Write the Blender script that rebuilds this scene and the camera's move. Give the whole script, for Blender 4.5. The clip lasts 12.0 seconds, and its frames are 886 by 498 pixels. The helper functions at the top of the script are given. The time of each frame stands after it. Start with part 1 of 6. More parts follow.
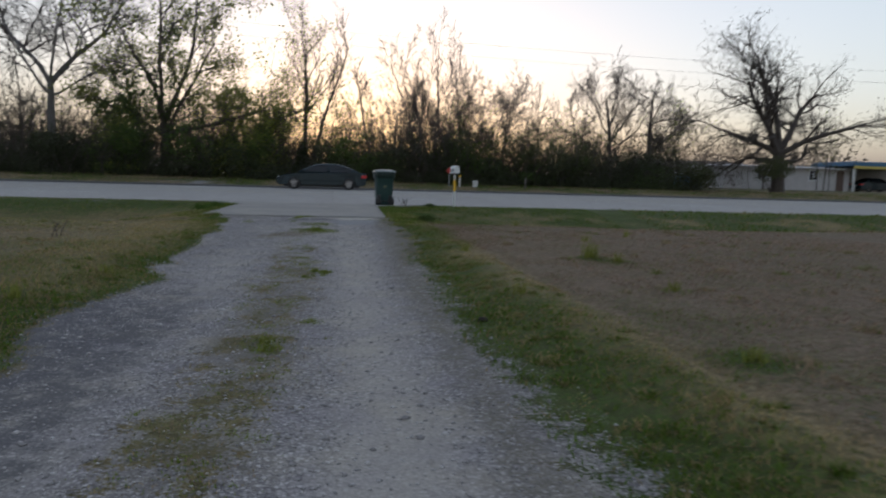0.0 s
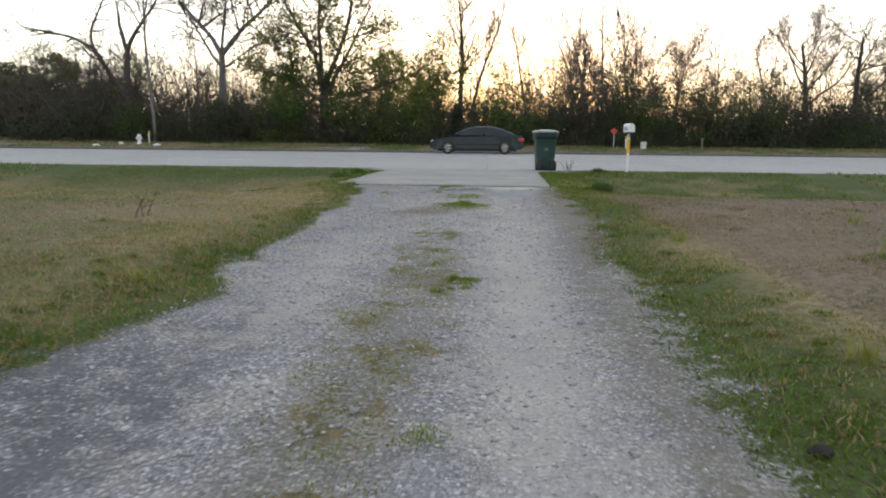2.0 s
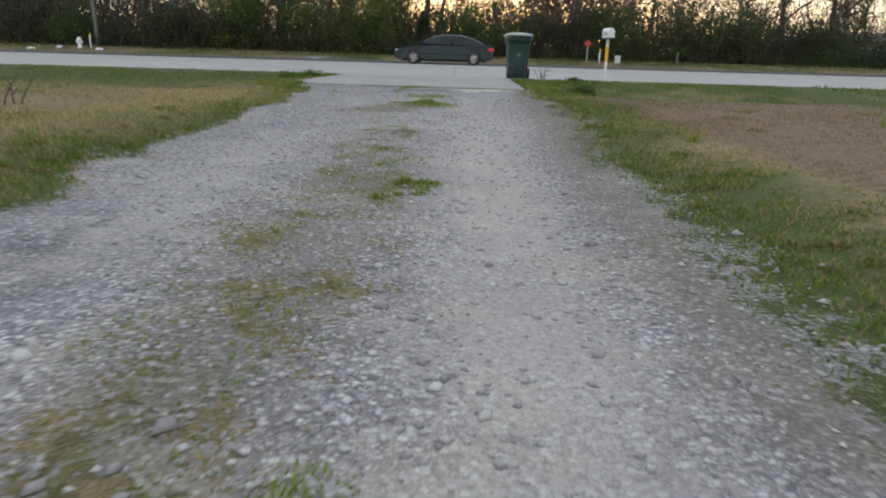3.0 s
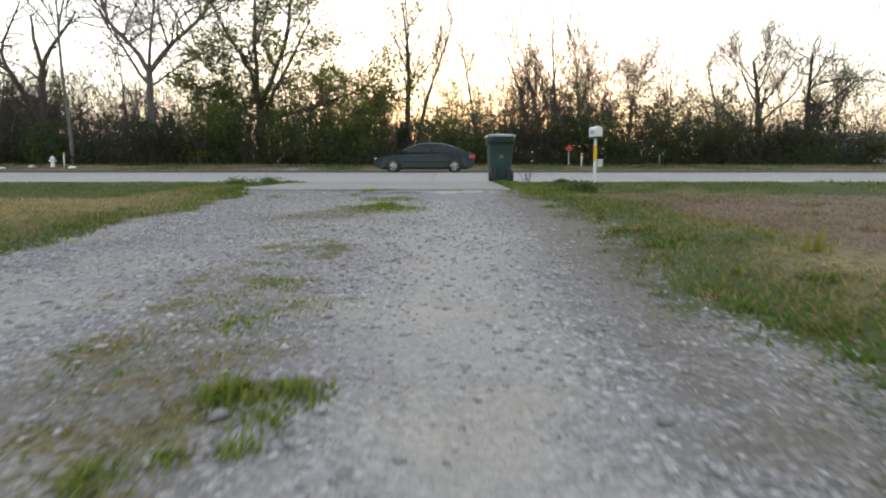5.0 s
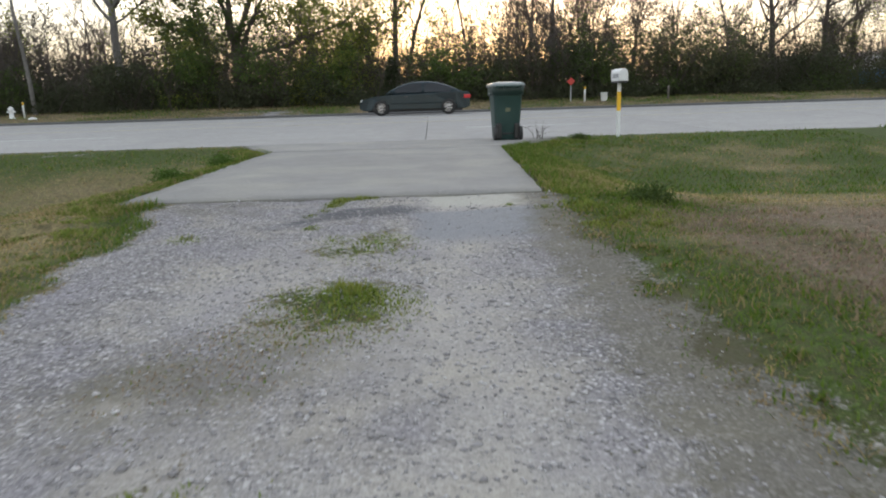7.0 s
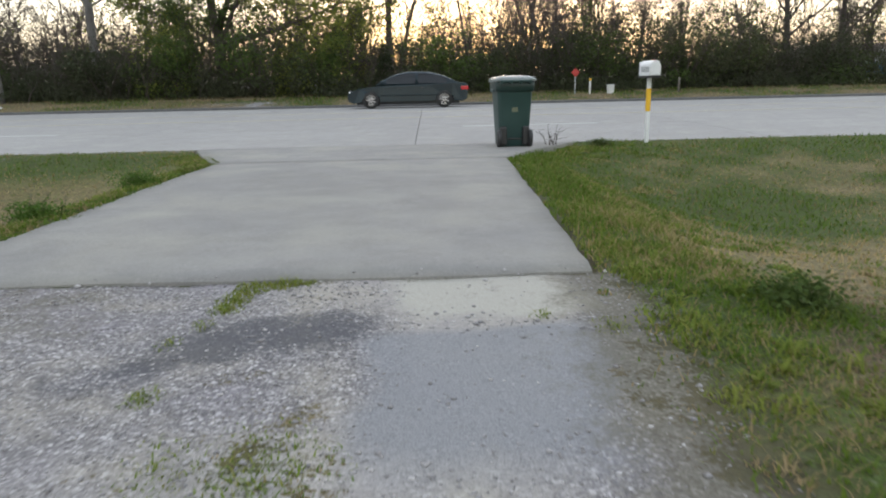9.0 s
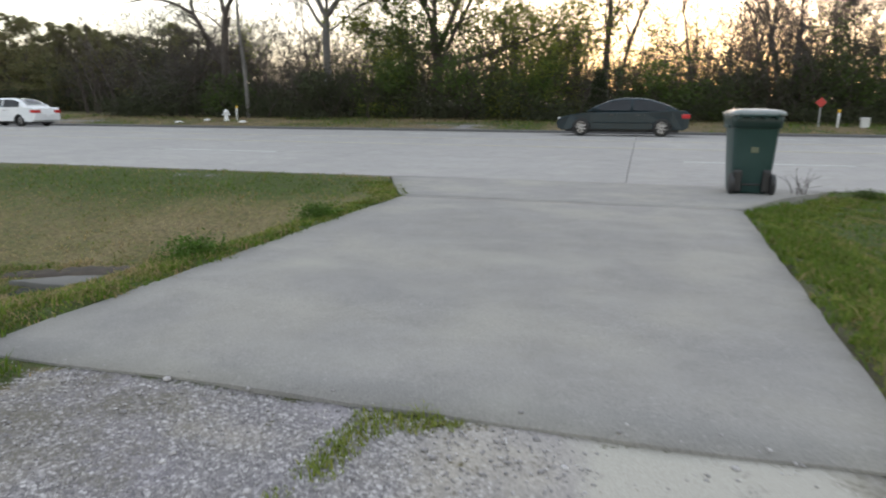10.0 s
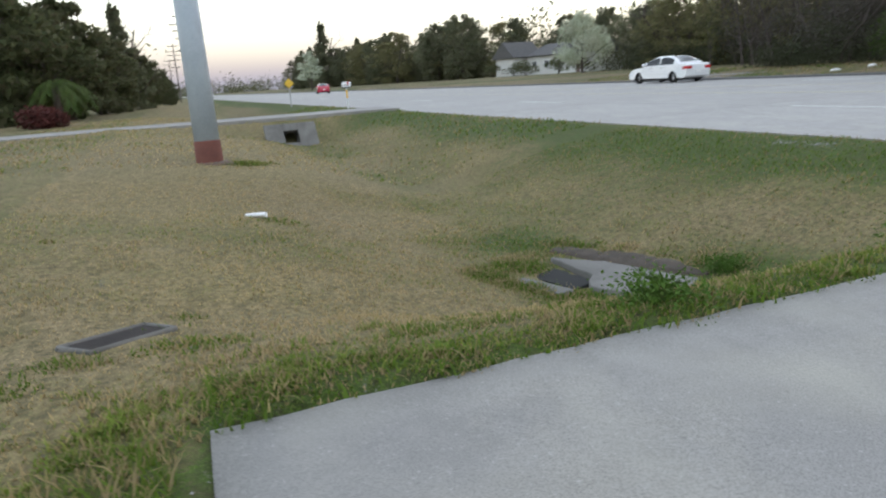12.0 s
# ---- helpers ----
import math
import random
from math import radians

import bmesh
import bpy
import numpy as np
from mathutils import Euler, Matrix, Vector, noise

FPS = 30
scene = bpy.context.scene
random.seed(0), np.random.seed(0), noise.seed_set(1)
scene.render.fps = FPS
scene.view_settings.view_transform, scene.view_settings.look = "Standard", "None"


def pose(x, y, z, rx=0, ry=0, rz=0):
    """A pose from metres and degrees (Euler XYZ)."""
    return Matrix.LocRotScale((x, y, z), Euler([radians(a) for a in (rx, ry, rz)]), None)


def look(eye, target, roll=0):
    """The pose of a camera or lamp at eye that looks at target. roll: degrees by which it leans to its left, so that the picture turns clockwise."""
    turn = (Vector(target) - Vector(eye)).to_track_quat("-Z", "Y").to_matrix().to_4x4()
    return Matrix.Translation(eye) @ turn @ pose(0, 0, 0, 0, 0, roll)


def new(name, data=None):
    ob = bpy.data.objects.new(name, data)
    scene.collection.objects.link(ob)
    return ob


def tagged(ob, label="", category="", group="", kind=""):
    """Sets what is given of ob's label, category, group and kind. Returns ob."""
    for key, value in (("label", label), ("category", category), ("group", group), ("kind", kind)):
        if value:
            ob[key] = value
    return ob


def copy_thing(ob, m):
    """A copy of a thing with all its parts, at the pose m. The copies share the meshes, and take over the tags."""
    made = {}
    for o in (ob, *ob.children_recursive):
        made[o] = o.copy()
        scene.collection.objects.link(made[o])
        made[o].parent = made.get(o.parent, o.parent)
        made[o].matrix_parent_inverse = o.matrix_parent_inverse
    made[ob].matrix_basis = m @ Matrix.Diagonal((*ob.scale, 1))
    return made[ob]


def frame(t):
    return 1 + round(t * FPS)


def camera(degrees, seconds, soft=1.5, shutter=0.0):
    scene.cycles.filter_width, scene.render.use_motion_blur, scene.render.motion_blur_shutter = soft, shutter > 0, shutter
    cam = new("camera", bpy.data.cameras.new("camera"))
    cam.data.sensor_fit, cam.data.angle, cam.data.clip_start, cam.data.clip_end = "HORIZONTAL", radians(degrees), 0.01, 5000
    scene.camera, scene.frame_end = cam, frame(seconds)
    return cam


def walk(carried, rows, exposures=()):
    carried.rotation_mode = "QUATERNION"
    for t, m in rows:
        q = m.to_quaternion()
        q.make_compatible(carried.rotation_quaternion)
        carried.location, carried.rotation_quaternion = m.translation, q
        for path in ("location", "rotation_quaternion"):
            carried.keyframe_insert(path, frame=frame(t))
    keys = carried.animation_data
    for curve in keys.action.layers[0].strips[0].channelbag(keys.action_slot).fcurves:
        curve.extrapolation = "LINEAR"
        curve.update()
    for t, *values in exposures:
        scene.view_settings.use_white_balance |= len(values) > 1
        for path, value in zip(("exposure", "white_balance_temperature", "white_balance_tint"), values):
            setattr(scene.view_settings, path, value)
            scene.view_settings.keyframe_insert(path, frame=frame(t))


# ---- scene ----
cam = camera(67.0, 12.0, soft=1.95, shutter=0.3)
PATH = [
    (0, (0.019, 0.000, 0.880), (1.648, 9.810, -0.174), 1.65),
    (0.5, (0.026, 0.573, 0.857), (0.480, 10.451, -0.636), 0.20),
    (1, (0.076, 1.147, 0.867), (-0.352, 11.062, -0.361), 0.22),
    (1.5, (0.048, 1.727, 0.843), (-0.742, 11.568, -0.751), 0.34),
    (2, (0.058, 2.295, 0.811), (-0.599, 12.141, -0.809), 0.56),
    (2.5, (0.057, 2.810, 0.699), (-0.327, 12.491, -1.777), 1.90),
    (2.7, (0.054, 3.019, 0.629), (-0.134, 12.601, -2.225), 1.87),
    (4.3, (0.270, 4.474, 0.272), (0.206, 14.337, -1.381), 1.39),
    (4.5, (0.234, 4.593, 0.289), (0.004, 14.479, -1.200), 2.25),
    (5, (0.199, 5.081, 0.363), (0.232, 15.005, -0.864), 0.00),
    (5.5, (0.193, 5.766, 0.514), (0.090, 15.711, -0.529), -0.43),
    (6, (0.158, 6.372, 0.680), (0.274, 16.252, -0.862), -1.45),
    (6.5, (0.166, 6.907, 0.783), (0.171, 16.739, -1.045), -0.72),
    (7, (0.149, 7.468, 0.871), (0.244, 17.213, -1.368), -1.71),
    (7.5, (0.172, 8.037, 0.908), (0.530, 17.857, -0.944), -1.89),
    (7.7, (0.178, 8.239, 0.920), (0.500, 18.046, -1.008), -1.75),
    (9.3, (0.258, 10.133, 0.982), (0.290, 19.837, -1.432), -0.93),
    (9.5, (0.241, 10.380, 0.983), (-0.712, 20.092, -1.198), -0.28),
    (10, (0.184, 10.881, 1.061), (-2.560, 20.275, -0.996), 0.30),
    (10.3, (0.094, 11.265, 1.062), (-3.748, 20.219, -1.189), -0.52),
    (10.5, (0.034, 11.509, 1.033), (-5.117, 19.890, -0.760), -1.25),
    (10.8, (-0.067, 11.760, 1.052), (-6.858, 18.838, -0.895), -2.22),
    (11, (-0.138, 11.910, 1.078), (-7.762, 18.117, -0.752), -1.69),
    (11.5, (-0.308, 12.326, 1.118), (-8.973, 16.920, -0.835), -3.11),
    (12, (-0.418, 12.831, 1.084), (-9.469, 16.294, -1.382), -3.85),
]
walk(cam, [(t, look(eye, target, roll)) for t, eye, target, roll in PATH],
     exposures=[(0.0, 3.22, 5800, 8), (0.5, 3.9, 6100, 8), (1.0, 4.12, 6250, 8), (2.0, 4.36, 6400, 7), (7.5, 4.45, 6450, 7), (9.5, 4.62, 6450, 7), (10.5, 4.42, 6500, 8), (11.2, 4.5, 6500, 8), (12.0, 4.72, 6150, 7)])

# ---- light: dusk, the sun has just gone down behind the wood across the road ----
SUN_ELEVATION, SUN_BEARING = -0.4, 3.2  # degrees; bearing to the right of +y
world = bpy.data.worlds.new("dusk_sky")
scene.world = world
world.use_nodes = True
wn, wl = world.node_tree.nodes, world.node_tree.links
sky = wn.new("ShaderNodeTexSky")
sky.sky_type, sky.sun_disc = "NISHITA", False
sky.sun_elevation, sky.sun_rotation = radians(SUN_ELEVATION), radians(SUN_BEARING)
sky.air_density, sky.dust_density, sky.ozone_density = 0.75, 3.8, 0.6
spread = wn.new("ShaderNodeGamma")  # pale high haze over the whole sky spreads its light
spread.inputs["Gamma"].default_value = 0.72
thin_haze, veil = wn.new("ShaderNodeHueSaturation"), wn.new("ShaderNodeMix")
thin_haze.inputs["Saturation"].default_value = 0.9
veil.data_type = "RGBA"
veil.inputs[0].default_value, veil.inputs[7].default_value = 0.28, (0.56, 0.53, 0.63, 1)
wl.new(sky.outputs[0], spread.inputs["Color"])
wl.new(spread.outputs[0], thin_haze.inputs["Color"])
wl.new(thin_haze.outputs[0], veil.inputs[6])
wl.new(veil.outputs[2], wn["Background"].inputs[0])
wn["Background"].inputs[1].default_value = 0.118
sun = new("sun", bpy.data.lights.new("sun", "SUN"))
sun.data.energy, sun.data.angle, sun.data.color = 0.03, radians(12), (1.0, 0.62, 0.35)
sb, se = radians(SUN_BEARING), radians(SUN_ELEVATION + 2.2)
sun.matrix_world = look((0, 0, 30), (-math.sin(sb) * math.cos(se) * 10, -math.cos(sb) * math.cos(se) * 10, 30 - math.sin(se) * 10))


# ---- materials ----
def nodes_of(name, rough=0.8, metal=0.0):
    m = bpy.data.materials.new(name)
    m.use_nodes = True
    b = m.node_tree.nodes["Principled BSDF"]
    b.inputs["Roughness"].default_value, b.inputs["Metallic"].default_value = rough, metal
    return m, m.node_tree.nodes, m.node_tree.links, b


def noise_node(n, l, scale, detail=4.0, rough=0.6, coords="Object"):
    tc, t = n.new("ShaderNodeTexCoord"), n.new("ShaderNodeTexNoise")
    t.inputs["Scale"].default_value, t.inputs["Detail"].default_value, t.inputs["Roughness"].default_value = scale, detail, rough
    l.new(tc.outputs[coords], t.inputs["Vector"])
    return t.outputs["Fac"]


def mix_node(n, l, fac, a, b, blend="MIX"):
    m = n.new("ShaderNodeMix")
    m.data_type, m.blend_type = "RGBA", blend
    for socket, value in ((m.inputs[0], fac), (m.inputs[6], a), (m.inputs[7], b)):
        if isinstance(value, (int, float)):
            socket.default_value = value
        elif isinstance(value, tuple):
            socket.default_value = (*value, 1)
        else:
            l.new(value, socket)
    return m.outputs[2]


def range_node(n, l, value, lo, hi, a=0.0, b=1.0):
    r = n.new("ShaderNodeMapRange")
    r.inputs[1].default_value, r.inputs[2].default_value, r.inputs[3].default_value, r.inputs[4].default_value = lo, hi, a, b
    l.new(value, r.inputs[0])
    return r.outputs[0]


def sum_node(n, l, a, b, op="ADD"):
    m = n.new("ShaderNodeMath")
    m.operation = op
    for socket, value in ((m.inputs[0], a), (m.inputs[1], b)):
        if isinstance(value, (int, float)):
            socket.default_value = value
        else:
            l.new(value, socket)
    return m.outputs[0]


def bump_node(n, l, b, height, strength, distance=0.01):
    u = n.new("ShaderNodeBump")
    u.inputs["Strength"].default_value, u.inputs["Distance"].default_value = strength, distance
    l.new(height, u.inputs["Height"])
    l.new(u.outputs[0], b.inputs["Normal"])


def attr_node(n, name):
    a = n.new("ShaderNodeAttribute")
    a.attribute_name = name
    return a.outputs["Fac"]


def surface(name, dark, light, scale=6.0, rough=0.8, metal=0.0, fine=60.0, bump=0.25, island=0.0, coat=0.0, distance=0.004):
    """A worn surface: two colours by broad stains, fine grain over them, a light relief."""
    m, n, l, b = nodes_of(name, rough, metal)
    broad, grain = noise_node(n, l, scale, 5), noise_node(n, l, fine, 3)
    fac = range_node(n, l, broad, 0.3, 0.7)
    if island:
        g = n.new("ShaderNodeNewGeometry")
        o = n.new("ShaderNodeObjectInfo")
        both = sum_node(n, l, g.outputs["Random Per Island"], g.outputs["Random Per Island"], "MULTIPLY") if island > 0.8 else sum_node(n, l, sum_node(n, l, g.outputs["Random Per Island"], o.outputs["Random"]), 0.5, "MULTIPLY")
        fac = mix_node(n, l, island, fac, both)
    col = mix_node(n, l, fac, dark, light)
    col = mix_node(n, l, 0.35, col, mix_node(n, l, grain, tuple(c * 0.45 for c in dark), tuple(min(1, c * 1.25) for c in light)))
    l.new(col, b.inputs["Base Color"])
    l.new(range_node(n, l, grain, 0.2, 0.8, max(0.02, rough - 0.12), min(1, rough + 0.1)), b.inputs["Roughness"])
    b.inputs["Coat Weight"].default_value = coat
    if bump:
        bump_node(n, l, b, grain, bump, distance)
    return m


def leaf_material(name, a, b_col, c_col, rough=0.75, glow=0.3):
    """Leaves and blades: colour by island, some light shining through."""
    m, n, l, b = nodes_of(name, rough)
    b.inputs["Specular IOR Level"].default_value = 0.15
    g = n.new("ShaderNodeNewGeometry")
    r = g.outputs["Random Per Island"]
    col = mix_node(n, l, range_node(n, l, r, 0.0, 0.6), a, b_col)
    col = mix_node(n, l, range_node(n, l, r, 0.7, 1.0), col, c_col)
    broad = noise_node(n, l, 0.5, 3)
    col = mix_node(n, l, range_node(n, l, broad, 0.35, 0.7, 0.0, 0.5), col, c_col)
    l.new(col, b.inputs["Base Color"])
    t = n.new("ShaderNodeBsdfTranslucent")
    l.new(col, t.inputs["Color"])
    s = n.new("ShaderNodeMixShader")
    s.inputs[0].default_value = glow
    l.new(b.outputs[0], s.inputs[1])
    l.new(t.outputs[0], s.inputs[2])
    l.new(s.outputs[0], n["Material Output"].inputs["Surface"])
    return m


GREEN, LUSH, STRAW, BROWN = (0.08, 0.136, 0.015), (0.026, 0.056, 0.007), (0.37, 0.285, 0.138), (0.27, 0.195, 0.145)


def turf_colour(n, l, fine, gain=1.0):
    """Straw, dead brown and green by the cover attributes, broken up by fine noise."""
    green, brown = attr_node(n, "green"), attr_node(n, "brown")
    straw = mix_node(n, l, fine, tuple(c * 0.6 * gain for c in STRAW), tuple(min(1, c * 1.15 * gain) for c in STRAW))
    dead = mix_node(n, l, fine, tuple(c * 0.55 * gain for c in BROWN), tuple(c * 1.25 * gain for c in BROWN))
    dry = mix_node(n, l, brown, straw, dead)
    lush = mix_node(n, l, range_node(n, l, fine, 0.3, 0.68), LUSH, GREEN)
    return dry, lush, green


def ground_material():
    m, n, l, b = nodes_of("ground", 0.95)
    b.inputs["Specular IOR Level"].default_value = 0.2
    big, mid, fine = noise_node(n, l, 0.9, 5), noise_node(n, l, 7, 5), noise_node(n, l, 55, 4, 0.7)
    dry, lush, green = turf_colour(n, l, fine)
    wob = sum_node(n, l, sum_node(n, l, mid, 0.5, "SUBTRACT"), sum_node(n, l, fine, 0.5, "SUBTRACT"))
    gm = range_node(n, l, sum_node(n, l, green, wob), 0.25, 0.75)
    olive = noise_node(n, l, 4.5, 5, 0.65)
    dry = mix_node(n, l, range_node(n, l, olive, 0.5, 0.66, 0.0, 0.45), dry, (0.16, 0.15, 0.05))
    turf = mix_node(n, l, gm, dry, lush)
    # dark gaps between blades and tufts: their shade is mixed into the turf colour
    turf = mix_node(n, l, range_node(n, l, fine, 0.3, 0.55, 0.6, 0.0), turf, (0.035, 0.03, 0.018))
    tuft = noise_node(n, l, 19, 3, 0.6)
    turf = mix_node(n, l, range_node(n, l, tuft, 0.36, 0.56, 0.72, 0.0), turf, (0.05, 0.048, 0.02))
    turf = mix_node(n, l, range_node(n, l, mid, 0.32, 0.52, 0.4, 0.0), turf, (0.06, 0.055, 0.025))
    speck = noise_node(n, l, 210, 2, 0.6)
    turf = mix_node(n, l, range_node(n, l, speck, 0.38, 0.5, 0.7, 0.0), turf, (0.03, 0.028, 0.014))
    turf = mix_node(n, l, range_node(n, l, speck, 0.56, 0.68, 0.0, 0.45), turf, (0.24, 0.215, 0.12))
    turf = mix_node(n, l, range_node(n, l, sum_node(n, l, attr_node(n, "dirt"), sum_node(n, l, wob, 1.6, "MULTIPLY")), 0.25, 0.85, 0, 0.8), turf, (0.085, 0.072, 0.05))
    # gravel: pale limestone chips of two sizes with grey fines
    tc, chip, gaps = n.new("ShaderNodeTexCoord"), None, None
    for size, lo, hi in ((150, (0.135, 0.126, 0.129), (0.43, 0.408, 0.396)), (78, (0.13, 0.122, 0.126), (0.58, 0.556, 0.544))):
        v = n.new("ShaderNodeTexVoronoi")
        v.inputs["Scale"].default_value, v.inputs["Randomness"].default_value = size, 1
        l.new(tc.outputs["Object"], v.inputs["Vector"])
        sep = n.new("ShaderNodeSeparateColor")
        l.new(v.outputs["Color"], sep.inputs[0])
        stone = mix_node(n, l, range_node(n, l, sep.outputs[0], 0.1, 1.0), lo, hi)
        # crevices between chips get their shade as a darker colour
        stone = mix_node(n, l, range_node(n, l, v.outputs["Distance"], 0.45, 0.75, 0, 0.7), stone, (0.07, 0.064, 0.068))
        chip = stone if chip is None else mix_node(n, l, range_node(n, l, sep.outputs[1], 0.45, 0.55), chip, stone)
    chip = mix_node(n, l, range_node(n, l, fine, 0.45, 0.7, 0, 0.4), chip, (0.26, 0.243, 0.235))
    packed = mix_node(n, l, range_node(n, l, fine, 0.3, 0.7), (0.3, 0.278, 0.25), (0.47, 0.44, 0.398))
    gravel = mix_node(n, l, range_node(n, l, sum_node(n, l, attr_node(n, "packed"), sum_node(n, l, wob, 0.8, "MULTIPLY")), 0.25, 0.9, 0.0, 0.75), chip, packed)
    gravel = mix_node(n, l, range_node(n, l, big, 0.3, 0.55, 0.28, 0.0), gravel, (0.15, 0.14, 0.15))
    hue = noise_node(n, l, 2.3, 4, 0.6)
    gravel = mix_node(n, l, range_node(n, l, hue, 0.5, 0.68, 0.0, 0.4), gravel, (0.43, 0.39, 0.31))
    gravel = mix_node(n, l, range_node(n, l, hue, 0.32, 0.48, 0.35, 0.0), gravel, (0.26, 0.24, 0.272))
    gravel = mix_node(n, l, range_node(n, l, speck, 0.36, 0.47, 0.35, 0.0), gravel, (0.09, 0.084, 0.088))
    bed = mix_node(n, l, range_node(n, l, speck, 0.35, 0.65), (0.15, 0.154, 0.166), (0.285, 0.287, 0.297))
    gravel = mix_node(n, l, range_node(n, l, attr_node(n, "slate"), 0.2, 0.8, 0, 0.85), gravel, bed)
    bed = mix_node(n, l, range_node(n, l, speck, 0.35, 0.65), (0.34, 0.325, 0.28), (0.45, 0.43, 0.38))
    gravel = mix_node(n, l, range_node(n, l, attr_node(n, "sand"), 0.2, 0.8, 0, 0.88), gravel, bed)
    gravel = mix_node(n, l, range_node(n, l, sum_node(n, l, attr_node(n, "damp"), sum_node(n, l, wob, 1.9, "MULTIPLY")), 0.35, 0.85, 0, 0.82), gravel, (0.075, 0.075, 0.084))
    gravel = mix_node(n, l, range_node(n, l, sum_node(n, l, attr_node(n, "dirt"), sum_node(n, l, wob, 1.6, "MULTIPLY")), 0.25, 0.95, 0, 0.7), gravel, (0.115, 0.104, 0.07))
    stony = range_node(n, l, sum_node(n, l, attr_node(n, "gravel"), sum_node(n, l, wob, 1.7, "MULTIPLY")), 0.38, 0.56)
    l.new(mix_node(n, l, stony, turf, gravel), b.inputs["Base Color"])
    h = sum_node(n, l, sum_node(n, l, v.outputs["Distance"], 0.6, "MULTIPLY"), fine)
    bump_node(n, l, b, h, 0.4, 0.006)
    return m


def blade_material():
    m, n, l, b = nodes_of("grass_blade", 0.75)
    b.inputs["Specular IOR Level"].default_value = 0.15
    g = n.new("ShaderNodeNewGeometry")
    r = g.outputs["Random Per Island"]
    dry, lush, green = turf_colour(n, l, r, 1.3)
    lush = mix_node(n, l, r, (0.045, 0.092, 0.011), (0.14, 0.21, 0.027))
    pick = range_node(n, l, sum_node(n, l, green, sum_node(n, l, r, 0.5, "SUBTRACT")), 0.5, 0.7)
    col = mix_node(n, l, pick, dry, lush)
    col = mix_node(n, l, range_node(n, l, r, 0.85, 1.0, 0, 0.5), col, (0.16, 0.17, 0.04))
    l.new(col, b.inputs["Base Color"])
    t = n.new("ShaderNodeBsdfTranslucent")
    l.new(col, t.inputs["Color"])
    s = n.new("ShaderNodeMixShader")
    s.inputs[0].default_value = 0.45
    l.new(b.outputs[0], s.inputs[1])
    l.new(t.outputs[0], s.inputs[2])
    l.new(s.outputs[0], n["Material Output"].inputs["Surface"])
    return m


def concrete_material(name, dark, light, joint_scale=0.35, patina=1.0):
    m, n, l, b = nodes_of(name, 0.85)
    big, mid, fine = noise_node(n, l, joint_scale, 6, 0.65), noise_node(n, l, 4, 6, 0.7), noise_node(n, l, 140, 3, 0.7)
    col = mix_node(n, l, range_node(n, l, big, 0.32, 0.68), dark, light)
    col = mix_node(n, l, range_node(n, l, mid, 0.42, 0.7, 0.0, 0.5), col, tuple(c * 0.7 for c in dark))
    wash = noise_node(n, l, 0.9, 5, 0.6)
    col = mix_node(n, l, range_node(n, l, wash, 0.5, 0.66, 0.0, 0.5 * patina), col, tuple(c * a for c, a in zip(light, (1.2, 1.17, 1.04))))
    col = mix_node(n, l, range_node(n, l, wash, 0.34, 0.48, 0.4 * patina, 0.0), col, tuple(c * a for c, a in zip(dark, (0.84, 0.85, 0.92))))
    col = mix_node(n, l, range_node(n, l, fine, 0.38, 0.56, 0.5, 0.0), col, tuple(c * 0.45 for c in dark))
    speck = noise_node(n, l, 55, 3, 0.75)
    col = mix_node(n, l, range_node(n, l, speck, 0.6, 0.72, 0.0, 0.5 * patina), col, tuple(min(1, c * 1.5) for c in light))
    col = mix_node(n, l, range_node(n, l, speck, 0.3, 0.4, 0.4 * patina, 0.0), col, tuple(c * 0.5 for c in dark))
    tc, mp, streak = n.new("ShaderNodeTexCoord"), n.new("ShaderNodeMapping"), n.new("ShaderNodeTexNoise")
    mp.inputs["Scale"].default_value = (1.0, 1.6, 1.0)
    streak.inputs["Scale"].default_value, streak.inputs["Detail"].default_value = 1.3, 5
    l.new(tc.outputs["Object"], mp.inputs["Vector"])
    l.new(mp.outputs[0], streak.inputs["Vector"])
    col = mix_node(n, l, range_node(n, l, streak.outputs["Fac"], 0.5, 0.75, 0.0, 0.35), col, tuple(c * a for c, a in zip(light, (1.16, 1.16, 1.06))))
    o = n.new("ShaderNodeObjectInfo")
    col = mix_node(n, l, range_node(n, l, o.outputs["Random"], 0, 1, 0.0, 0.22), col, tuple(c * 0.8 for c in dark))
    l.new(col, b.inputs["Base Color"])
    bump_node(n, l, b, sum_node(n, l, mid, fine), 0.25, 0.004)
    return m


def glass_material(name, tint):
    m, n, l, b = nodes_of(name, 0.06)
    b.inputs["Base Color"].default_value = (*tint, 1)
    b.inputs["Coat Weight"].default_value = 0.6
    l.new(range_node(n, l, noise_node(n, l, 3, 2), 0.3, 0.7, 0.03, 0.1), b.inputs["Roughness"])
    return m


M_GROUND = ground_material()
M_BLADE = blade_material()
M_APRON = concrete_material("apron_concrete", (0.242, 0.232, 0.216), (0.315, 0.303, 0.284))
M_ROAD = concrete_material("road_concrete", (0.31, 0.297, 0.283), (0.395, 0.38, 0.362), 0.12, 0.25)
M_JOINT = surface("joint_tar", (0.06, 0.06, 0.06), (0.12, 0.115, 0.11), 5)
M_PAINT_W = surface("worn_road_paint", (0.5, 0.5, 0.49), (0.62, 0.62, 0.6), 9)
M_PAINT_Y = surface("worn_yellow_paint", (0.5, 0.43, 0.25), (0.56, 0.5, 0.36), 9)
M_STONE = surface("limestone_chip", (0.13, 0.122, 0.124), (0.56, 0.538, 0.532), 9, 0.9, 0, 90, 0.4, 0.95)
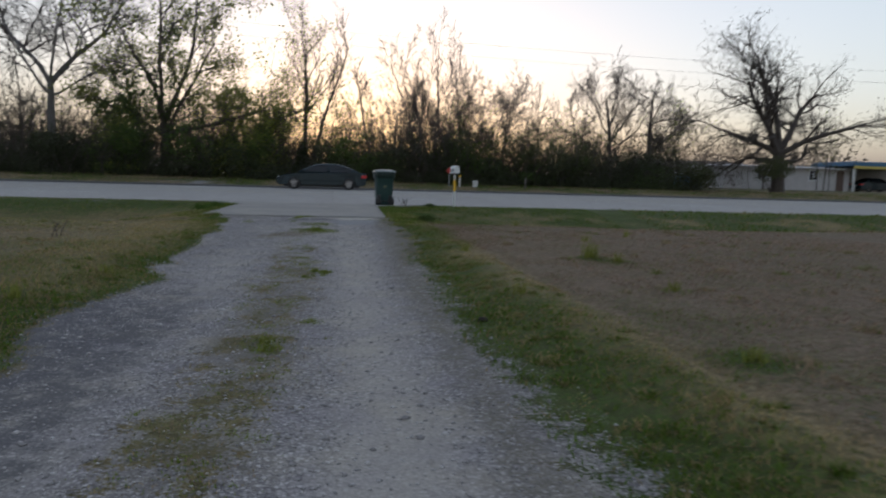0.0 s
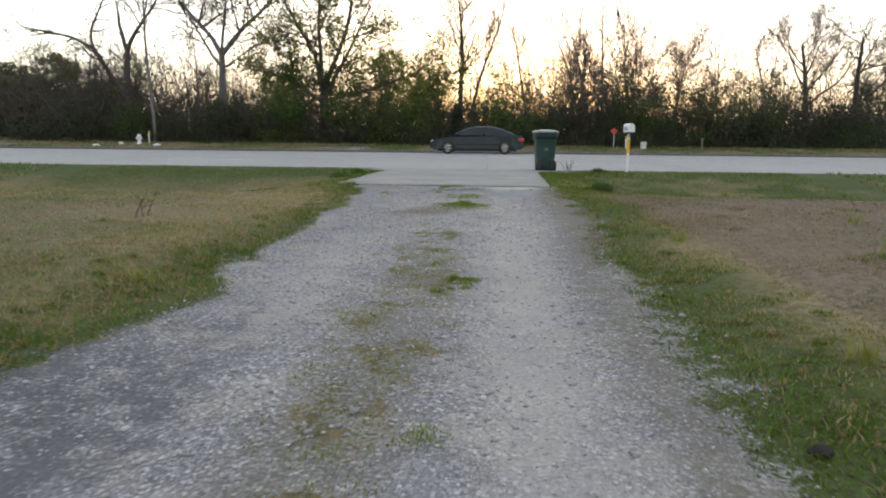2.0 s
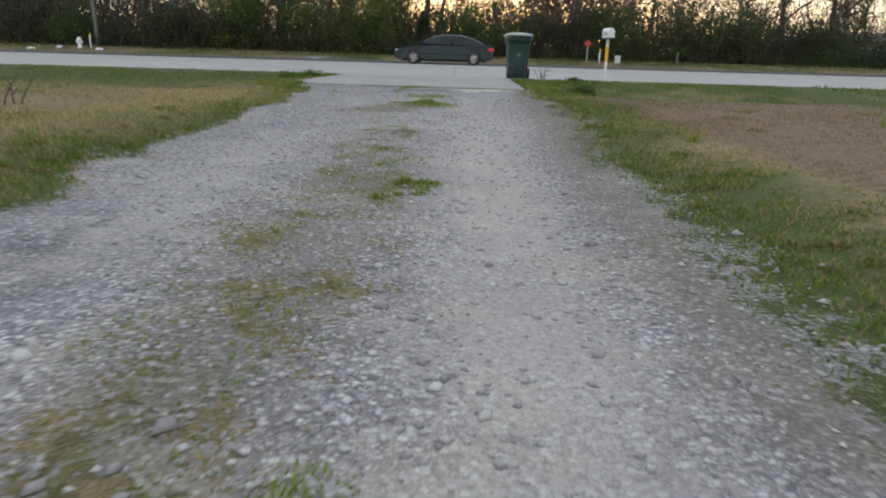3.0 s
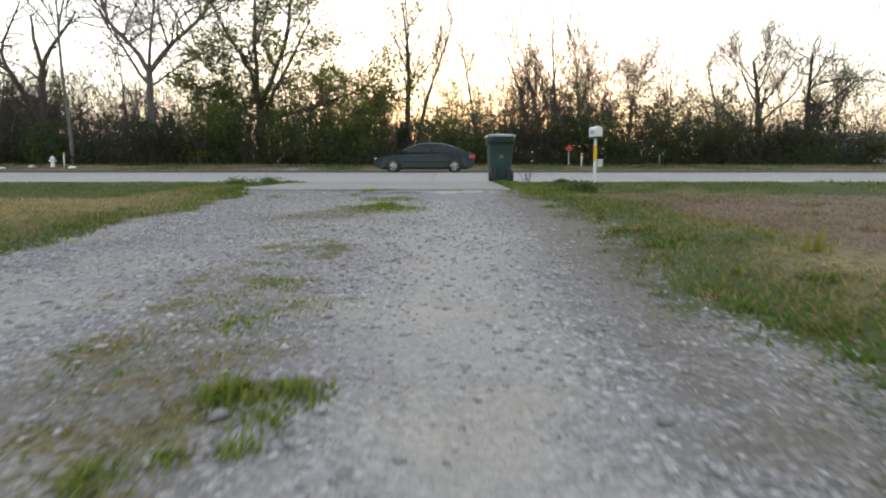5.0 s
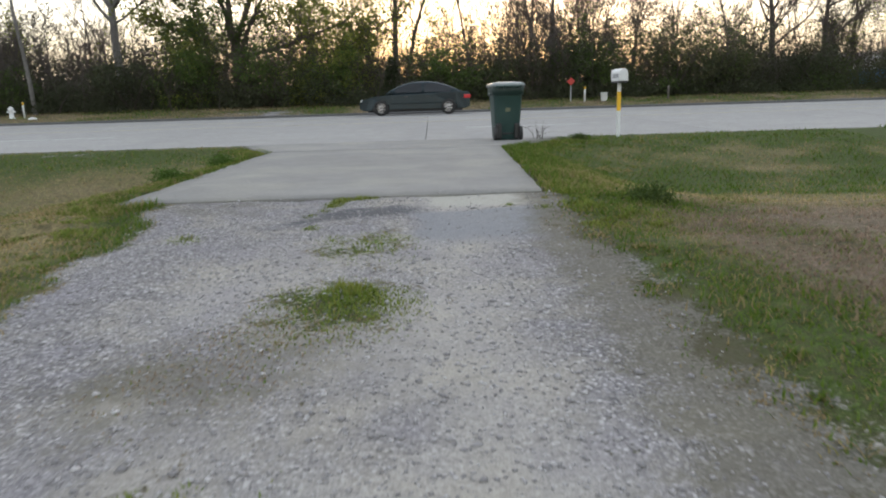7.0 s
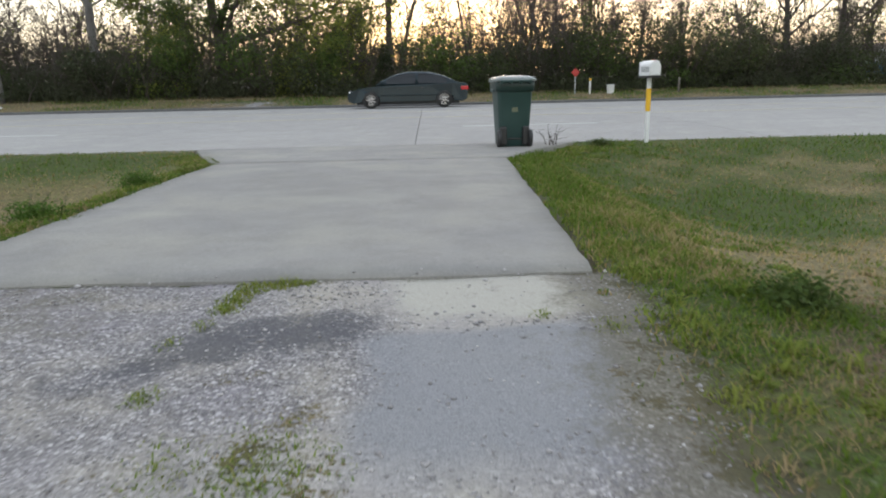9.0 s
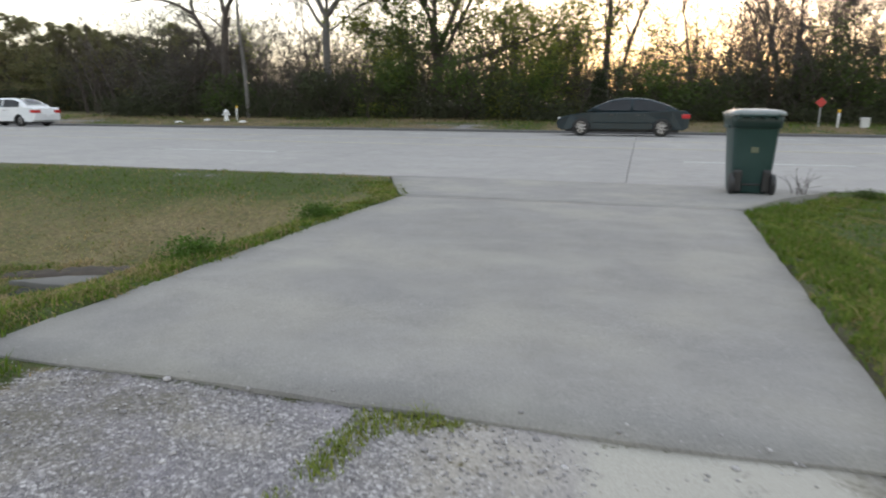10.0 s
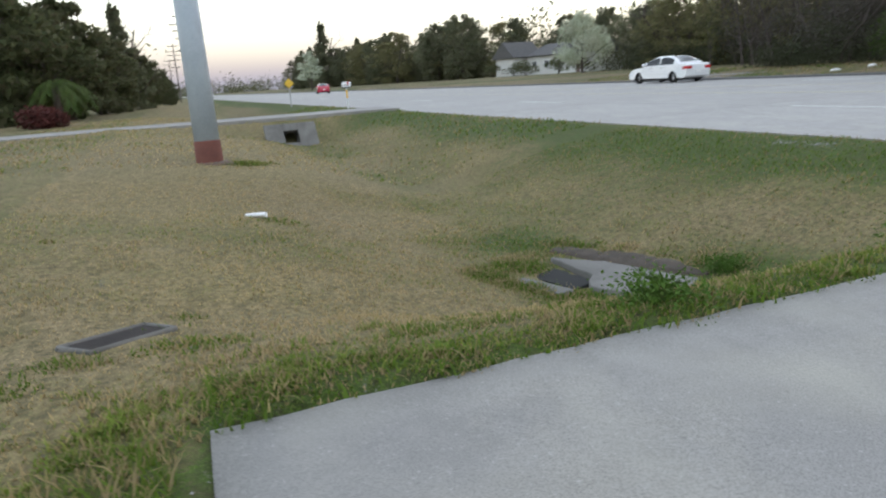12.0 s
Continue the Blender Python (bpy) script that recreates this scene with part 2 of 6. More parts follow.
M_OLDCON = surface("old_concrete", (0.085, 0.081, 0.073), (0.2, 0.192, 0.176), 3, 0.9, 0, 50, 0.5)
M_BARK = surface("grey_brown_bark", (0.035, 0.028, 0.023), (0.11, 0.09, 0.075), 4, 0.9, 0, 40, 0.7, distance=0.02)
M_PALEBARK = surface("pale_grey_bark", (0.1, 0.094, 0.088), (0.22, 0.208, 0.196), 2.5, 0.9, 0, 30, 0.6, distance=0.02)
M_TWIG = surface("twig", (0.035, 0.028, 0.024), (0.095, 0.075, 0.063), 2, 0.9, 0, 30, 0.2, 0.6)
M_BUD = leaf_material("spring_leaf", (0.12, 0.16, 0.028), (0.24, 0.26, 0.055), (0.13, 0.15, 0.035), glow=0.5)
M_LEAF = leaf_material("green_leaf", (0.045, 0.08, 0.02), (0.085, 0.13, 0.03), (0.07, 0.085, 0.03))
M_DARKLEAF = leaf_material("evergreen_leaf", (0.055, 0.072, 0.032), (0.095, 0.11, 0.048), (0.1, 0.088, 0.054), glow=0.45)
M_PINE = leaf_material("pine_needles", (0.09, 0.105, 0.06), (0.15, 0.165, 0.09), (0.14, 0.128, 0.088), glow=0.5)
M_OLIVE = leaf_material("olive_leaf", (0.12, 0.128, 0.054), (0.2, 0.2, 0.088), (0.19, 0.158, 0.095), glow=0.5)
M_BRUSH = leaf_material("underbrush_leaf", (0.046, 0.056, 0.03), (0.062, 0.074, 0.036), (0.066, 0.062, 0.044))
M_HAZEL = leaf_material("bare_thicket", (0.078, 0.07, 0.062), (0.118, 0.106, 0.094), (0.08, 0.075, 0.055))
M_TUFT = leaf_material("tuft_grass", (0.085, 0.15, 0.02), (0.175, 0.24, 0.038), (0.25, 0.24, 0.06))
M_WEED = leaf_material("weed_leaf", (0.045, 0.1, 0.014), (0.09, 0.165, 0.026), (0.075, 0.12, 0.026))
M_BLOSSOM = leaf_material("pale_blossom", (0.42, 0.45, 0.34), (0.6, 0.62, 0.52), (0.3, 0.36, 0.22))
M_REDLEAF = leaf_material("red_leaf", (0.07, 0.022, 0.02), (0.11, 0.034, 0.03), (0.05, 0.03, 0.025))
M_CEDAR = leaf_material("cedar_leaf", (0.025, 0.04, 0.018), (0.045, 0.06, 0.025), (0.035, 0.04, 0.02))
M_BIN = surface("green_plastic", (0.015, 0.042, 0.038), (0.026, 0.06, 0.055), 4, 0.45, 0, 120, 0.12)
M_BINRIM = surface("dark_green_plastic", (0.01, 0.028, 0.026), (0.018, 0.04, 0.036), 4, 0.45, 0, 120, 0.12)
# pale lid colour: the sky's grazing reflection is painted into the base
M_LID = surface("sky_pale_lid_plastic", (0.14, 0.17, 0.165), (0.28, 0.3, 0.295), 4, 0.3, 0, 120, 0.1)
M_BLACK = surface("black_plastic", (0.012, 0.012, 0.013), (0.03, 0.03, 0.03), 8, 0.5, 0, 90, 0.15)
M_TYRE = surface("tyre_rubber", (0.012, 0.012, 0.012), (0.03, 0.03, 0.03), 12, 0.8, 0, 90, 0.3)
M_WHITE = surface("white_enamel", (0.66, 0.67, 0.68), (0.8, 0.8, 0.8), 7, 0.4, 0, 60, 0.1)
M_ORANGE = surface("orange_yellow_reflector", (0.8, 0.42, 0.02), (0.88, 0.52, 0.03), 12, 0.4, 0, 80, 0.1)
M_GREYINK = surface("grey_lettering", (0.25, 0.25, 0.27), (0.35, 0.35, 0.36), 30, 0.6)
M_RED = surface("red_reflector", (0.36, 0.025, 0.02), (0.48, 0.045, 0.035), 20, 0.35)
M_YELLOW = surface("yellow_sign_face", (0.7, 0.42, 0.03), (0.8, 0.52, 0.05), 20, 0.4)
M_GALV = surface("galvanised_steel", (0.35, 0.36, 0.38), (0.5, 0.51, 0.53), 10, 0.45, 0.8, 70, 0.1)
M_POLE = surface("grey_painted_pole", (0.3, 0.36, 0.43), (0.47, 0.53, 0.59), 2.2, 0.6, 0, 40, 0.25)
M_RUST = surface("rust_red_paint", (0.1, 0.034, 0.026), (0.17, 0.06, 0.042), 6, 0.8, 0, 50, 0.4)
M_WOODPOLE = surface("weathered_pole_wood", (0.1, 0.085, 0.075), (0.2, 0.18, 0.16), 3, 0.9, 0, 50, 0.4)
M_CARWHITE = surface("white_car_paint", (0.72, 0.74, 0.76), (0.8, 0.81, 0.82), 2, 0.25, 0, 200, 0.0, coat=1.0)
M_CARDARK = surface("slate_car_paint", (0.007, 0.017, 0.022), (0.011, 0.026, 0.034), 2, 0.25, 0.0, 200, 0.0, coat=0.12)
M_CARDARK.node_tree.nodes["Principled BSDF"].inputs["Specular IOR Level"].default_value = 0.25
M_CARRED = surface("red_car_paint", (0.4, 0.02, 0.05), (0.5, 0.03, 0.07), 2, 0.25, 0, 200, 0.0, coat=1.0)
M_GLASS = glass_material("dark_car_glass", (0.02, 0.024, 0.028))
M_RIM = surface("alloy_rim", (0.45, 0.45, 0.46), (0.62, 0.62, 0.63), 10, 0.3, 0.9, 90, 0.05)
M_LAMP_R = surface("red_lamp_lens", (0.4, 0.01, 0.015), (0.55, 0.03, 0.03), 20, 0.15, coat=1.0)
M_LAMP_W = surface("clear_lamp_lens", (0.6, 0.6, 0.58), (0.75, 0.75, 0.73), 20, 0.12, coat=1.0)
M_SIDING = surface("pale_house_siding", (0.5, 0.5, 0.48), (0.62, 0.62, 0.6), 2, 0.8, 0, 30, 0.2)
M_TANWALL = surface("grey_tan_wall", (0.3, 0.27, 0.24), (0.4, 0.36, 0.33), 2, 0.85, 0, 30, 0.2)
M_ROOF = surface("brown_shingle", (0.09, 0.065, 0.055), (0.17, 0.12, 0.1), 3, 0.9, 0, 25, 0.5)
M_DARKROOF = surface("dark_shingle", (0.06, 0.06, 0.062), (0.11, 0.105, 0.1), 3, 0.9, 0, 25, 0.5)
M_BLUE = surface("blue_sheet_metal", (0.03, 0.1, 0.2), (0.05, 0.16, 0.3), 4, 0.5, 0, 40, 0.1)
M_TRIM = surface("yellow_trim", (0.5, 0.38, 0.08), (0.6, 0.48, 0.12), 6, 0.6)
M_PAPER = surface("white_paper", (0.7, 0.7, 0.7), (0.85, 0.85, 0.84), 14, 0.9)
M_GRATE = surface("dark_iron_lid", (0.02, 0.018, 0.018), (0.05, 0.042, 0.038), 10, 0.95, 0.0, 60, 0.4)
M_GRATE.node_tree.nodes["Principled BSDF"].inputs["Specular IOR Level"].default_value = 0.15
M_PALEWALL = surface("pale_grey_wall", (0.42, 0.4, 0.4), (0.54, 0.52, 0.52), 2, 0.85, 0, 30, 0.2)
M_SOIL = surface("dark_soil", (0.03, 0.024, 0.018), (0.085, 0.065, 0.048), 9, 0.95, 0, 60, 0.6, distance=0.01)
# near-black paint for the shade inside openings
M_DARK = surface("dark_void", (0.008, 0.008, 0.008), (0.015, 0.015, 0.014), 5, 1.0)


# ---- mesh helpers ----
def part(name, bm, material, parent=None, label=""):
    """Links a bmesh as one mesh object under its thing."""
    me = bpy.data.meshes.new(name)
    bmesh.ops.recalc_face_normals(bm, faces=bm.faces)
    bm.to_mesh(me)
    bm.free()
    me.materials.append(material)
    ob = new(name, me)
    ob.parent = parent
    return tagged(ob, label)


def thing(name, m=None, label="", category="", group="", kind=""):
    ob = new(name)
    ob.empty_display_size = 0.1
    if m is not None:
        ob.matrix_world = m
    return tagged(ob, label, category, group, kind)


def soft(bm):
    for f in bm.faces:
        f.smooth = True
    return bm


def block(lo, hi, bevel=0.0, bm=None, m=None, segments=2):
    """A box between two corners with rounded edges."""
    bm = bm or bmesh.new()
    made = bmesh.ops.create_cube(bm, size=1)["verts"]
    for v in made:
        v.co = Vector([(a + b) / 2 + c * (b - a) for a, b, c in zip(lo, hi, v.co)])
        if m is not None:
            v.co = m @ v.co
    if bevel:
        edges = list({e for v in made for e in v.link_edges})
        bmesh.ops.bevel(bm, geom=edges, offset=bevel, segments=segments, affect="EDGES", profile=0.5)
    return bm


def rings(sections, bm=None, cap=True):
    """Skin through rings of equally many points."""
    bm = bm or bmesh.new()
    rows = [[bm.verts.new(p) for p in s] for s in sections]
    k = len(rows[0])
    for a, b in zip(rows, rows[1:]):
        for i in range(k):
            bm.faces.new((a[i], a[(i + 1) % k], b[(i + 1) % k], b[i])).smooth = True
    if cap:
        bm.faces.new(rows[0][::-1])
        bm.faces.new(rows[-1])
    return bm


def round_rect(w, d, r, z, n=5, ox=0.0, oy=0.0):
    """A ring: a rectangle of half sizes w and d with corner radius r."""
    pts = []
    for cx, cy, a0 in ((w - r, d - r, 0), (r - w, d - r, 90), (r - w, r - d, 180), (w - r, r - d, 270)):
        for i in range(n):
            a = radians(a0 + 90 * i / (n - 1))
            pts.append((ox + cx + r * math.cos(a), oy + cy + r * math.sin(a), z))
    return pts


def pipe(points, radii, k=8, bm=None, cap=True):
    """A tapered tube along points."""
    points = [Vector(p) for p in points]
    side, secs = None, []
    for i, p in enumerate(points):
        d = (points[min(i + 1, len(points) - 1)] - points[max(i - 1, 0)]).normalized()
        side = d.orthogonal().normalized() if side is None else (side - d * side.dot(d)).normalized()
        up = d.cross(side)
        r = radii[i] if isinstance(radii, (list, tuple)) else radii
        secs.append([p + (side * math.cos(2 * math.pi * j / k) + up * math.sin(2 * math.pi * j / k)) * r for j in range(k)])
    return rings(secs, bm, cap)


def prism(outline, y0, y1, bm=None):
    """An outline in x and z, run from y0 to y1."""
    bm = bm or bmesh.new()
    a = [bm.verts.new((x, y0, z)) for x, z in outline]
    b = [bm.verts.new((x, y1, z)) for x, z in outline]
    bm.faces.new(a)
    bm.faces.new(b[::-1])
    k = len(a)
    for i in range(k):
        bm.faces.new((a[i], b[i], b[(i + 1) % k], a[(i + 1) % k]))
    return bm


def sheet(name, verts, faces, material, parent=None, attrs=None, smooth_faces=False):
    """A mesh from arrays; attrs are floats on the points."""
    verts, faces = np.asarray(verts, np.float32), np.asarray(faces, np.int32)
    me = bpy.data.meshes.new(name)
    k = faces.shape[1]
    me.vertices.add(len(verts))
    me.vertices.foreach_set("co", verts.ravel())
    me.loops.add(faces.size)
    me.loops.foreach_set("vertex_index", faces.ravel())
    me.polygons.add(len(faces))
    me.polygons.foreach_set("loop_start", np.arange(0, faces.size, k, dtype=np.int32))
    me.polygons.foreach_set("loop_total", np.full(len(faces), k, np.int32))
    if smooth_faces:
        me.polygons.foreach_set("use_smooth", np.ones(len(faces), bool))
    me.update(calc_edges=True)
    for key, values in (attrs or {}).items():
        me.attributes.new(key, "FLOAT", "POINT").data.foreach_set("value", np.asarray(values, np.float32))
    me.materials.append(material)
    ob = new(name, me)
    ob.parent = parent
    return ob


def patchy(x, y, cell, seed=0):
    """Smooth value noise from 0 to 1 on a plane."""
    x, y = np.asarray(x, float) / cell + 1000, np.asarray(y, float) / cell + 1000
    i, j = np.floor(x).astype(np.int64), np.floor(y).astype(np.int64)
    u, v = x - i, y - j
    u, v = u * u * (3 - 2 * u), v * v * (3 - 2 * v)

    def corner(a, b):
        h = (a * 374761393 + b * 668265263 + seed * 982451653) & 0x7FFFFFFF
        h = ((h ^ (h >> 13)) * 1274126177) & 0x7FFFFFFF
        return ((h ^ (h >> 16)) & 0xFFFF) / 65535.0

    return (corner(i, j) * (1 - u) + corner(i + 1, j) * u) * (1 - v) + (corner(i, j + 1) * (1 - u) + corner(i + 1, j + 1) * u) * v


# ---- the lie of the land ----
def smooth(a, b, v):
    s = np.clip((np.asarray(v, float) - a) / (b - a), 0, 1)
    return s * s * (3 - 2 * s)


def ramp(v, *knots):
    return np.interp(v, knots[0::2], knots[1::2])


def drive_height(y):
    """Gravel drive and concrete apron along their middle."""
    return ramp(y, -60, 0.0, 7, 0.0, 12.4, 0.09, 12.8, 0.09, 17.0, 0.06, 20.9, 0.0, 24, 0.0)


def terrain(x, y):
    """Height of the ground sheet: yard, roadside ditches, roadbed and the far verge."""
    x, y = np.asarray(x, float), np.asarray(y, float)
    inner = drive_height(y)
    left = np.where(y < 12.0, -1.5, -2.5) + 0 * x
    right = np.where(y < 12.0, 0.95, 1.1) + 0 * x
    away = np.where(x < (left + right) / 2, left - x, x - right)
    yard = 0.09 + 0.03 * np.sin(x * 0.7) * np.cos(y * 0.5)
    shift = 1.3 * (1 - smooth(-12, -8.5, x))
    deep_l = ramp(y - shift * (1 - smooth(15, 19, y)), 10.6, 0.0, 12.0, -0.12, 13.5, -0.32, 15.2, -0.72, 16.2, -0.84, 17.2, -0.74, 19.2, -0.25, 20.6, -0.045, 21.2, -0.015)
    deep_r = ramp(y, 10.6, 0.0, 13.0, -0.14, 15.2, -0.38, 16.4, -0.44, 17.6, -0.36, 19.6, -0.08, 21.2, -0.015)
    neighbour = 1 - smooth(1.6, 3.2, np.abs(x + 26.5))
    deep_l = deep_l * (1 - neighbour)
    deep = np.where(x < -0.7, deep_l, deep_r)
    lawn = np.where(y < 10.6, yard, yard * (1 - smooth(10.6, 14, y)) + 0.02 + deep)
    reach = np.where(y > 11, 2.2, 0.6)
    blend = smooth(0.0, 1.0, away / reach)
    z = inner + (lawn - inner) * blend
    road = smooth(20.93, 21.0, y) * (1 - smooth(40.7, 41.0, y))
    far = ramp(y, 40.8, 0.0, 41.3, 0.1, 44.0, 0.3, 46.5, 0.44, 52.0, 0.6, 60.0, 0.7, 200, 0.7, 3000, 0.5)
    z = np.where(y > 30, far, z)
    return z * (1 - road) - 0.2 * road


def spot(x, y, r):
    return lambda u, v: np.exp(-(((u - x) / r) ** 2 + ((v - y) / r) ** 2))


def cover(x, y):
    """Gravel, green, dead brown, damp and dirt shares of the ground, each from 0 to 1."""
    x, y = np.asarray(x, float), np.asarray(y, float)
    n1, n2 = patchy(x, y, 0.9, 1), patchy(x, y, 0.35, 2)
    edge = (n1 - 0.5) * 0.34 + (n2 - 0.5) * 0.24
    left = ramp(y, -60, -1.42, 4, -1.45, 9.5, -1.6, 11.2, -1.7, 12.5, -2.12) + edge
    right = ramp(y, -60, 0.78, 4, 0.74, 7, 0.8, 9.2, 0.98, 11, 0.95, 12.5, 1.04) + edge * 0.7
    inside = np.minimum(x - left, (right + 0.08 - x) * 0.6)
    gravel = np.clip(0.5 + inside / 0.3, 0, 1) * (1 - smooth(12.75, 12.9, y))
    strip = np.exp(-((x + 0.37 + 0.07 * np.sin(y * 0.9)) / 0.3) ** 4)
    amount = ramp(y, 1, 1.1, 6.5, 1.05, 7.5, 0.7, 9.0, 0.5, 10, 0.4, 12.8, 0.35) * (0.8 + 0.4 * patchy(x, y, 0.55, 5))
    tufts = 0
    for px, py, r, a in ((-0.24, 10.08, 0.36, 1.5), (-0.32, 11.0, 0.3, 0.8), (-0.15, 11.3, 0.25, 0.6), (-0.33, 3.5, 0.14, 0.7), (-0.08, 6.08, 0.1, 0.9),
                         (-0.42, 2.4, 0.3, 0.3), (-0.5, 12.76, 0.11, 0.8), (-0.6, 12.5, 0.07, 0.5), (-0.3, 7.9, 0.25, 0.8), (-0.6, 5.3, 0.25, 0.7), (-0.75, 7.0, 0.25, 0.7)):
        tufts = tufts + a * spot(px, py, r)(x, y)
    weeds = np.clip(strip * amount * 0.62 * (0.3 + 0.8 * patchy(x, y, 0.2, 6) + 0.6 * patchy(x, y, 0.1, 16)) + tufts * 0.7, 0, 1)
    gravel = gravel * (1 - 0.66 * weeds)
    # green: lush along the drive and apron, in the ditch bed and by the road
    out_l, out_r = left - x, x - right
    out = np.where(y > 12.8, np.where(x < -0.7, -2.5 - x, x - 1.15), np.maximum(out_l, out_r))
    fringe = np.where(x < 0, np.exp(-np.maximum(out, 0) / 0.5), np.exp(-(np.maximum(out, 0) / ramp(y, 0, 0.72, 6, 0.78, 12, 0.75)) ** 3) * 0.9) * (y < 21.5)
    roadside = np.exp(-((y - 20.0) / 1.1) ** 2) * np.where(x < -0.7, 0.55, 0.6) + np.exp(-((y - 16.6) / 1.1) ** 2) * np.where(x < -0.7, 0.12, 0.55)
    lawn = np.where(x < -0.7, ramp(y, 0, 0.42, 7, 0.34, 11, 0.36, 14, 0.3, 40, 0.4, 60, 0.4), ramp(y, 0, 0.2, 10.5, 0.2, 12.5, 0.42, 14, 0.56, 18, 0.5, 40, 0.4, 60, 0.4))
    lawn = np.where((x < -3.2) & (y > 11.2) & (y < 16), 0.2, lawn)
    green = np.maximum(lawn, fringe) + roadside
    green = green + (patchy(x, y, 1.7, 7) - 0.5) * np.where(y > 40, 0.9, np.where((x > 1) & (y > 11), 0.75, 0.35)) + (patchy(x, y, 0.5, 8) - 0.5) * np.where((x > 0.9) & (y > 10.8), 0.7, 0.25)
    for px, py, r, a in ((2.78, 6.85, 0.2, 0.8), (2.95, 6.5, 0.2, 0.6), (1.75, 12.3, 0.25, 0.7), (1.9, 2.68, 0.2, 0.6), (2.6, 4.7, 0.15, 0.4), (-4.7, 17.1, 0.5, 0.6), (-7.0, 16.0, 0.8, 0.4)):
        green = green + a * spot(px, py, r)(x, y)
    green = np.where(gravel < 0.95, np.maximum(np.where((x > left) & (x < right) & (y < 12.8), green * 0.4, green), weeds * ramp(y, 6, 0.55, 9, 0.85)), green)
    brown = smooth(0.0, 0.35, x - ramp(y, 2, 1.5, 7, 1.58, 9, 1.35, 12, 1.4)) * (1 - smooth(11.4, 13.6, y)) * 0.95 + 0.1 + 0.3 * smooth(2.2, 3.0, -x) * (1 - smooth(8.5, 11, y))
    brown = brown + 0.4 * smooth(39, 41, y)
    brown = np.clip(brown + (patchy(x, y, 1.3, 9) - 0.5) * 0.3, 0, 1)
    damp = np.exp(-(((x + 0.32) / 0.4) ** 2 + ((y - 12.12 - 0.35 * (x + 0.32)) / 0.2) ** 2)) * 1.4 * (0.45 + 0.9 * patchy(x, y, 0.4, 11)) + 0.6 * np.exp(-(((x + 0.85) / 0.3) ** 2 + ((y - 11.8) / 0.14) ** 2)) + 0.4 * np.exp(-(((x + 0.9) / 0.25) ** 2 + ((y - 11.3) / 0.25) ** 2))
    damp = np.clip(damp + 0.8 * smooth(0.6, 1.05, -x) * (1 - smooth(3.8, 7.0, y)), 0, 1)
    dirt = np.exp(-((x - ramp(y, 0, 0.62, 4.5, 0.66, 6.5, 0.7, 9.2, 0.92, 11, 0.88, 12.5, 0.98)) / ramp(y, 4, 0.15, 9, 0.26, 12, 0.22)) ** 2) * ramp(y, 4, 0.75, 7, 0.85, 9, 1.05) + (0.2 + 0.4 * amount) * strip * (0.2 + 1.0 * patchy(x, y, 0.3, 15)) * (1 - smooth(7, 9, y)) + 1.1 * spot(-0.75, 9.35, 0.34)(x, y) * (0.5 + 0.8 * patchy(x, y, 0.15, 28)) + 0.5 * spot(-0.25, 9.6, 0.3)(x, y) + 0.7 * spot(-1.5, 12.5, 0.5)(x, y)
    dirt = dirt + smooth(0.75, 0.9, x) * (1 - smooth(0.98, 1.2, x)) * smooth(5, 7, y) * (1 - smooth(12.3, 12.8, y)) * smooth(0.35, 0.75, patchy(x, y, 0.32, 27)) * 1.1
    far_gravel = 0
    for px, w in ((-8.5, 2.2), (-33.0, 4.0)):
        far_gravel = far_gravel + (0.25 + 0.9 * patchy(x, y, 0.8, 19)) * np.exp(-(((x - px) / w) ** 2)) * smooth(40.9, 41.3, y) * (1 - smooth(43.4, 45.5, y))
    bare = np.exp(-(((x + 6.6) / 0.9) ** 2 + ((y - 20.5) / 0.25) ** 2))
    gravel = np.clip(gravel + 0.75 * far_gravel + 0.55 * bare * patchy(x, y, 0.3, 23), 0, 1)
    ruts = np.exp(-((x - 0.24) / 0.3) ** 2) * 0.85 + np.exp(-((x + 0.98) / 0.3) ** 2) * 0.5
    spread_out = np.exp(-((x + 0.25) / 0.85) ** 4) * (0.2 + 0.75 * patchy(x, y, 0.7, 18)) + 0.3 * np.exp(-((x - 0.3) / 0.35) ** 2)
    even = smooth(6.8, 8.6, y)
    spread_out = spread_out + 0.9 * spot(0.5, 12.4, 0.38)(x, y) + 0.8 * spot(0.5, 11.8, 0.34)(x, y) - 0.6 * spot(-0.4, 12.0, 0.5)(x, y)
    packed = ruts * (1 - even) + spread_out * even + (patchy(x, y, 1.1, 17) - 0.5) * 0.4 + (patchy(x, y, 0.28, 16) - 0.5) * 0.35
    return gravel, np.clip(green, 0, 1), brown, damp, np.clip(dirt, 0, 1), np.clip(packed, 0, 1)


def beds(x, y):
    """The smooth blue-grey bed of fines and the pale sandy bed at the apron's foot."""
    x, y = np.asarray(x, float), np.asarray(y, float)
    wave = (patchy(x, y, 0.22, 26) - 0.5) * 0.16
    slate = smooth(-0.1, 0.1, x + wave) * (1 - smooth(0.72, 0.9, x + wave)) * smooth(10.9, 11.5, y) * (1 - smooth(12.12, 12.22, y + wave))
    sand = smooth(0.0, 0.18, x + wave) * (1 - smooth(0.8, 1.0, x + wave)) * smooth(12.18, 12.3, y + wave) * (1 - smooth(12.8, 12.9, y))
    return slate, sand


def furrow_at(x, y):
    """The shallow furrow between the drive's verge and the field."""
    return np.exp(-((x - 1.66 - 0.035 * (y - 2.5) - 0.03 * np.sin(y * 1.7)) / 0.07) ** 2) * (y > 1.5) * (y < 8.5)


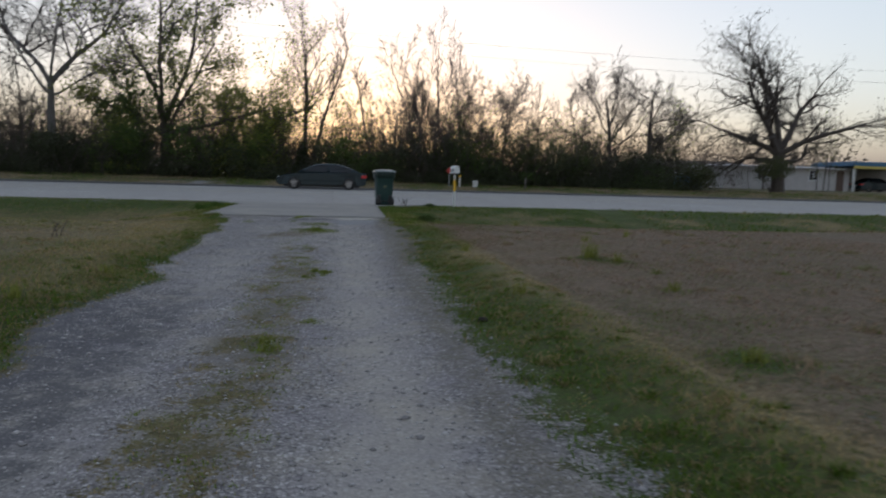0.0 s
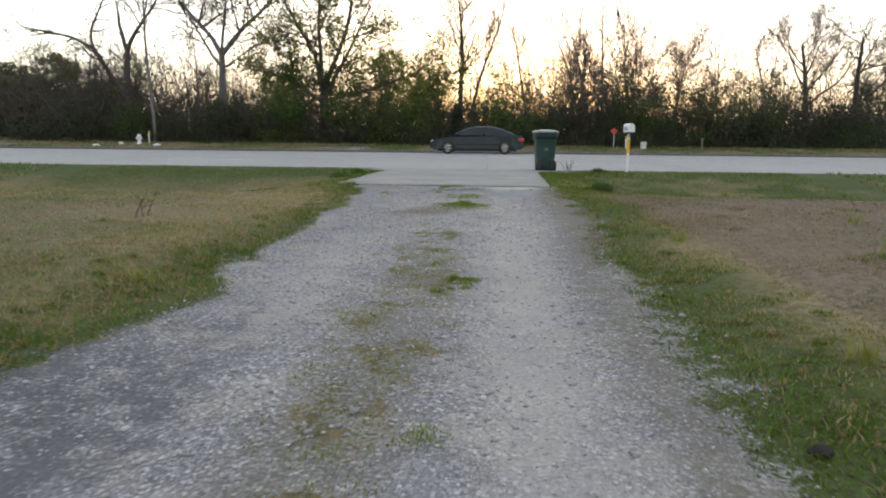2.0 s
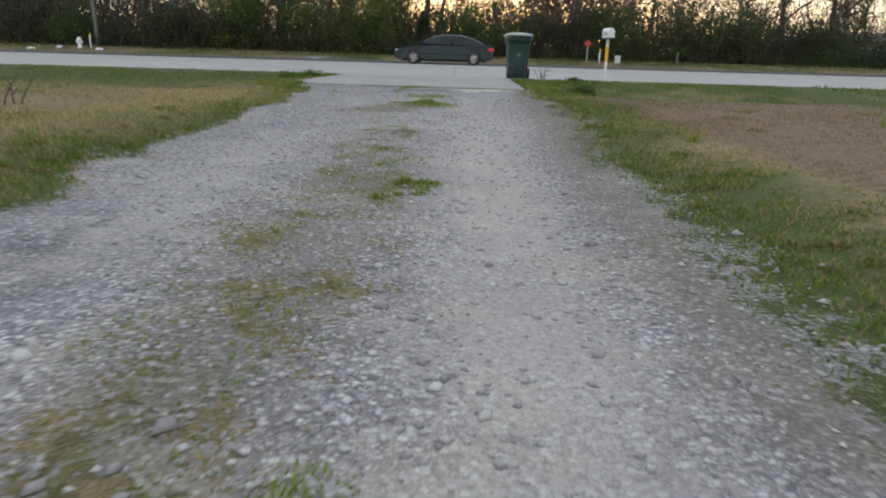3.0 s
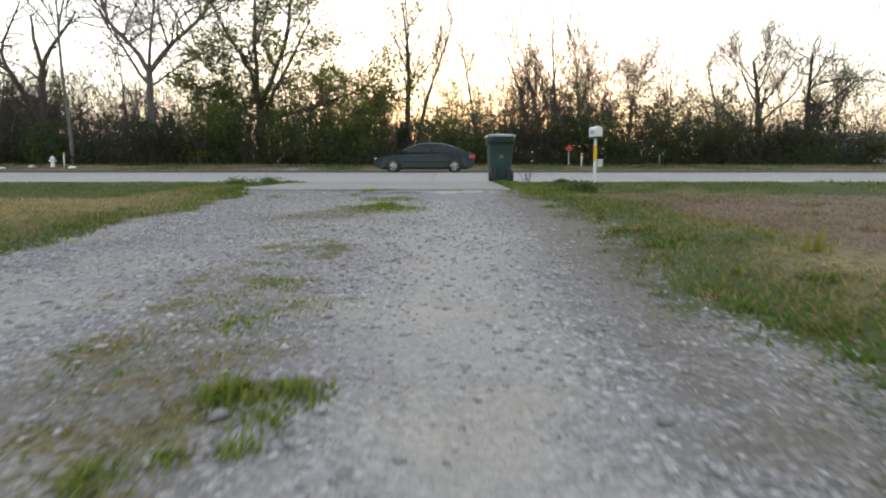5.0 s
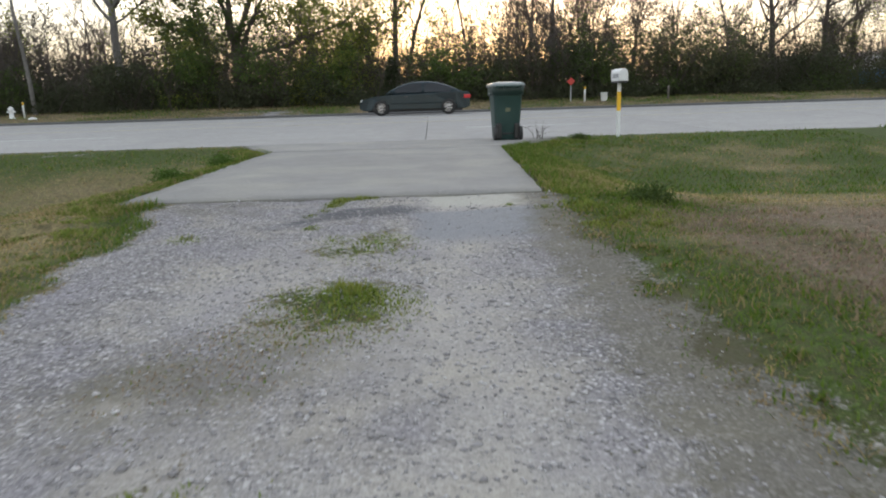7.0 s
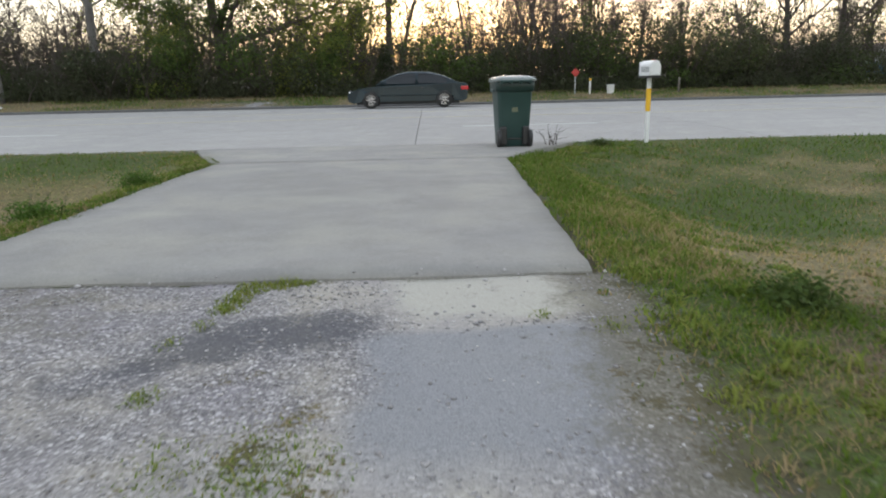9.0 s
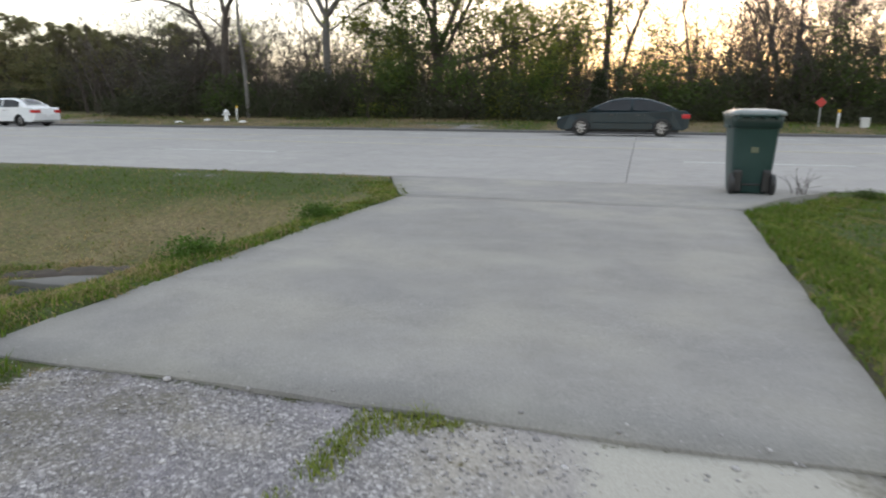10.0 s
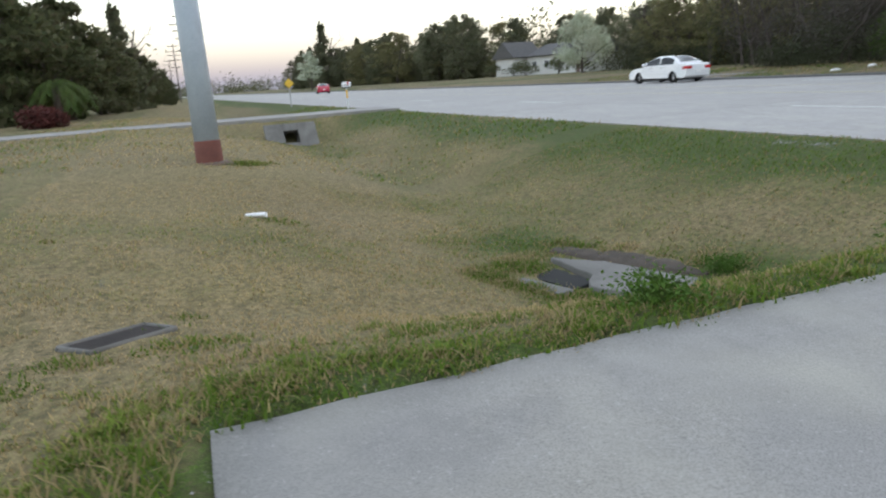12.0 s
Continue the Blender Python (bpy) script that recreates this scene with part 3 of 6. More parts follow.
def rolling(x, y, gravel=None):
    """Height of the ground with its small bumps, wheel ruts and furrow."""
    x, y = np.asarray(x, float), np.asarray(y, float)
    gravel = cover(x, y)[0] if gravel is None else gravel
    near = (np.abs(x) < 9) * (y < 21) * (1 - 0.6 * smooth(1.4, 2.0, x))
    z = terrain(x, y) + near * ((patchy(x, y, 0.5, 3) - 0.5) * 0.026 + (patchy(x, y, 0.2, 4) - 0.5) * 0.014) * (1.15 - gravel)
    z = z - 0.045 * furrow_at(x, y) * patchy(x, y, 0.6, 25)
    return z - gravel * (y < 13) * (np.exp(-((x + 0.98) / 0.25) ** 2) + np.exp(-((x - 0.24) / 0.25) ** 2)) * 0.018


def steps(*knots):
    """Grid lines: from knot to knot with the given spacing."""
    out = []
    for i in range(0, len(knots) - 2, 2):
        a, s, b = knots[i], knots[i + 1], knots[i + 2]
        count = max(1, round((b - a) / s))
        out += [a + (b - a) * j / count for j in range(count)]
    return np.array(out + [knots[-1]])


gx = steps(-2500, 500, -500, 60, -120, 8, -40, 1.2, -14, 0.25, -9, 0.14, -5, 0.09, 4, 0.18, 8, 0.5, 20, 1.5, 60, 8, 140, 60, 500, 500, 2500)
gy = steps(-400, 60, -40, 6, -4, 0.5, 1, 0.09, 13, 0.14, 20.4, 0.1, 20.8, 0.05, 21.1, 2.5, 38.7, 0.5, 40.2, 0.15, 44, 0.5, 60, 5, 120, 60, 600, 500, 3100)
GX, GY = np.meshgrid(gx, gy)
g_gravel, g_green, g_brown, g_damp, g_dirt, g_packed = cover(GX, GY)
g_slate, g_sand = beds(GX, GY)
GZ = rolling(GX, GY, g_gravel)
g_green = g_green * (1 - 0.8 * furrow_at(GX, GY))
lip = (GY > 12.5) & (GY < 12.85) & (np.abs(GX + 0.7) < 1.95)
GZ = np.where(lip, np.minimum(GZ, drive_height(GY) - 0.004), GZ)
under = (GY > 12.82) & (GY < 21) & (GX > ramp(GY, 12.8, -2.42, 18.4, -2.51, 20.9, -3.62)) & (GX < ramp(GY, 12.8, 1.03, 18.2, 1.23, 20.9, 2.7))
GZ = np.where(under, drive_height(GY) - 0.1, GZ)
nx, ny = len(gx), len(gy)
idx = np.arange(nx * ny).reshape(ny, nx)
quads = np.stack([idx[:-1, :-1], idx[:-1, 1:], idx[1:, 1:], idx[1:, :-1]], -1).reshape(-1, 4)
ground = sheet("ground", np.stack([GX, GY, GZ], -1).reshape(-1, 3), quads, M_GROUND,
               attrs={"gravel": g_gravel.ravel(), "green": g_green.ravel(), "brown": g_brown.ravel(), "damp": g_damp.ravel(), "dirt": g_dirt.ravel(), "packed": g_packed.ravel(), "slate": g_slate.ravel(), "sand": g_sand.ravel()}, smooth_faces=True)
tagged(ground, "gravel drive through dry winter lawn and weedy ditches", "ground", kind="structure")


# ---- apron and road ----
def slab_sheet(name, left, right, y0, y1, parent, drop=0.14, lift=0.014, rows=26, cols=14):
    """A concrete slab between two side lines, with a slightly chipped rim."""
    bm = bmesh.new()
    grid = []
    rng = random.Random(4)
    for j in range(rows + 1):
        y = y0 + (y1 - y0) * j / rows
        a, b = float(left(y)) + rng.uniform(-0.012, 0.012), float(right(y)) + rng.uniform(-0.012, 0.012)
        row = []
        for i in range(cols + 1):
            x = a + (b - a) * i / cols
            yy = y + (rng.uniform(-0.014, 0.014) if j == 0 else 0)
            rim = 0.008 if i in (0, cols) or j == 0 else 0
            row.append(bm.verts.new((x, yy, float(drive_height(y)) + lift - rim)))
        grid.append(row)
    for p, q in zip(grid, grid[1:]):
        for i in range(cols):
            bm.faces.new((p[i], p[i + 1], q[i + 1], q[i])).smooth = True
    loop = grid[0] + [r[-1] for r in grid[1:]] + grid[-1][-2::-1] + [r[0] for r in grid[-2:0:-1]]
    low = [bm.verts.new(v.co - Vector((0, 0, drop))) for v in loop]
    for i in range(len(loop)):
        k = (i + 1) % len(loop)
        bm.faces.new((loop[i], low[i], low[k], loop[k]))
    return part(name, bm, M_APRON, parent)


apron = thing("driveway_apron", None, "pale concrete apron joining gravel drive and road", "driveway", kind="structure")
slab_sheet("slab", lambda y: ramp(y, 12.8, -2.4, 18.4, -2.49), lambda y: ramp(y, 12.8, 1.02, 18.2, 1.22), 12.8, 18.28, apron)
slab_sheet("slab", lambda y: ramp(y, 18.3, -2.49, 19.2, -2.9, 20.9, -3.6), lambda y: ramp(y, 18.3, 1.23, 19.5, 1.75, 20.9, 2.7), 18.292, 20.9, apron, rows=10)

road = thing("road", None, "wide pale concrete five-lane road with faint markings", "road", kind="structure")
LANES = (20.91, 24.9, 28.9, 32.8, 36.8, 40.75)
CROWN = (0.0, 0.05, 0.08, 0.08, 0.06, 0.03)
part("roadbed", block((-900, 20.9, -0.3), (900, 40.76, -0.03)), M_JOINT, road, "dark tarred joints between slabs")


def lane_slab(lane, x0, x1):
    bm = bmesh.new()
    y0, y1, z0, z1 = LANES[lane] + 0.008, LANES[lane + 1] - 0.008, CROWN[lane], CROWN[lane + 1]
    top = [bm.verts.new(p) for p in ((x0, y0, z0), (x1, y0, z0), (x1, y1, z1), (x0, y1, z1))]
    low = [bm.verts.new((v.co.x, v.co.y, -0.05)) for v in top]
    bm.faces.new(top)
    for i in range(4):
        bm.faces.new((top[i], low[i], low[(i + 1) % 4], top[(i + 1) % 4]))
    return bm


for lane in range(5):
    first = part("slab", lane_slab(lane, 0.006, 5.994), M_ROAD, road)
    for i in range(-9, 9):
        if i:
            again = new("slab", first.data)
            again.parent, again.location = road, (6.0 * i, 0, 0)
    for a, b in ((-900, -54.006), (54.006, 900)):
        part("slab", lane_slab(lane, a, b), M_ROAD, road)


def marking(name, x0, x1, y, w, material):
    z = float(np.interp(y, LANES, CROWN)) + 0.005
    bm = block((x0, y - w / 2, z - 0.004), (x1, y + w / 2, z), 0.001, segments=1)
    return part(name, bm, material, road, "worn road paint")


for x in range(-120, 80, 12):
    marking("lane_dash", x + 1, x + 4, 24.9, 0.12, M_PAINT_W)
    marking("lane_dash", x + 3, x + 6, 36.8, 0.12, M_PAINT_W)
for y in (28.84, 32.86):
    marking("turn_lane_line", -300, 200, y, 0.1, M_PAINT_Y)
kerb = part("kerb", prism([(40.76, -0.1), (40.78, 0.1), (40.84, 0.13), (41.1, 0.14), (41.25, 0.12), (41.3, -0.1)], -500, 500), M_JOINT)
kerb.matrix_world = Matrix(((0, -1, 0, 0), (1, 0, 0, 0), (0, 0, 1, 0), (0, 0, 0, 1)))
tagged(kerb, "low dark kerb along the far road edge", "kerb", kind="structure")


def height(x, y):
    return float(rolling(x, y))


# ---- trees ----
def branch(rng, out, p, d, length, r, level, top, spec):
    """Adds a bending branch and its children to out as (points, radii, level)."""
    n = (7, 6, 4, 3, 2)[min(level, 4)]
    pts, radii = [p.copy()], [r]
    end = r * (0.35 if level else spec.get("taper", 0.4))
    wob = (spec.get("wobble", 0.06), 0.13, 0.2, 0.26, 0.3)[min(level, 4)]
    rise = spec.get("rise", 0.12) if level else spec.get("arch", 0.2 * spec.get("rise", 0.12))
    for i in range(n):
        d = (d + Vector((rng.gauss(0, wob), rng.gauss(0, wob), rng.gauss(0, wob) + rise))).normalized()
        p = p + d * (length / n)
        pts.append(p.copy())
        radii.append(r + (end - r) * (i + 1) / n)
    out.append((pts, radii, level))
    if level >= top:
        return
    count = spec["kids"][min(level, len(spec["kids"]) - 1)]
    start = spec["clear"] if level == 0 else 0.25
    for k in range(count):
        f = start + (1 - start) * ((k + rng.random()) / count)
        s = min(int(f * n), n - 1)
        at = pts[s].lerp(pts[s + 1], f * n - s)
        ahead = (pts[s + 1] - pts[s]).normalized()
        side = Vector((rng.gauss(0, 1), rng.gauss(0, 1), rng.gauss(0, 0.5)))
        side = (side - ahead * side.dot(ahead)).normalized()
        a = radians(rng.uniform(*spec["angle"][min(level, len(spec["angle"]) - 1)]))
        size = length * rng.uniform(*spec["shrink"][min(level, len(spec["shrink"]) - 1)]) * (1.0 - 0.45 * (f if level == 0 and not spec.get("fork") else 0.3))
        branch(rng, out, at, ahead * math.cos(a) + side * math.sin(a), size, max(0.017, (radii[s] * spec.get("thin", 0.46))), level + 1, top, spec)


def limbs_mesh(name, chains, material, parent, levels, label=""):
    verts, faces = [], []
    for pts, radii, level in chains:
        if level not in levels:
            continue
        k = (9, 6, 4, 3, 3)[min(level, 4)]
        side, rows = None, []
        for i, p in enumerate(pts):
            d = (pts[min(i + 1, len(pts) - 1)] - pts[max(i - 1, 0)]).normalized()
            side = d.orthogonal().normalized() if side is None else (side - d * side.dot(d)).normalized()
            up = d.cross(side)
            rows.append(len(verts))
            for j in range(k):
                a = 2 * math.pi * j / k
                verts.append(p + (side * math.cos(a) + up * math.sin(a)) * radii[i])
        for a, b in zip(rows, rows[1:]):
            faces += [(a + j, a + (j + 1) % k, b + (j + 1) % k, b + j) for j in range(k)]
    ob = sheet(name, [tuple(v) for v in verts], faces, material, parent, smooth_faces=True)
    return tagged(ob, label)


def leaf_quads(centres, size, rng, flat=0.0):
    """Leaf-shaped quads turned every way round their centres."""
    c = np.asarray(centres, float)
    n = len(c)
    a = rng.normal(size=(n, 3))
    a[:, 2] *= 1 - flat
    a /= np.linalg.norm(a, axis=1)[:, None]
    b = np.cross(a, rng.normal(size=(n, 3)))
    b /= np.linalg.norm(b, axis=1)[:, None] + 1e-9
    s = size * rng.uniform(0.55, 1.3, n)[:, None]
    v = np.stack([c - a * s, c + b * s * 0.42 - a * s * 0.1, c + a * s, c - b * s * 0.42 - a * s * 0.1], 1).reshape(-1, 3)
    return v, np.arange(4 * n).reshape(-1, 4)


def tips(chains, level):
    return [p for pts, _, lv in chains if lv >= level for p in pts[1:]]


def make_tree(name, label, seed, tall, radius, spec, leaves=None, group="", bark=None, tilt=(0, 0), category="tree"):
    """Trunk with limbs, twigs, and leaves of (material, how many, size) where it has them."""
    rng, nrng = random.Random(seed), np.random.default_rng(seed)
    chains = []
    branch(rng, chains, Vector((0, 0, -0.15)), Vector((tilt[0], tilt[1], 1)).normalized(), tall * spec.get("stem", 0.8), radius, 0, spec.get("levels", 3), spec)
    trunk = list(chains[0][0])
    for z, lean, length, thick in spec.get("limbs", ()):
        s = min(range(len(trunk)), key=lambda i: abs(trunk[i].z - z))
        way = Vector((math.sin(radians(lean)), rng.uniform(-0.3, 0.3), math.cos(radians(lean)))).normalized()
        branch(rng, chains, trunk[s], way, length, radius * thick, 1, spec.get("levels", 3), spec)
    for i in range(spec.get("stems", 0)):
        a = rng.uniform(0, 6.28)
        lean = rng.uniform(0.05, 0.22)
        branch(rng, chains, Vector((math.cos(a) * rng.uniform(0.2, 1.2), math.sin(a) * 0.5, -0.15)), Vector((math.cos(a) * lean, math.sin(a) * lean, 1)).normalized(),
               tall * spec.get("stem", 0.8) * rng.uniform(0.6, 0.95), radius * rng.uniform(0.5, 0.9), 0, spec.get("levels", 3), spec)
    ob = thing(name, None, label, category, group)
    limbs_mesh("trunk", chains, bark or M_BARK, ob, (0, 1))
    limbs_mesh("crown", chains, M_TWIG, ob, (2, 3, 4), "bare twigs")
    if leaves:
        material, many, size = leaves
        base = np.array([tuple(p) for p in tips(chains, spec.get("levels", 3))])
        pick = base[nrng.integers(0, len(base), many)] + nrng.normal(0, spec.get("fluff", 0.22), (many, 3))
        pick = pick[pick[:, 2] > 0.4]
        v, f = leaf_quads(pick, size, nrng)
        tagged(sheet("leaves", v, f, material, ob), "sparse young spring leaves")
    return ob


def stand(ob, x, y, turn=0.0, scale=1.0):
    ob.matrix_world = Matrix.LocRotScale((x, y, height(x, y) - 0.05), Euler((0, 0, radians(turn))), (scale, scale, scale))
    return ob


def again(ob, x, y, turn, scale):
    two = copy_thing(ob, pose(x, y, height(x, y) - 0.05, 0, 0, turn))
    two.scale = (scale, scale, scale)
    return two


def lumpy_crown(seed, lumps, many, size, material, parent, name="crown", label=""):
    """A crown of leaf clumps round given lumps (centre, radii), thickest towards their skins."""
    nrng = np.random.default_rng(seed)
    pts = []
    for (cx, cy, cz), (rx, ry, rz), share in lumps:
        n = int(many * share)
        d = nrng.normal(size=(n, 3))
        d /= np.linalg.norm(d, axis=1)[:, None]
        knob = 0.72 + 0.38 * patchy(d[:, 0] * 3 + cx, d[:, 1] * 3 + d[:, 2] * 2 + cz, 0.8, seed)
        r = knob * nrng.uniform(0.45, 1.0, n) ** 0.5
        pts.append(np.array((cx, cy, cz)) + d * r[:, None] * np.array((rx, ry, rz)))
    v, f = leaf_quads(np.concatenate(pts), size, nrng)
    return tagged(sheet(name, v, f, material, parent), label)


WIDE = dict(kids=(7, 8, 7, 4), angle=((30, 62), (25, 60), (25, 65), (25, 60)), shrink=((0.6, 0.85), (0.45, 0.75), (0.4, 0.7), (0.45, 0.7)), clear=0.45, rise=0.1, stem=0.62, levels=4, thin=0.5, fork=True)
OPEN = dict(kids=(10, 7, 6, 4), angle=((35, 75), (25, 60), (25, 60), (20, 60)), shrink=((0.5, 0.8), (0.42, 0.7), (0.4, 0.7), (0.45, 0.7)), clear=0.3, rise=0.09, stem=0.74, levels=4, thin=0.42, taper=0.25)
SLIM = dict(kids=(13, 7, 5), angle=((22, 55), (22, 55), (20, 55)), shrink=((0.24, 0.5), (0.35, 0.6), (0.4, 0.65)), clear=0.38, rise=0.13, stem=0.95, levels=3, taper=0.15, thin=0.4)
SNAG = dict(kids=(3, 3, 3), angle=((12, 30), (30, 60), (30, 60)), shrink=((0.35, 0.6), (0.2, 0.35), (0.3, 0.5)), clear=0.55, rise=0.06, stem=0.85, levels=2, thin=0.7, taper=0.5)

FORKED = dict(kids=(0, 9, 7, 4), angle=((30, 60), (25, 62), (25, 65), (25, 60)), shrink=((0.5, 0.8), (0.3, 0.6), (0.4, 0.7), (0.45, 0.7)), clear=0.5, rise=0.03, arch=0.1, levels=4, thin=0.5, taper=0.75, wobble=0.03)
stand(make_tree("bare_tree", "large bare spreading tree with a forked grey trunk", 11, 13.0, 0.29,
                dict(FORKED, kids=(0, 13, 8, 4), shrink=((0.5, 0.8), (0.35, 0.7), (0.4, 0.7), (0.45, 0.7)), stem=0.49, angle=((30, 60), (30, 75), (25, 65), (25, 60)), limbs=((6.2, 38, 8.2, 0.66), (6.2, -17, 8.6, 0.66), (6.2, 10, 7.4, 0.42), (5.6, -52, 6.2, 0.4), (5.3, 74, 4.4, 0.26), (5.9, 58, 6.0, 0.34))), bark=M_PALEBARK), -19.6, 52.0, 0)
stand(make_tree("pale_trunk_tree", "slim leaning tree with a pale bare trunk", 23, 13.5, 0.13, dict(SLIM, clear=0.5, kids=(12, 6, 5), shrink=((0.2, 0.36), (0.35, 0.6), (0.4, 0.65)), limbs=((6.5, 9, 6.5, 0.5), (8.0, -20, 4.5, 0.4))), bark=M_PALEBARK, tilt=(-0.11, 0)), -22.6, 47.0, 0)
stand(make_tree("broken_tree", "dead forked tree with broken tops", 31, 9.4, 0.26, dict(SNAG, kids=(0, 3, 3), shrink=((0.35, 0.6), (0.12, 0.25), (0.3, 0.5)), wobble=0.03, stem=0.68, taper=0.8, arch=0.02, limbs=((6.2, -22, 4.2, 0.62), (6.2, 6, 4.4, 0.62), (5.3, 40, 1.2, 0.4), (5.3, -50, 2.6, 0.25))), bark=M_BARK, tilt=(-0.06, 0)), -26.0, 50.0, 0)
stand(make_tree("leaning_tree", "dead tree leaning far over with long bare limbs", 37, 9.5, 0.24, dict(SNAG, kids=(3, 6, 4), clear=0.4, rise=0.01, arch=0.05, taper=0.6, levels=3, shrink=((0.3, 0.5), (0.25, 0.5), (0.3, 0.5)), limbs=((7.0, -56, 4.6, 0.5), (7.0, -12, 4.6, 0.45), (5.5, -70, 3.0, 0.3))), bark=M_BARK, tilt=(-0.5, 0)), -24.6, 51.0, 0)
LEAFING = dict(FORKED, kids=(0, 8, 6, 4), fluff=0.3, arch=0.06)
big = stand(make_tree("budding_tree", "broad tree coming into fresh green leaf", 41, 11.6, 0.33,
                      dict(LEAFING, stem=0.36, limbs=((3.6, -8, 9.0, 0.6), (3.6, 16, 9.2, 0.6), (3.6, -34, 7.6, 0.5), (3.0, 40, 7.4, 0.5), (3.0, 68, 7.6, 0.5), (3.0, -62, 5.4, 0.4))), (M_BUD, 9500, 0.13)), -11.8, 50.5, 0)
for part_name, seed, lumps, many, material in (
        ("leaf_mass", 141, (((-3.2, 0, 4.3), (1.7, 1.4, 1.3), 0.2), ((-1.2, -0.4, 4.8), (1.9, 1.6, 1.5), 0.25), ((1.2, 0, 4.2), (1.8, 1.5, 1.3), 0.2), ((-2.6, 0, 6.6), (1.2, 1.0, 0.9), 0.12), ((0.0, 0, 6.7), (1.3, 1.0, 0.9), 0.1), ((0.4, 0.2, 9.8), (0.9, 0.8, 0.9), 0.08)), 5200, M_LEAF),
        ("leaf_mass", 142, (((2.8, -0.2, 5.4), (1.5, 1.2, 0.8), 0.3), ((4.6, 0, 5.6), (1.3, 1.0, 0.8), 0.25), ((-1.0, 0, 8.4), (1.4, 1.1, 1.1), 0.2), ((1.0, 0, 8.0), (1.0, 1.0, 1.0), 0.15)), 2400, M_BUD)):
    lumpy_crown(seed, lumps, many, 0.12, material, big, part_name)
stand(make_tree("budding_tree", "low spreading tree with yellow-green young leaves", 43, 6.9, 0.2, dict(WIDE, clear=0.35, stem=0.5, kids=(8, 7, 6), angle=((35, 80), (25, 60), (25, 65)), shrink=((0.9, 1.4), (0.45, 0.75), (0.4, 0.7)), levels=3, rise=0.05), (M_BUD, 3600, 0.11)), -6.0, 52.0, 90)
stand(make_tree("tall_tree", "tall slender tree with sparse yellowish leaves", 47, 12.0, 0.26, dict(SLIM, kids=(12, 7, 5), clear=0.3, shrink=((0.3, 0.55), (0.35, 0.6), (0.4, 0.65))), (M_BUD, 1900, 0.09)), -2.1, 54.0, 0)
stand(make_tree("tall_tree", "tall slender bare tree leaning a little", 49, 11.4, 0.18, SLIM, tilt=(0.05, 0)), -1.6, 54.6, 0)
stand(make_tree("flat_topped_tree", "thin bare tree with a flat spreading top", 53, 8.6, 0.14, dict(SLIM, clear=0.72, kids=(8, 6, 5), shrink=((0.2, 0.34), (0.4, 0.6), (0.4, 0.6))), tilt=(-0.12, 0)), 3.3, 54.0, 0)
stand(make_tree("many_stemmed_tree", "clump of tall bare stems rising together", 59, 12.3, 0.13, dict(SLIM, stems=6, clear=0.42, kids=(9, 5, 4), angle=((18, 45), (22, 55), (20, 55)))), 8.1, 52.0, 0)
stand(make_tree("many_stemmed_tree", "shorter clump of bare upright stems", 61, 9.6, 0.12, dict(SLIM, stems=5, clear=0.4, kids=(9, 5, 4), angle=((18, 45), (22, 55), (20, 55)))), 10.3, 52.6, 0)
stand(make_tree("bare_tree", "small bare leaning tree above the brush", 67, 8.0, 0.16, OPEN, tilt=(0.1, 0)), 13.2, 53.0, 0)
stand(make_tree("bare_tree", "bare upright tree with fine twigs", 71, 7.9, 0.14, SLIM), 20.0, 53.0, 0)
stand(make_tree("bare_tree", "bare tree with a broad fan of limbs", 73, 9.8, 0.28, dict(OPEN, clear=0.28, rise=0.16)), 22.3, 52.0, 0)
stand(make_tree("bare_tree", "crooked bare tree with long side limbs", 79, 10.4, 0.27, dict(OPEN, clear=0.25, rise=0.03)), 25.6, 52.0, 40)
stand(make_tree("oak_tree", "large dark tree with a heavy trunk and dense spreading twigs", 83, 12.2, 0.55, dict(FORKED, kids=(0, 11, 7, 4), stem=0.26, taper=0.85, thin=0.5, arch=0.07, fluff=0.3, limbs=((3.0, -62, 6.4, 0.5), (3.0, -36, 7.4, 0.55), (3.0, -12, 8.4, 0.55), (3.0, 12, 8.6, 0.55), (3.0, 34, 7.6, 0.5), (3.0, 60, 6.8, 0.5), (2.6, 80, 5.0, 0.35), (2.6, -82, 4.6, 0.35))), (M_HAZEL, 11000, 0.075)), 36.0, 50.0, 0)
wood_a = stand(make_tree("wood_tree", "bare slender tree standing in the wood", 107, 9.4, 0.15, dict(OPEN, levels=3, clear=0.3, kids=(8, 6, 5)), group="trees in the wood"), -33.0, 56.0)
wood_b = stand(make_tree("wood_tree", "bare slender tree standing in the wood", 109, 10.0, 0.14, dict(SLIM, levels=3, clear=0.35, stems=1, kids=(9, 6, 4)), group="trees in the wood"), -15.5, 57.0)
wood_c = stand(make_tree("wood_tree", "slender tree with a few young leaves in the wood", 113, 8.6, 0.13, dict(OPEN, levels=3, clear=0.25, rise=0.14, kids=(8, 6, 5)), (M_BUD, 1100, 0.11), group="trees in the wood"), -4.4, 57.0)
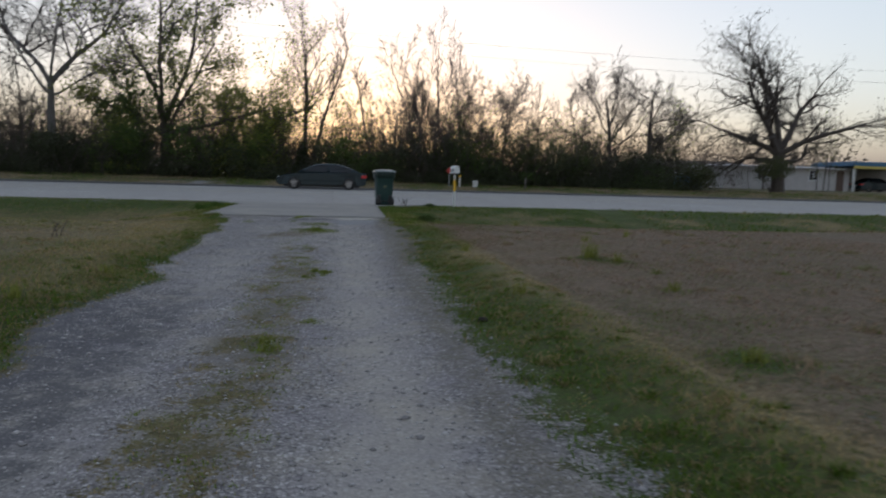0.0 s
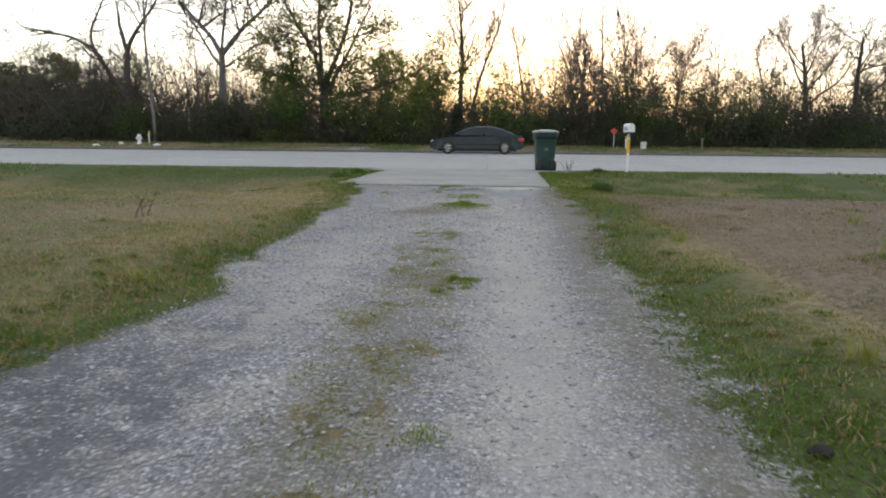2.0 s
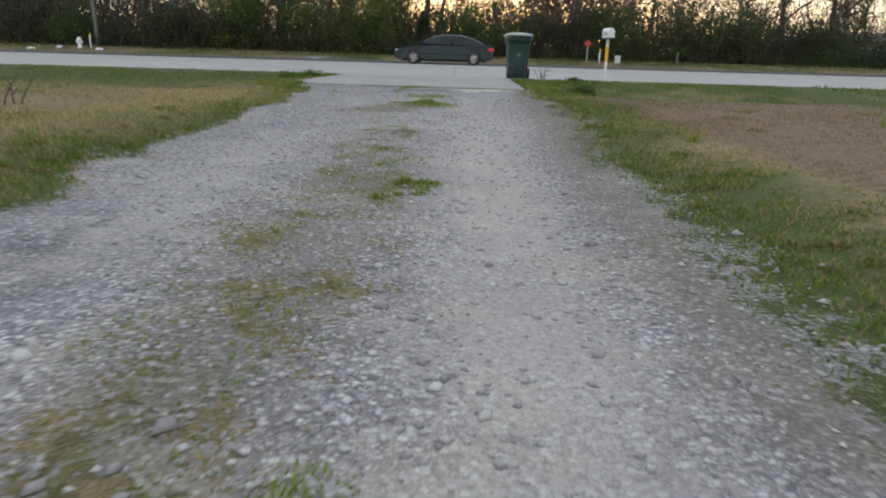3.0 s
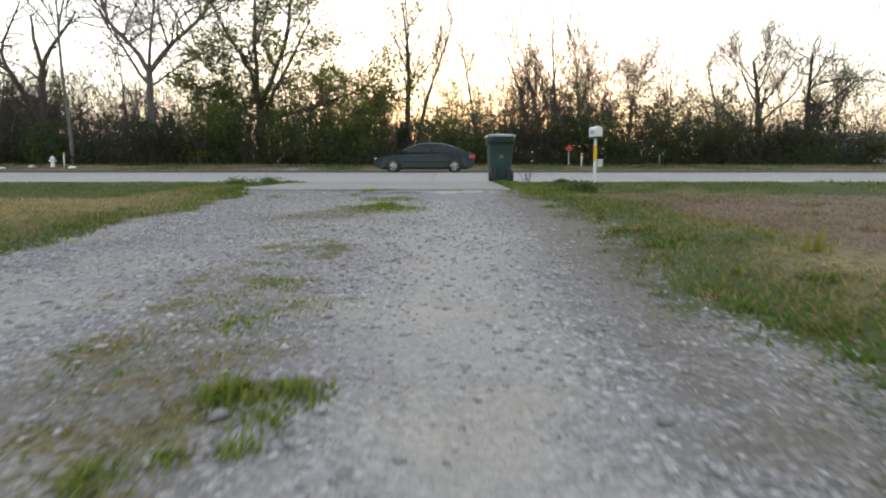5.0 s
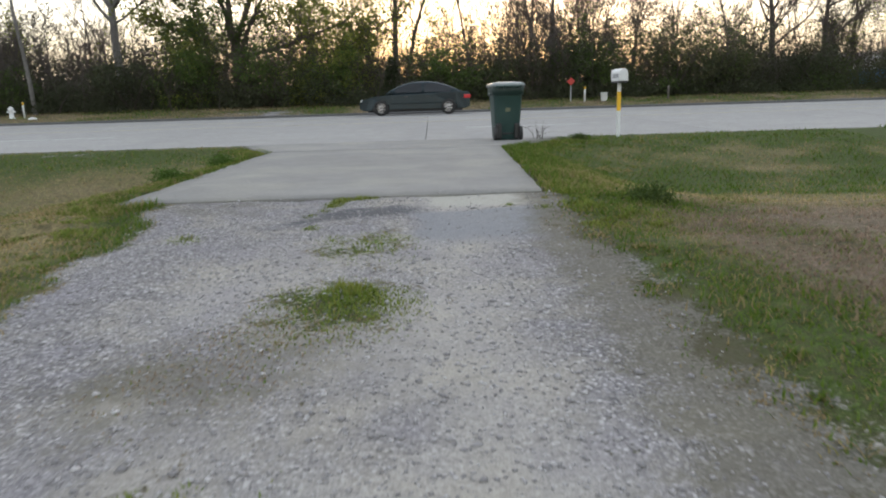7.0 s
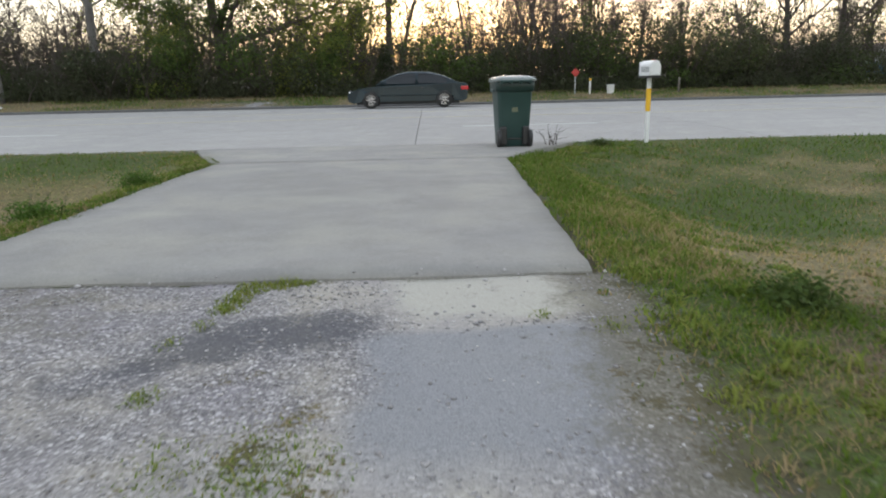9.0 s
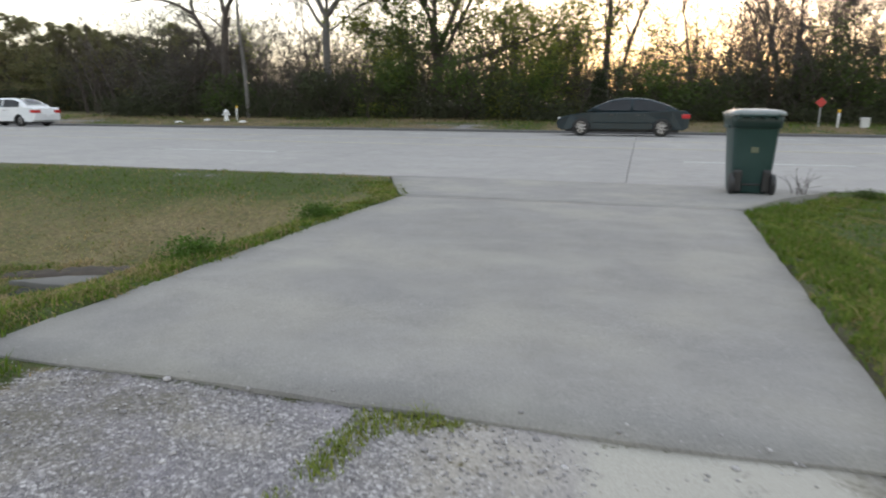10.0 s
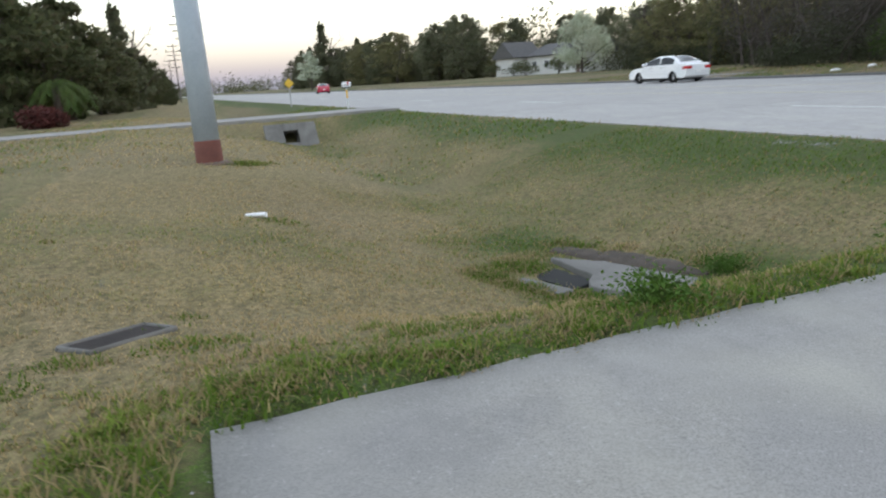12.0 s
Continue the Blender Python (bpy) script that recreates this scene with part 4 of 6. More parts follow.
for i, (x, y, s) in enumerate(((-30.2, 58, 0.9), (-23.8, 57, 0.85), (-16.9, 60, 0.8), (-8.3, 58, 0.95), (-13.2, 59, 0.8), (0.9, 58, 0.8), (5.2, 57, 0.85), (6.6, 54, 0.8), (11.8, 56, 0.85), (16.4, 55, 0.75), (18.2, 58, 0.8),
                               (28.6, 55, 0.85), (31.0, 57, 0.8), (24.2, 58, 0.75), (-37.5, 60, 0.85), (-41, 61, 0.8), (-35, 55, 0.7), (-28.5, 54.5, 0.75), (-21, 58.5, 0.8), (-18, 55, 0.7), (-6.8, 61, 0.85), (-0.5, 57, 0.7), (3.4, 60, 0.8),
                               (-72, 77, 0.95), (-78, 80, 1.0), (-84, 78, 0.9), (-90, 82, 1.05), (-97, 80, 1.0), (-104, 82, 1.0))):
    again((wood_a, wood_b, wood_c)[i % 3], x, y, 67 * i, s)
sapling_a = stand(make_tree("sapling", "thin bare sapling in the thicket", 89, 7.0, 0.07, dict(SLIM, clear=0.15, levels=2, kids=(12, 6)), group="saplings in the wood"), -31.0, 55.0)
sapling_b = stand(make_tree("sapling", "thin bare sapling in the thicket", 97, 7.4, 0.08, dict(OPEN, levels=2, clear=0.2, kids=(9, 7)), group="saplings in the wood"), -15.5, 56.0)
sapling_c = stand(make_tree("sapling", "thin bare sapling in the thicket", 101, 6.6, 0.06, dict(SLIM, stems=2, clear=0.15, levels=2, kids=(8, 5)), (M_BUD, 300, 0.1), group="saplings in the wood"), -4.2, 56.0)
rng = random.Random(7)
for i in range(44):
    x = -46 + i * 2.1 + rng.uniform(-0.6, 0.6)
    again((sapling_a, sapling_b, sapling_c)[rng.randrange(3)], x, rng.uniform(53, 66), rng.uniform(0, 360), rng.uniform(0.6, 1.12))


def leafy_tree(name, label, seed, tall, wide, material, many=3600, size=0.2, low=0.12, cone=False, group="", bark=None, fat=1.0):
    rng = random.Random(seed)
    ob = thing(name, None, label, "tree", group)
    chains = []
    branch(rng, chains, Vector((0, 0, -0.15)), Vector((0, 0, 1)), tall * 0.8, tall * 0.02 + 0.04, 0, 2, dict(OPEN, kids=(9, 4), clear=0.15, wobble=0.06))
    limbs_mesh("trunk", chains, bark or M_BARK, ob, (0, 1, 2))
    lumps = []
    for i in range(54):
        f = low + (0.96 - low) * i / 53
        w = wide * (1.05 - f if cone else math.sin(math.pi * min(0.93, 0.2 + 0.72 * f))) * 0.5
        a, out = rng.uniform(0, 6.28), rng.uniform(0.15, 0.85) ** 0.6
        lumps.append(((math.cos(a) * w * out, math.sin(a) * w * out, tall * f), (max(0.35, w * rng.uniform(0.26, 0.5)), max(0.35, w * rng.uniform(0.26, 0.5)), tall * fat * rng.uniform(0.035, 0.075)), 1 / 54))
    lumpy_crown(seed, lumps, many, size, material, ob)
    return ob


# dark evergreens across the road, further along
ever_a = stand(leafy_tree("evergreen_tree", "dense olive-green tree at the edge of the wood", 3, 8.0, 8.5, M_OLIVE, 9000, 0.15, 0.04, group="evergreens along the road"), -51.5, 57.5)
ever_b = stand(leafy_tree("evergreen_tree", "dense olive-green tree at the edge of the wood", 5, 7.2, 7.5, M_OLIVE, 8000, 0.15, 0.04, group="evergreens along the road"), -46.0, 57.5)
pine_a = stand(leafy_tree("pine_tree", "tall dark pine in the far row", 8, 14.0, 9.0, M_PINE, 4200, 0.36, 0.04, True, group="pines along the road"), -203.0, 57.0, 0, 1.3)
pine_b = stand(leafy_tree("pine_tree", "tall dark pine in the far row", 9, 14.0, 11.0, M_PINE, 4800, 0.36, 0.03, False, group="pines along the road"), -122.0, 61.0, 0, 0.74)
for i, (x, y, s) in enumerate(((-55.8, 58.5, 0.8), (-57.5, 61, 0.85), (-42.0, 58.5, 0.8), (-38.5, 58, 0.74), (-35.0, 59, 0.76), (-48.5, 62, 1.05), (-40.5, 63, 0.95), (-53.5, 63, 1.0), (-44.5, 60, 0.85), (-32.0, 60, 0.72))):
    again((ever_a, ever_b)[i % 2], x, y, 70 * i, s)
for i in range(30):
    x = -104.0 - 3.5 * i + rng.uniform(-1.5, 1.5)
    again((pine_b, ever_a, pine_b, pine_a)[i % 4], x, 63 + rng.uniform(-3, 6), rng.uniform(0, 360), rng.uniform(0.78, 1.12) * (0.64 + 0.0022 * (-90 - x)) * (1.8 if i % 4 == 1 else 1.0))
for i, (x, y, s) in enumerate(((-79, 76, 0.64), (-84, 78, 0.6), (-90, 76, 0.66), (-96, 79, 0.62), (-103, 77, 0.68), (-72, 77, 0.55))):
    again(pine_b, x, y, 50 * i, s)
for i in range(7):
    again((pine_b, pine_a)[i % 2], -213 - 13 * i, 60 + rng.uniform(-3, 4), 40 * i, rng.uniform(0.62, 0.95))
stand(leafy_tree("pear_tree", "round pear tree in pale spring blossom", 12, 6.3, 6.0, M_BLOSSOM, 16000, 0.1, 0.22, fat=2.0), -66.2, 56.0)
stand(leafy_tree("pear_tree", "round blossoming tree far down the road", 13, 9.0, 6.0, M_BLOSSOM, 2600, 0.25, 0.3), -165.0, 45.0)
# trees on the near side, beyond the neighbour's drive
yard_a = stand(leafy_tree("yard_tree", "dark bushy tree in the neighbouring yard", 15, 7.6, 7.0, M_DARKLEAF, 5600, 0.26, 0.04, group="trees in the next yard"), -43.0, 4.0, 0, 1.12)
yard_b = stand(leafy_tree("yard_tree", "dark bushy tree in the neighbouring yard", 17, 8.0, 6.0, M_DARKLEAF, 5200, 0.26, 0.04, group="trees in the next yard"), -54.0, 6.8)
for i, (x, y, s) in enumerate(((-47, 6.4, 0.85), (-51, 3.5, 1.0), (-57, 8.0, 0.72), (-63, 8.4, 0.8), (-75, 10.2, 0.75), (-84, 11.2, 0.6), (-96, 12.2, 0.55), (-43, -1.5, 1.15), (-59, 4, 0.9), (-110, 13, 0.5))):
    again((yard_a, yard_b)[i % 2], x, y, 50 * i, s)
again(pine_a, -70, 9.4, 20, 0.66)
for i in range(7):
    again((pine_a, pine_b)[i % 2], -128 - 24 * i, 3 + rng.uniform(-4, 5), 60 * i, rng.uniform(0.6, 0.8))
red_bush = thing("red_shrub", pose(-35.4, 7.4, height(-35.4, 7.4)), "low dark red-leaved shrub on the lawn", "shrub")
lumpy_crown(21, [((0, 0, 0.45), (1.2, 1.0, 0.65), 0.6), ((0.6, 0.5, 0.35), (1.0, 0.9, 0.5), 0.4)], 1500, 0.11, M_REDLEAF, red_bush, "foliage")
part("stem", pipe([(0, 0, -0.1), (0.05, 0, 0.2), (0.1, 0.05, 0.5)], [0.05, 0.04, 0.02], 6), M_BARK, red_bush)


def palm(name, x, y, tall, seed):
    rng = random.Random(seed)
    ob = thing(name, pose(x, y, height(x, y)), "shaggy palm with drooping grey-green fronds", "palm", "palms in the next yard")
    part("trunk", pipe([(0, 0, -0.1), (0.04, 0, tall * 0.4), (0, 0.03, tall * 0.62)], [0.22, 0.17, 0.16], 8), M_BARK, ob)
    for k in range(16):
        a, up = 6.28 * k / 16 + rng.uniform(-0.2, 0.2), rng.uniform(0.1, 1.0)
        bm, pts = bmesh.new(), []
        for j in range(6):
            f = j / 5
            out = 1.5 * f
            pts.append(Vector((math.cos(a) * out, math.sin(a) * out, tall * 0.62 + up * 1.3 * f - 1.7 * f * f)))
        for p, q in zip(pts, pts[1:]):
            side = (q - p).cross(Vector((0, 0, 1))).normalized()
            for s in (-1, 1):
                for u in (0.0, 0.33, 0.66):
                    c = p.lerp(q, u)
                    tip = c + side * s * 0.4 + (q - p) * 0.8 - Vector((0, 0, 0.22))
                    bm.faces.new([bm.verts.new(c), bm.verts.new(c + (q - p) * 0.25), bm.verts.new(tip)])
        part("frond", bm, M_LEAF, ob)
    return ob


palm("palm_tree", -41.5, 7.4, 3.4, 1)
palm("palm_tree", -45.5, 7.5, 3.2, 2)

# ---- underbrush, shrubs and the wood behind ----
def skyline(x):
    """Height of the bare twigs above the brush along the wood."""
    return ramp(x, -46, 6.0, -31, 6.6, -21, 6.2, -18.5, 4.6, -15.5, 5.8, -9, 6.0, -4, 5.0, -1.8, 4.2, 0.6, 3.6, 3, 4.6, 5, 6.2, 7, 8.0, 11, 7.2, 13.5, 5.6, 17, 4.8, 20.5, 4.0, 23, 5.2, 32, 4.2)


def thicket(name, label, x0, x1, y0, y1, tall, many, size, material, seed, floor=0.0, category="brush", gaps=-1.0, power=1.05, follow=False):
    """A ragged belt of leaves whose top rises and falls along its length."""
    r = np.random.default_rng(seed)
    tufts = max(8, many // 45)
    x, y = r.uniform(x0, x1, tufts), y0 + (y1 - y0) * r.random(tufts) ** 1.3
    y = y + 1.6 * (patchy(x, 0 * x, 2.3, seed + 2) - 0.5)
    keep = patchy(x, y, 3.4, seed + 5) > gaps
    x, y = x[keep], y[keep]
    top = tall * (0.22 + 1.15 * patchy(x, y, 4.2, seed) * (0.4 + 1.2 * patchy(x, y, 1.2, seed + 1)))
    if follow:
        top = top * skyline(x) / 6.0
    z = floor + top * r.random(len(x)) ** power
    pick = r.integers(0, len(x), int(many * len(x) / tufts))
    c = np.stack([x, y, z], 1)[pick] + r.normal(0, 1, (len(pick), 3)) * np.array((4.2, 4.2, 3.0)) * size
    c[:, 2] = np.abs(c[:, 2]) + terrain(c[:, 0], c[:, 1]) + 0.05
    v, f = leaf_quads(c, size, r)
    return tagged(sheet(name, v, f, material), label, category, kind="stuff")


def copse(name, label, x0, x1, y0, y1, many, share, material, seed):
    """Countless small bare branching trees, from a few habits, in one mesh."""
    r, pick = np.random.default_rng(seed), random.Random(seed)
    habits = []
    for h in range(7):
        chains = []
        spec = dict(kids=(8, 5, 3), angle=((20, 60), (25, 60), (25, 70)), shrink=((0.3, 0.6), (0.35, 0.65), (0.4, 0.7)), clear=0.15, rise=0.05, arch=0.06, levels=3, thin=0.5, taper=0.2, wobble=0.14, fork=h % 2)
        branch(pick, chains, Vector((0, 0, -0.02)), Vector((pick.gauss(0, 0.16), pick.gauss(0, 0.16), 1)).normalized(), 0.92, 0.011, 0, 3, spec)
        verts, faces = [], []
        for pts, radii, level in chains:
            k = (4, 3, 2, 2)[level]
            for i, p in enumerate(pts):
                w = max((0.013, 0.0062, 0.0042, 0.0036)[level] * (1 - 0.75 * i / (len(pts) - 1)), 0.0008)
                turn = h + level
                verts += [(p.x + w * math.cos(6.283 * j / k + turn), p.y + w * math.sin(6.283 * j / k + turn), p.z) for j in range(k)]
                if i:
                    b = len(verts) - 2 * k
                    faces += [(b + j, b + (j + 1) % k, b + k + (j + 1) % k, b + k + j) for j in range(k if k > 2 else 1)]
        v = np.array(verts)
        habits.append((v / v[:, 2].max(), np.array(faces)))
    all_v, all_f, count = [], [], 0
    for t in range(many):
        x, y = r.uniform(x0, x1), r.uniform(y0, y1)
        v, f = habits[t % len(habits)]
        tall = float(skyline(x)) * share * r.uniform(0.5, 1.12)
        a = r.uniform(0, 6.28)
        wide = tall * r.uniform(0.8, 1.25)
        ux, uy = v[:, 0] * math.cos(a) - v[:, 1] * math.sin(a), v[:, 0] * math.sin(a) + v[:, 1] * math.cos(a)
        all_v.append(np.stack([x + ux * wide, y + uy * wide, height(x, y) + v[:, 2] * tall], 1))
        all_f.append(f + count)
        count += len(v)
    return tagged(sheet(name, np.concatenate(all_v), np.concatenate(all_f), material), label, "brush", kind="stuff")


thicket("underbrush", "dense dark olive underbrush along the wood's edge", -32, 27, 46.8, 55, 3.6, 100000, 0.075, M_BRUSH, 31)
thicket("underbrush", "fresh green leaves scattered through the underbrush", -16, 27, 46.6, 53, 3.6, 46000, 0.07, M_LEAF, 131, gaps=0.55)
thicket("underbrush", "grey-brown bare tangles in the underbrush", -34, 20, 47, 56, 6.6, 62000, 0.065, M_HAZEL, 231, gaps=0.36, follow=True)
thicket("underbrush", "bright young leaves below the budding tree", -15.5, -3, 46.8, 51, 4.2, 15000, 0.07, M_BUD, 331, gaps=0.38)
thicket("undergrowth", "low dark leaves at the foot of the wood", -33, 28.5, 46.2, 50, 1.6, 40000, 0.075, M_BRUSH, 33)
thicket("woodland", "dark dense brush deeper in the wood", -46, 30, 55.5, 60, 3.3, 26000, 0.15, M_BRUSH, 38, category="woods")
thicket("undergrowth", "dark brush closing the wood beyond the field", -60, -30, 54, 60, 3.2, 30000, 0.09, M_BRUSH, 34)
thicket("woodland", "grey-brown wood closing the view behind the thicket", -44, 14, 60, 72, 6.4, 42000, 0.12, M_HAZEL, 35, category="woods", follow=True)
thicket("woodland", "low grey-brown wood behind the thinner thicket", 14, 110, 66, 76, 3.4, 20000, 0.14, M_HAZEL, 36, category="woods")
thicket("far_woods", "dark far woods along the horizon", -310, -108, 74, 88, 7.0, 20000, 0.5, M_PINE, 37, category="woods", power=0.8)
thicket("far_woods", "grey-green wood filling the gaps between the pines", -170, -62, 70, 79, 6.0, 18000, 0.28, M_PINE, 57, category="woods", power=0.8)
thicket("far_woods", "dark far woods beyond the houses", 60, 380, 84, 100, 4.6, 16000, 0.34, M_HAZEL, 39, category="woods", power=0.75)
thicket("far_woods", "dark far woods where the road meets the horizon", -760, -560, -60, 130, 9.0, 10000, 1.0, M_DARKLEAF, 47, category="woods", power=0.75)
thicket("far_woods", "dark far woods on the near side of the road", -460, -100, -12, 8, 7.0, 16000, 0.5, M_DARKLEAF, 41, category="woods", power=0.75)
copse("brush_stems", "countless bare branching shoots along the thicket's edge", -33, 27, 46.8, 50, 110, 0.7, M_TWIG, 43)
copse("brush_stems", "bare twiggy undergrowth standing in the thicket", -40, 30, 50, 57, 160, 1.0, M_TWIG, 44)
copse("woodland_stems", "countless thin bare trees deep in the wood", -60, 42, 57, 70, 210, 1.2, M_TWIG, 45)


def shrub(label, x, y, tall, wide, material, seed, many=1500, size=0.09):
    rng = random.Random(seed)
    ob = thing("shrub", pose(x, y, height(x, y)), label, "shrub", "shrubs at the wood's edge")
    for k in range(5):
        a = rng.uniform(0, 6.28)
        part("stem", pipe([(0, 0, -0.05), (math.cos(a) * wide * 0.2, math.sin(a) * wide * 0.2, tall * 0.4), (math.cos(a) * wide * 0.38, math.sin(a) * wide * 0.38, tall * 0.8)], [0.04, 0.025, 0.01], 4), M_BARK, ob)
    lumps = [((rng.uniform(-0.3, 0.3) * wide, rng.uniform(-0.3, 0.3) * wide, tall * rng.uniform(0.3, 0.75)), (wide * rng.uniform(0.22, 0.36),) * 2 + (tall * rng.uniform(0.2, 0.3),), 0.125) for _ in range(8)]
    lumpy_crown(seed, lumps, many, size, material, ob, "foliage")
    return ob


for k, (x, tall, wide, material, label) in enumerate((
        (-9.2, 3.6, 4.2, M_LEAF, "green leafy shrub under the budding tree"), (-13.5, 3.4, 3.6, M_LEAF, "green leafy shrub under the budding tree"),
        (-5.6, 3.2, 3.4, M_LEAF, "green leafy shrub beside the dirt pull-in"), (1.2, 2.7, 3.2, M_LEAF, "green shrub thick with new leaves"),
        (5.0, 3.0, 3.8, M_BRUSH, "dense grey-green shrub in the thicket"), (9.5, 3.3, 4.4, M_LEAF, "dark green shrub under bare stems"),
        (14.2, 3.6, 4.2, M_DARKLEAF, "dark evergreen shrub in the thicket"), (18.0, 3.3, 4.0, M_DARKLEAF, "dark evergreen shrub in the thicket"),
        (21.8, 2.6, 3.6, M_BRUSH, "dull green shrub below bare trees"), (-17.2, 2.6, 3.4, M_BRUSH, "grey tangled shrub beside the forked tree"),
        (-24.4, 2.4, 3.0, M_LEAF, "dark green shrub at the pale trunk's foot"), (-29.0, 3.0, 4.4, M_HAZEL, "bare brown tangled shrub"),
        (27.0, 2.0, 3.0, M_DARKLEAF, "dark shrub at the end of the thicket"), (33.8, 2.6, 3.8, M_DARKLEAF, "dark shrub round the oak's trunk"))):
    shrub(label, x, 47.2 + 0.5 * (k % 3), tall * 1.2, wide * 1.1, material, 200 + k, 2200)
cedar = thing("cedar", pose(-2.1, 47.4, height(-2.1, 47.4)), "small dark upright cedar before the wood", "tree")
part("trunk", pipe([(0, 0, -0.1), (0, 0, 1.0), (0.02, 0, 2.2)], [0.07, 0.05, 0.02], 6), M_BARK, cedar)
lumpy_crown(51, [((0, 0, 0.3 + 0.33 * i), (0.8 - 0.085 * i, 0.8 - 0.085 * i, 0.42), 1 / 7) for i in range(7)], 3200, 0.07, M_CEDAR, cedar, "crown")
for k, (x, y) in enumerate(((-91, 60.5), (-86.5, 60), (-98, 60.5), (-73, 57), (-69, 58))):
    shrub("dark rounded shrub in front of the pale house", x, y, 2.2, 3.4, M_DARKLEAF, 300 + k, 700, 0.14)


# ---- vehicles ----
def wheel(x, y, r, car, side):
    hub = pose(x, y, r, 90, 0, 0)
    tyre = rings([[hub @ Vector((math.cos(a) * q, math.sin(a) * q, z)) for a in [2 * math.pi * k / 20 for k in range(20)]]
                  for q, z in ((r * 0.66, -0.09), (r * 0.95, -0.1), (r, -0.07), (r, 0.07), (r * 0.95, 0.1), (r * 0.66, 0.09))], cap=False)
    t = part("tyre", tyre, M_TYRE, car)
    rim = bmesh.new()
    z = -0.075 * side
    rings([[hub @ Vector((math.cos(a) * q, math.sin(a) * q, -z * w)) for a in [2 * math.pi * k / 20 for k in range(20)]] for q, w in ((r * 0.68, 1.0), (r * 0.6, 1.15), (r * 0.55, 0.7), (0.02, 0.6))], rim)
    for k in range(7):
        m = hub @ pose(0, 0, 0, 0, 0, 360 / 7 * k)
        block((0.03, -0.028, min(0, -z * 1.2)), (r * 0.6, 0.028, max(0, -z * 1.2)), 0.006, rim, m, 1)
    part("rim", rim, M_RIM, t, "spoked alloy wheel rim")
    return t


def sedan(name, label, m, paint, length=4.75, tall=1.42, fast=0.0):
    """A four-door car, front towards +x, on its wheels at z 0."""
    car = thing(name, m, label, "car")
    L, W = length, 0.88
    ra, fa, r = 0.98, length - 0.95, 0.315 + 0.022 * (fast > 0.9)
    arch = r + 0.05
    low = [(L - 0.04, 0.3)]
    low += [(L - 0.25, 0.21)]
    low += [(fa + arch * math.cos(radians(a)), 0.27 + arch * math.sin(radians(a))) for a in range(0, 181, 20)]
    low += [(ra + arch * math.cos(radians(a)), 0.27 + arch * math.sin(radians(a))) for a in range(0, 181, 20)]
    low += [(0.22, 0.24), (0.04, 0.34)]
    belt = 0.93
    up = [(0.0, 0.62), (0.05, belt - 0.02), (0.12, belt + 0.03), (0.62, belt + 0.06), (1.6, belt), (3.3, belt - 0.03), (L - 1.3, belt - 0.04), (L - 0.5, 0.8), (L - 0.12, 0.68), (L, 0.52)]
    bm = prism(low + up, -W, W)
    rim = [e for e in bm.edges if abs(e.verts[0].co.y - e.verts[1].co.y) < 1e-6 and max(v.co.z for v in e.verts) > 0.5]
    bmesh.ops.triangulate(bm, faces=[f for f in bm.faces if len(f.verts) > 4])
    for v in bm.verts:  # tumblehome and rounded ends in plan
        if v.co.z > 0.6:
            v.co.y *= 0.95
        if v.co.x < 0.3 or v.co.x > L - 0.3:
            v.co.y *= 0.93
    bmesh.ops.bevel(bm, geom=rim, offset=0.045, segments=3, affect="EDGES", profile=0.6)
    part("body", bm, paint, car)
    b0, b1 = 0.5 - 0.2 * fast, L - 1.15
    wb, wr = 0.8, 0.58
    rear, front = 0.36 + 0.12 * fast, 0.58

    def crown(u):
        """Height of the arched roof over the belt line: u runs from the rear to the front."""
        k = min(1.0, u / rear, (1 - u) / (1 - front))
        return (tall - belt) * math.sin(math.pi / 2 * max(0.0, k)) ** 0.9

    def flank(z):
        return wb - (wb - wr) * (z - belt) / (tall - belt)

    secs = []
    for k in range(21):
        u = 0.004 + 0.992 * k / 20
        x, h = b0 + (b1 - b0) * u, crown(u)
        half = [(flank(belt), belt - 0.02), (flank(belt + 0.5 * h), belt + 0.5 * h), (flank(belt + 0.86 * h), belt + 0.86 * h), (flank(belt + h) * 0.8, belt + 0.98 * h)]
        secs.append([(x, -y, z) for y, z in half] + [(x, 0, belt + h)] + [(x, y, z) for y, z in reversed(half)])
    part("cabin", soft(rings(secs)), paint, car)

    for side in (-1, 1):
        for u0, u1 in ((0.16, 0.5), (0.53, 0.87)):
            bm, low_row, top_row = bmesh.new(), [], []
            for k in range(9):
                u = u0 + (u1 - u0) * k / 8
                top = max(belt + 0.05, belt + crown(u) * 0.87 - 0.02)
                for row, z in ((low_row, belt + 0.035), (top_row, top)):
                    row.append(bm.verts.new((b0 + (b1 - b0) * u, side * (flank(z) + 0.009), z)))
            for k in range(8):
                bm.faces.new((low_row[k], low_row[k + 1], top_row[k + 1], top_row[k]))
            bmesh.ops.solidify(bm, geom=list(bm.faces), thickness=0.012)
            part("side_window", bm, M_GLASS, car, "dark tinted side window")
        part("mirror", block((b1 - 0.35, side * 0.84 - 0.09, belt + 0.01), (b1 - 0.18, side * 0.84 + 0.09, belt + 0.15), 0.03), paint, car)
        seams = bmesh.new()
        for u in (1.62, 2.62, 3.42):
            block((u - 0.004, side * W * 0.965 - 0.012, 0.4), (u + 0.004, side * W * 0.965 + 0.004, belt - 0.08), 0, seams)
        part("door_seam", seams, M_BLACK, car, "thin door gaps")
        part("rubbing_strip", block((1.2, side * W - 0.012, 0.5), (L - 1.4, side * W + 0.008, 0.54), 0.004, segments=1), paint, car)
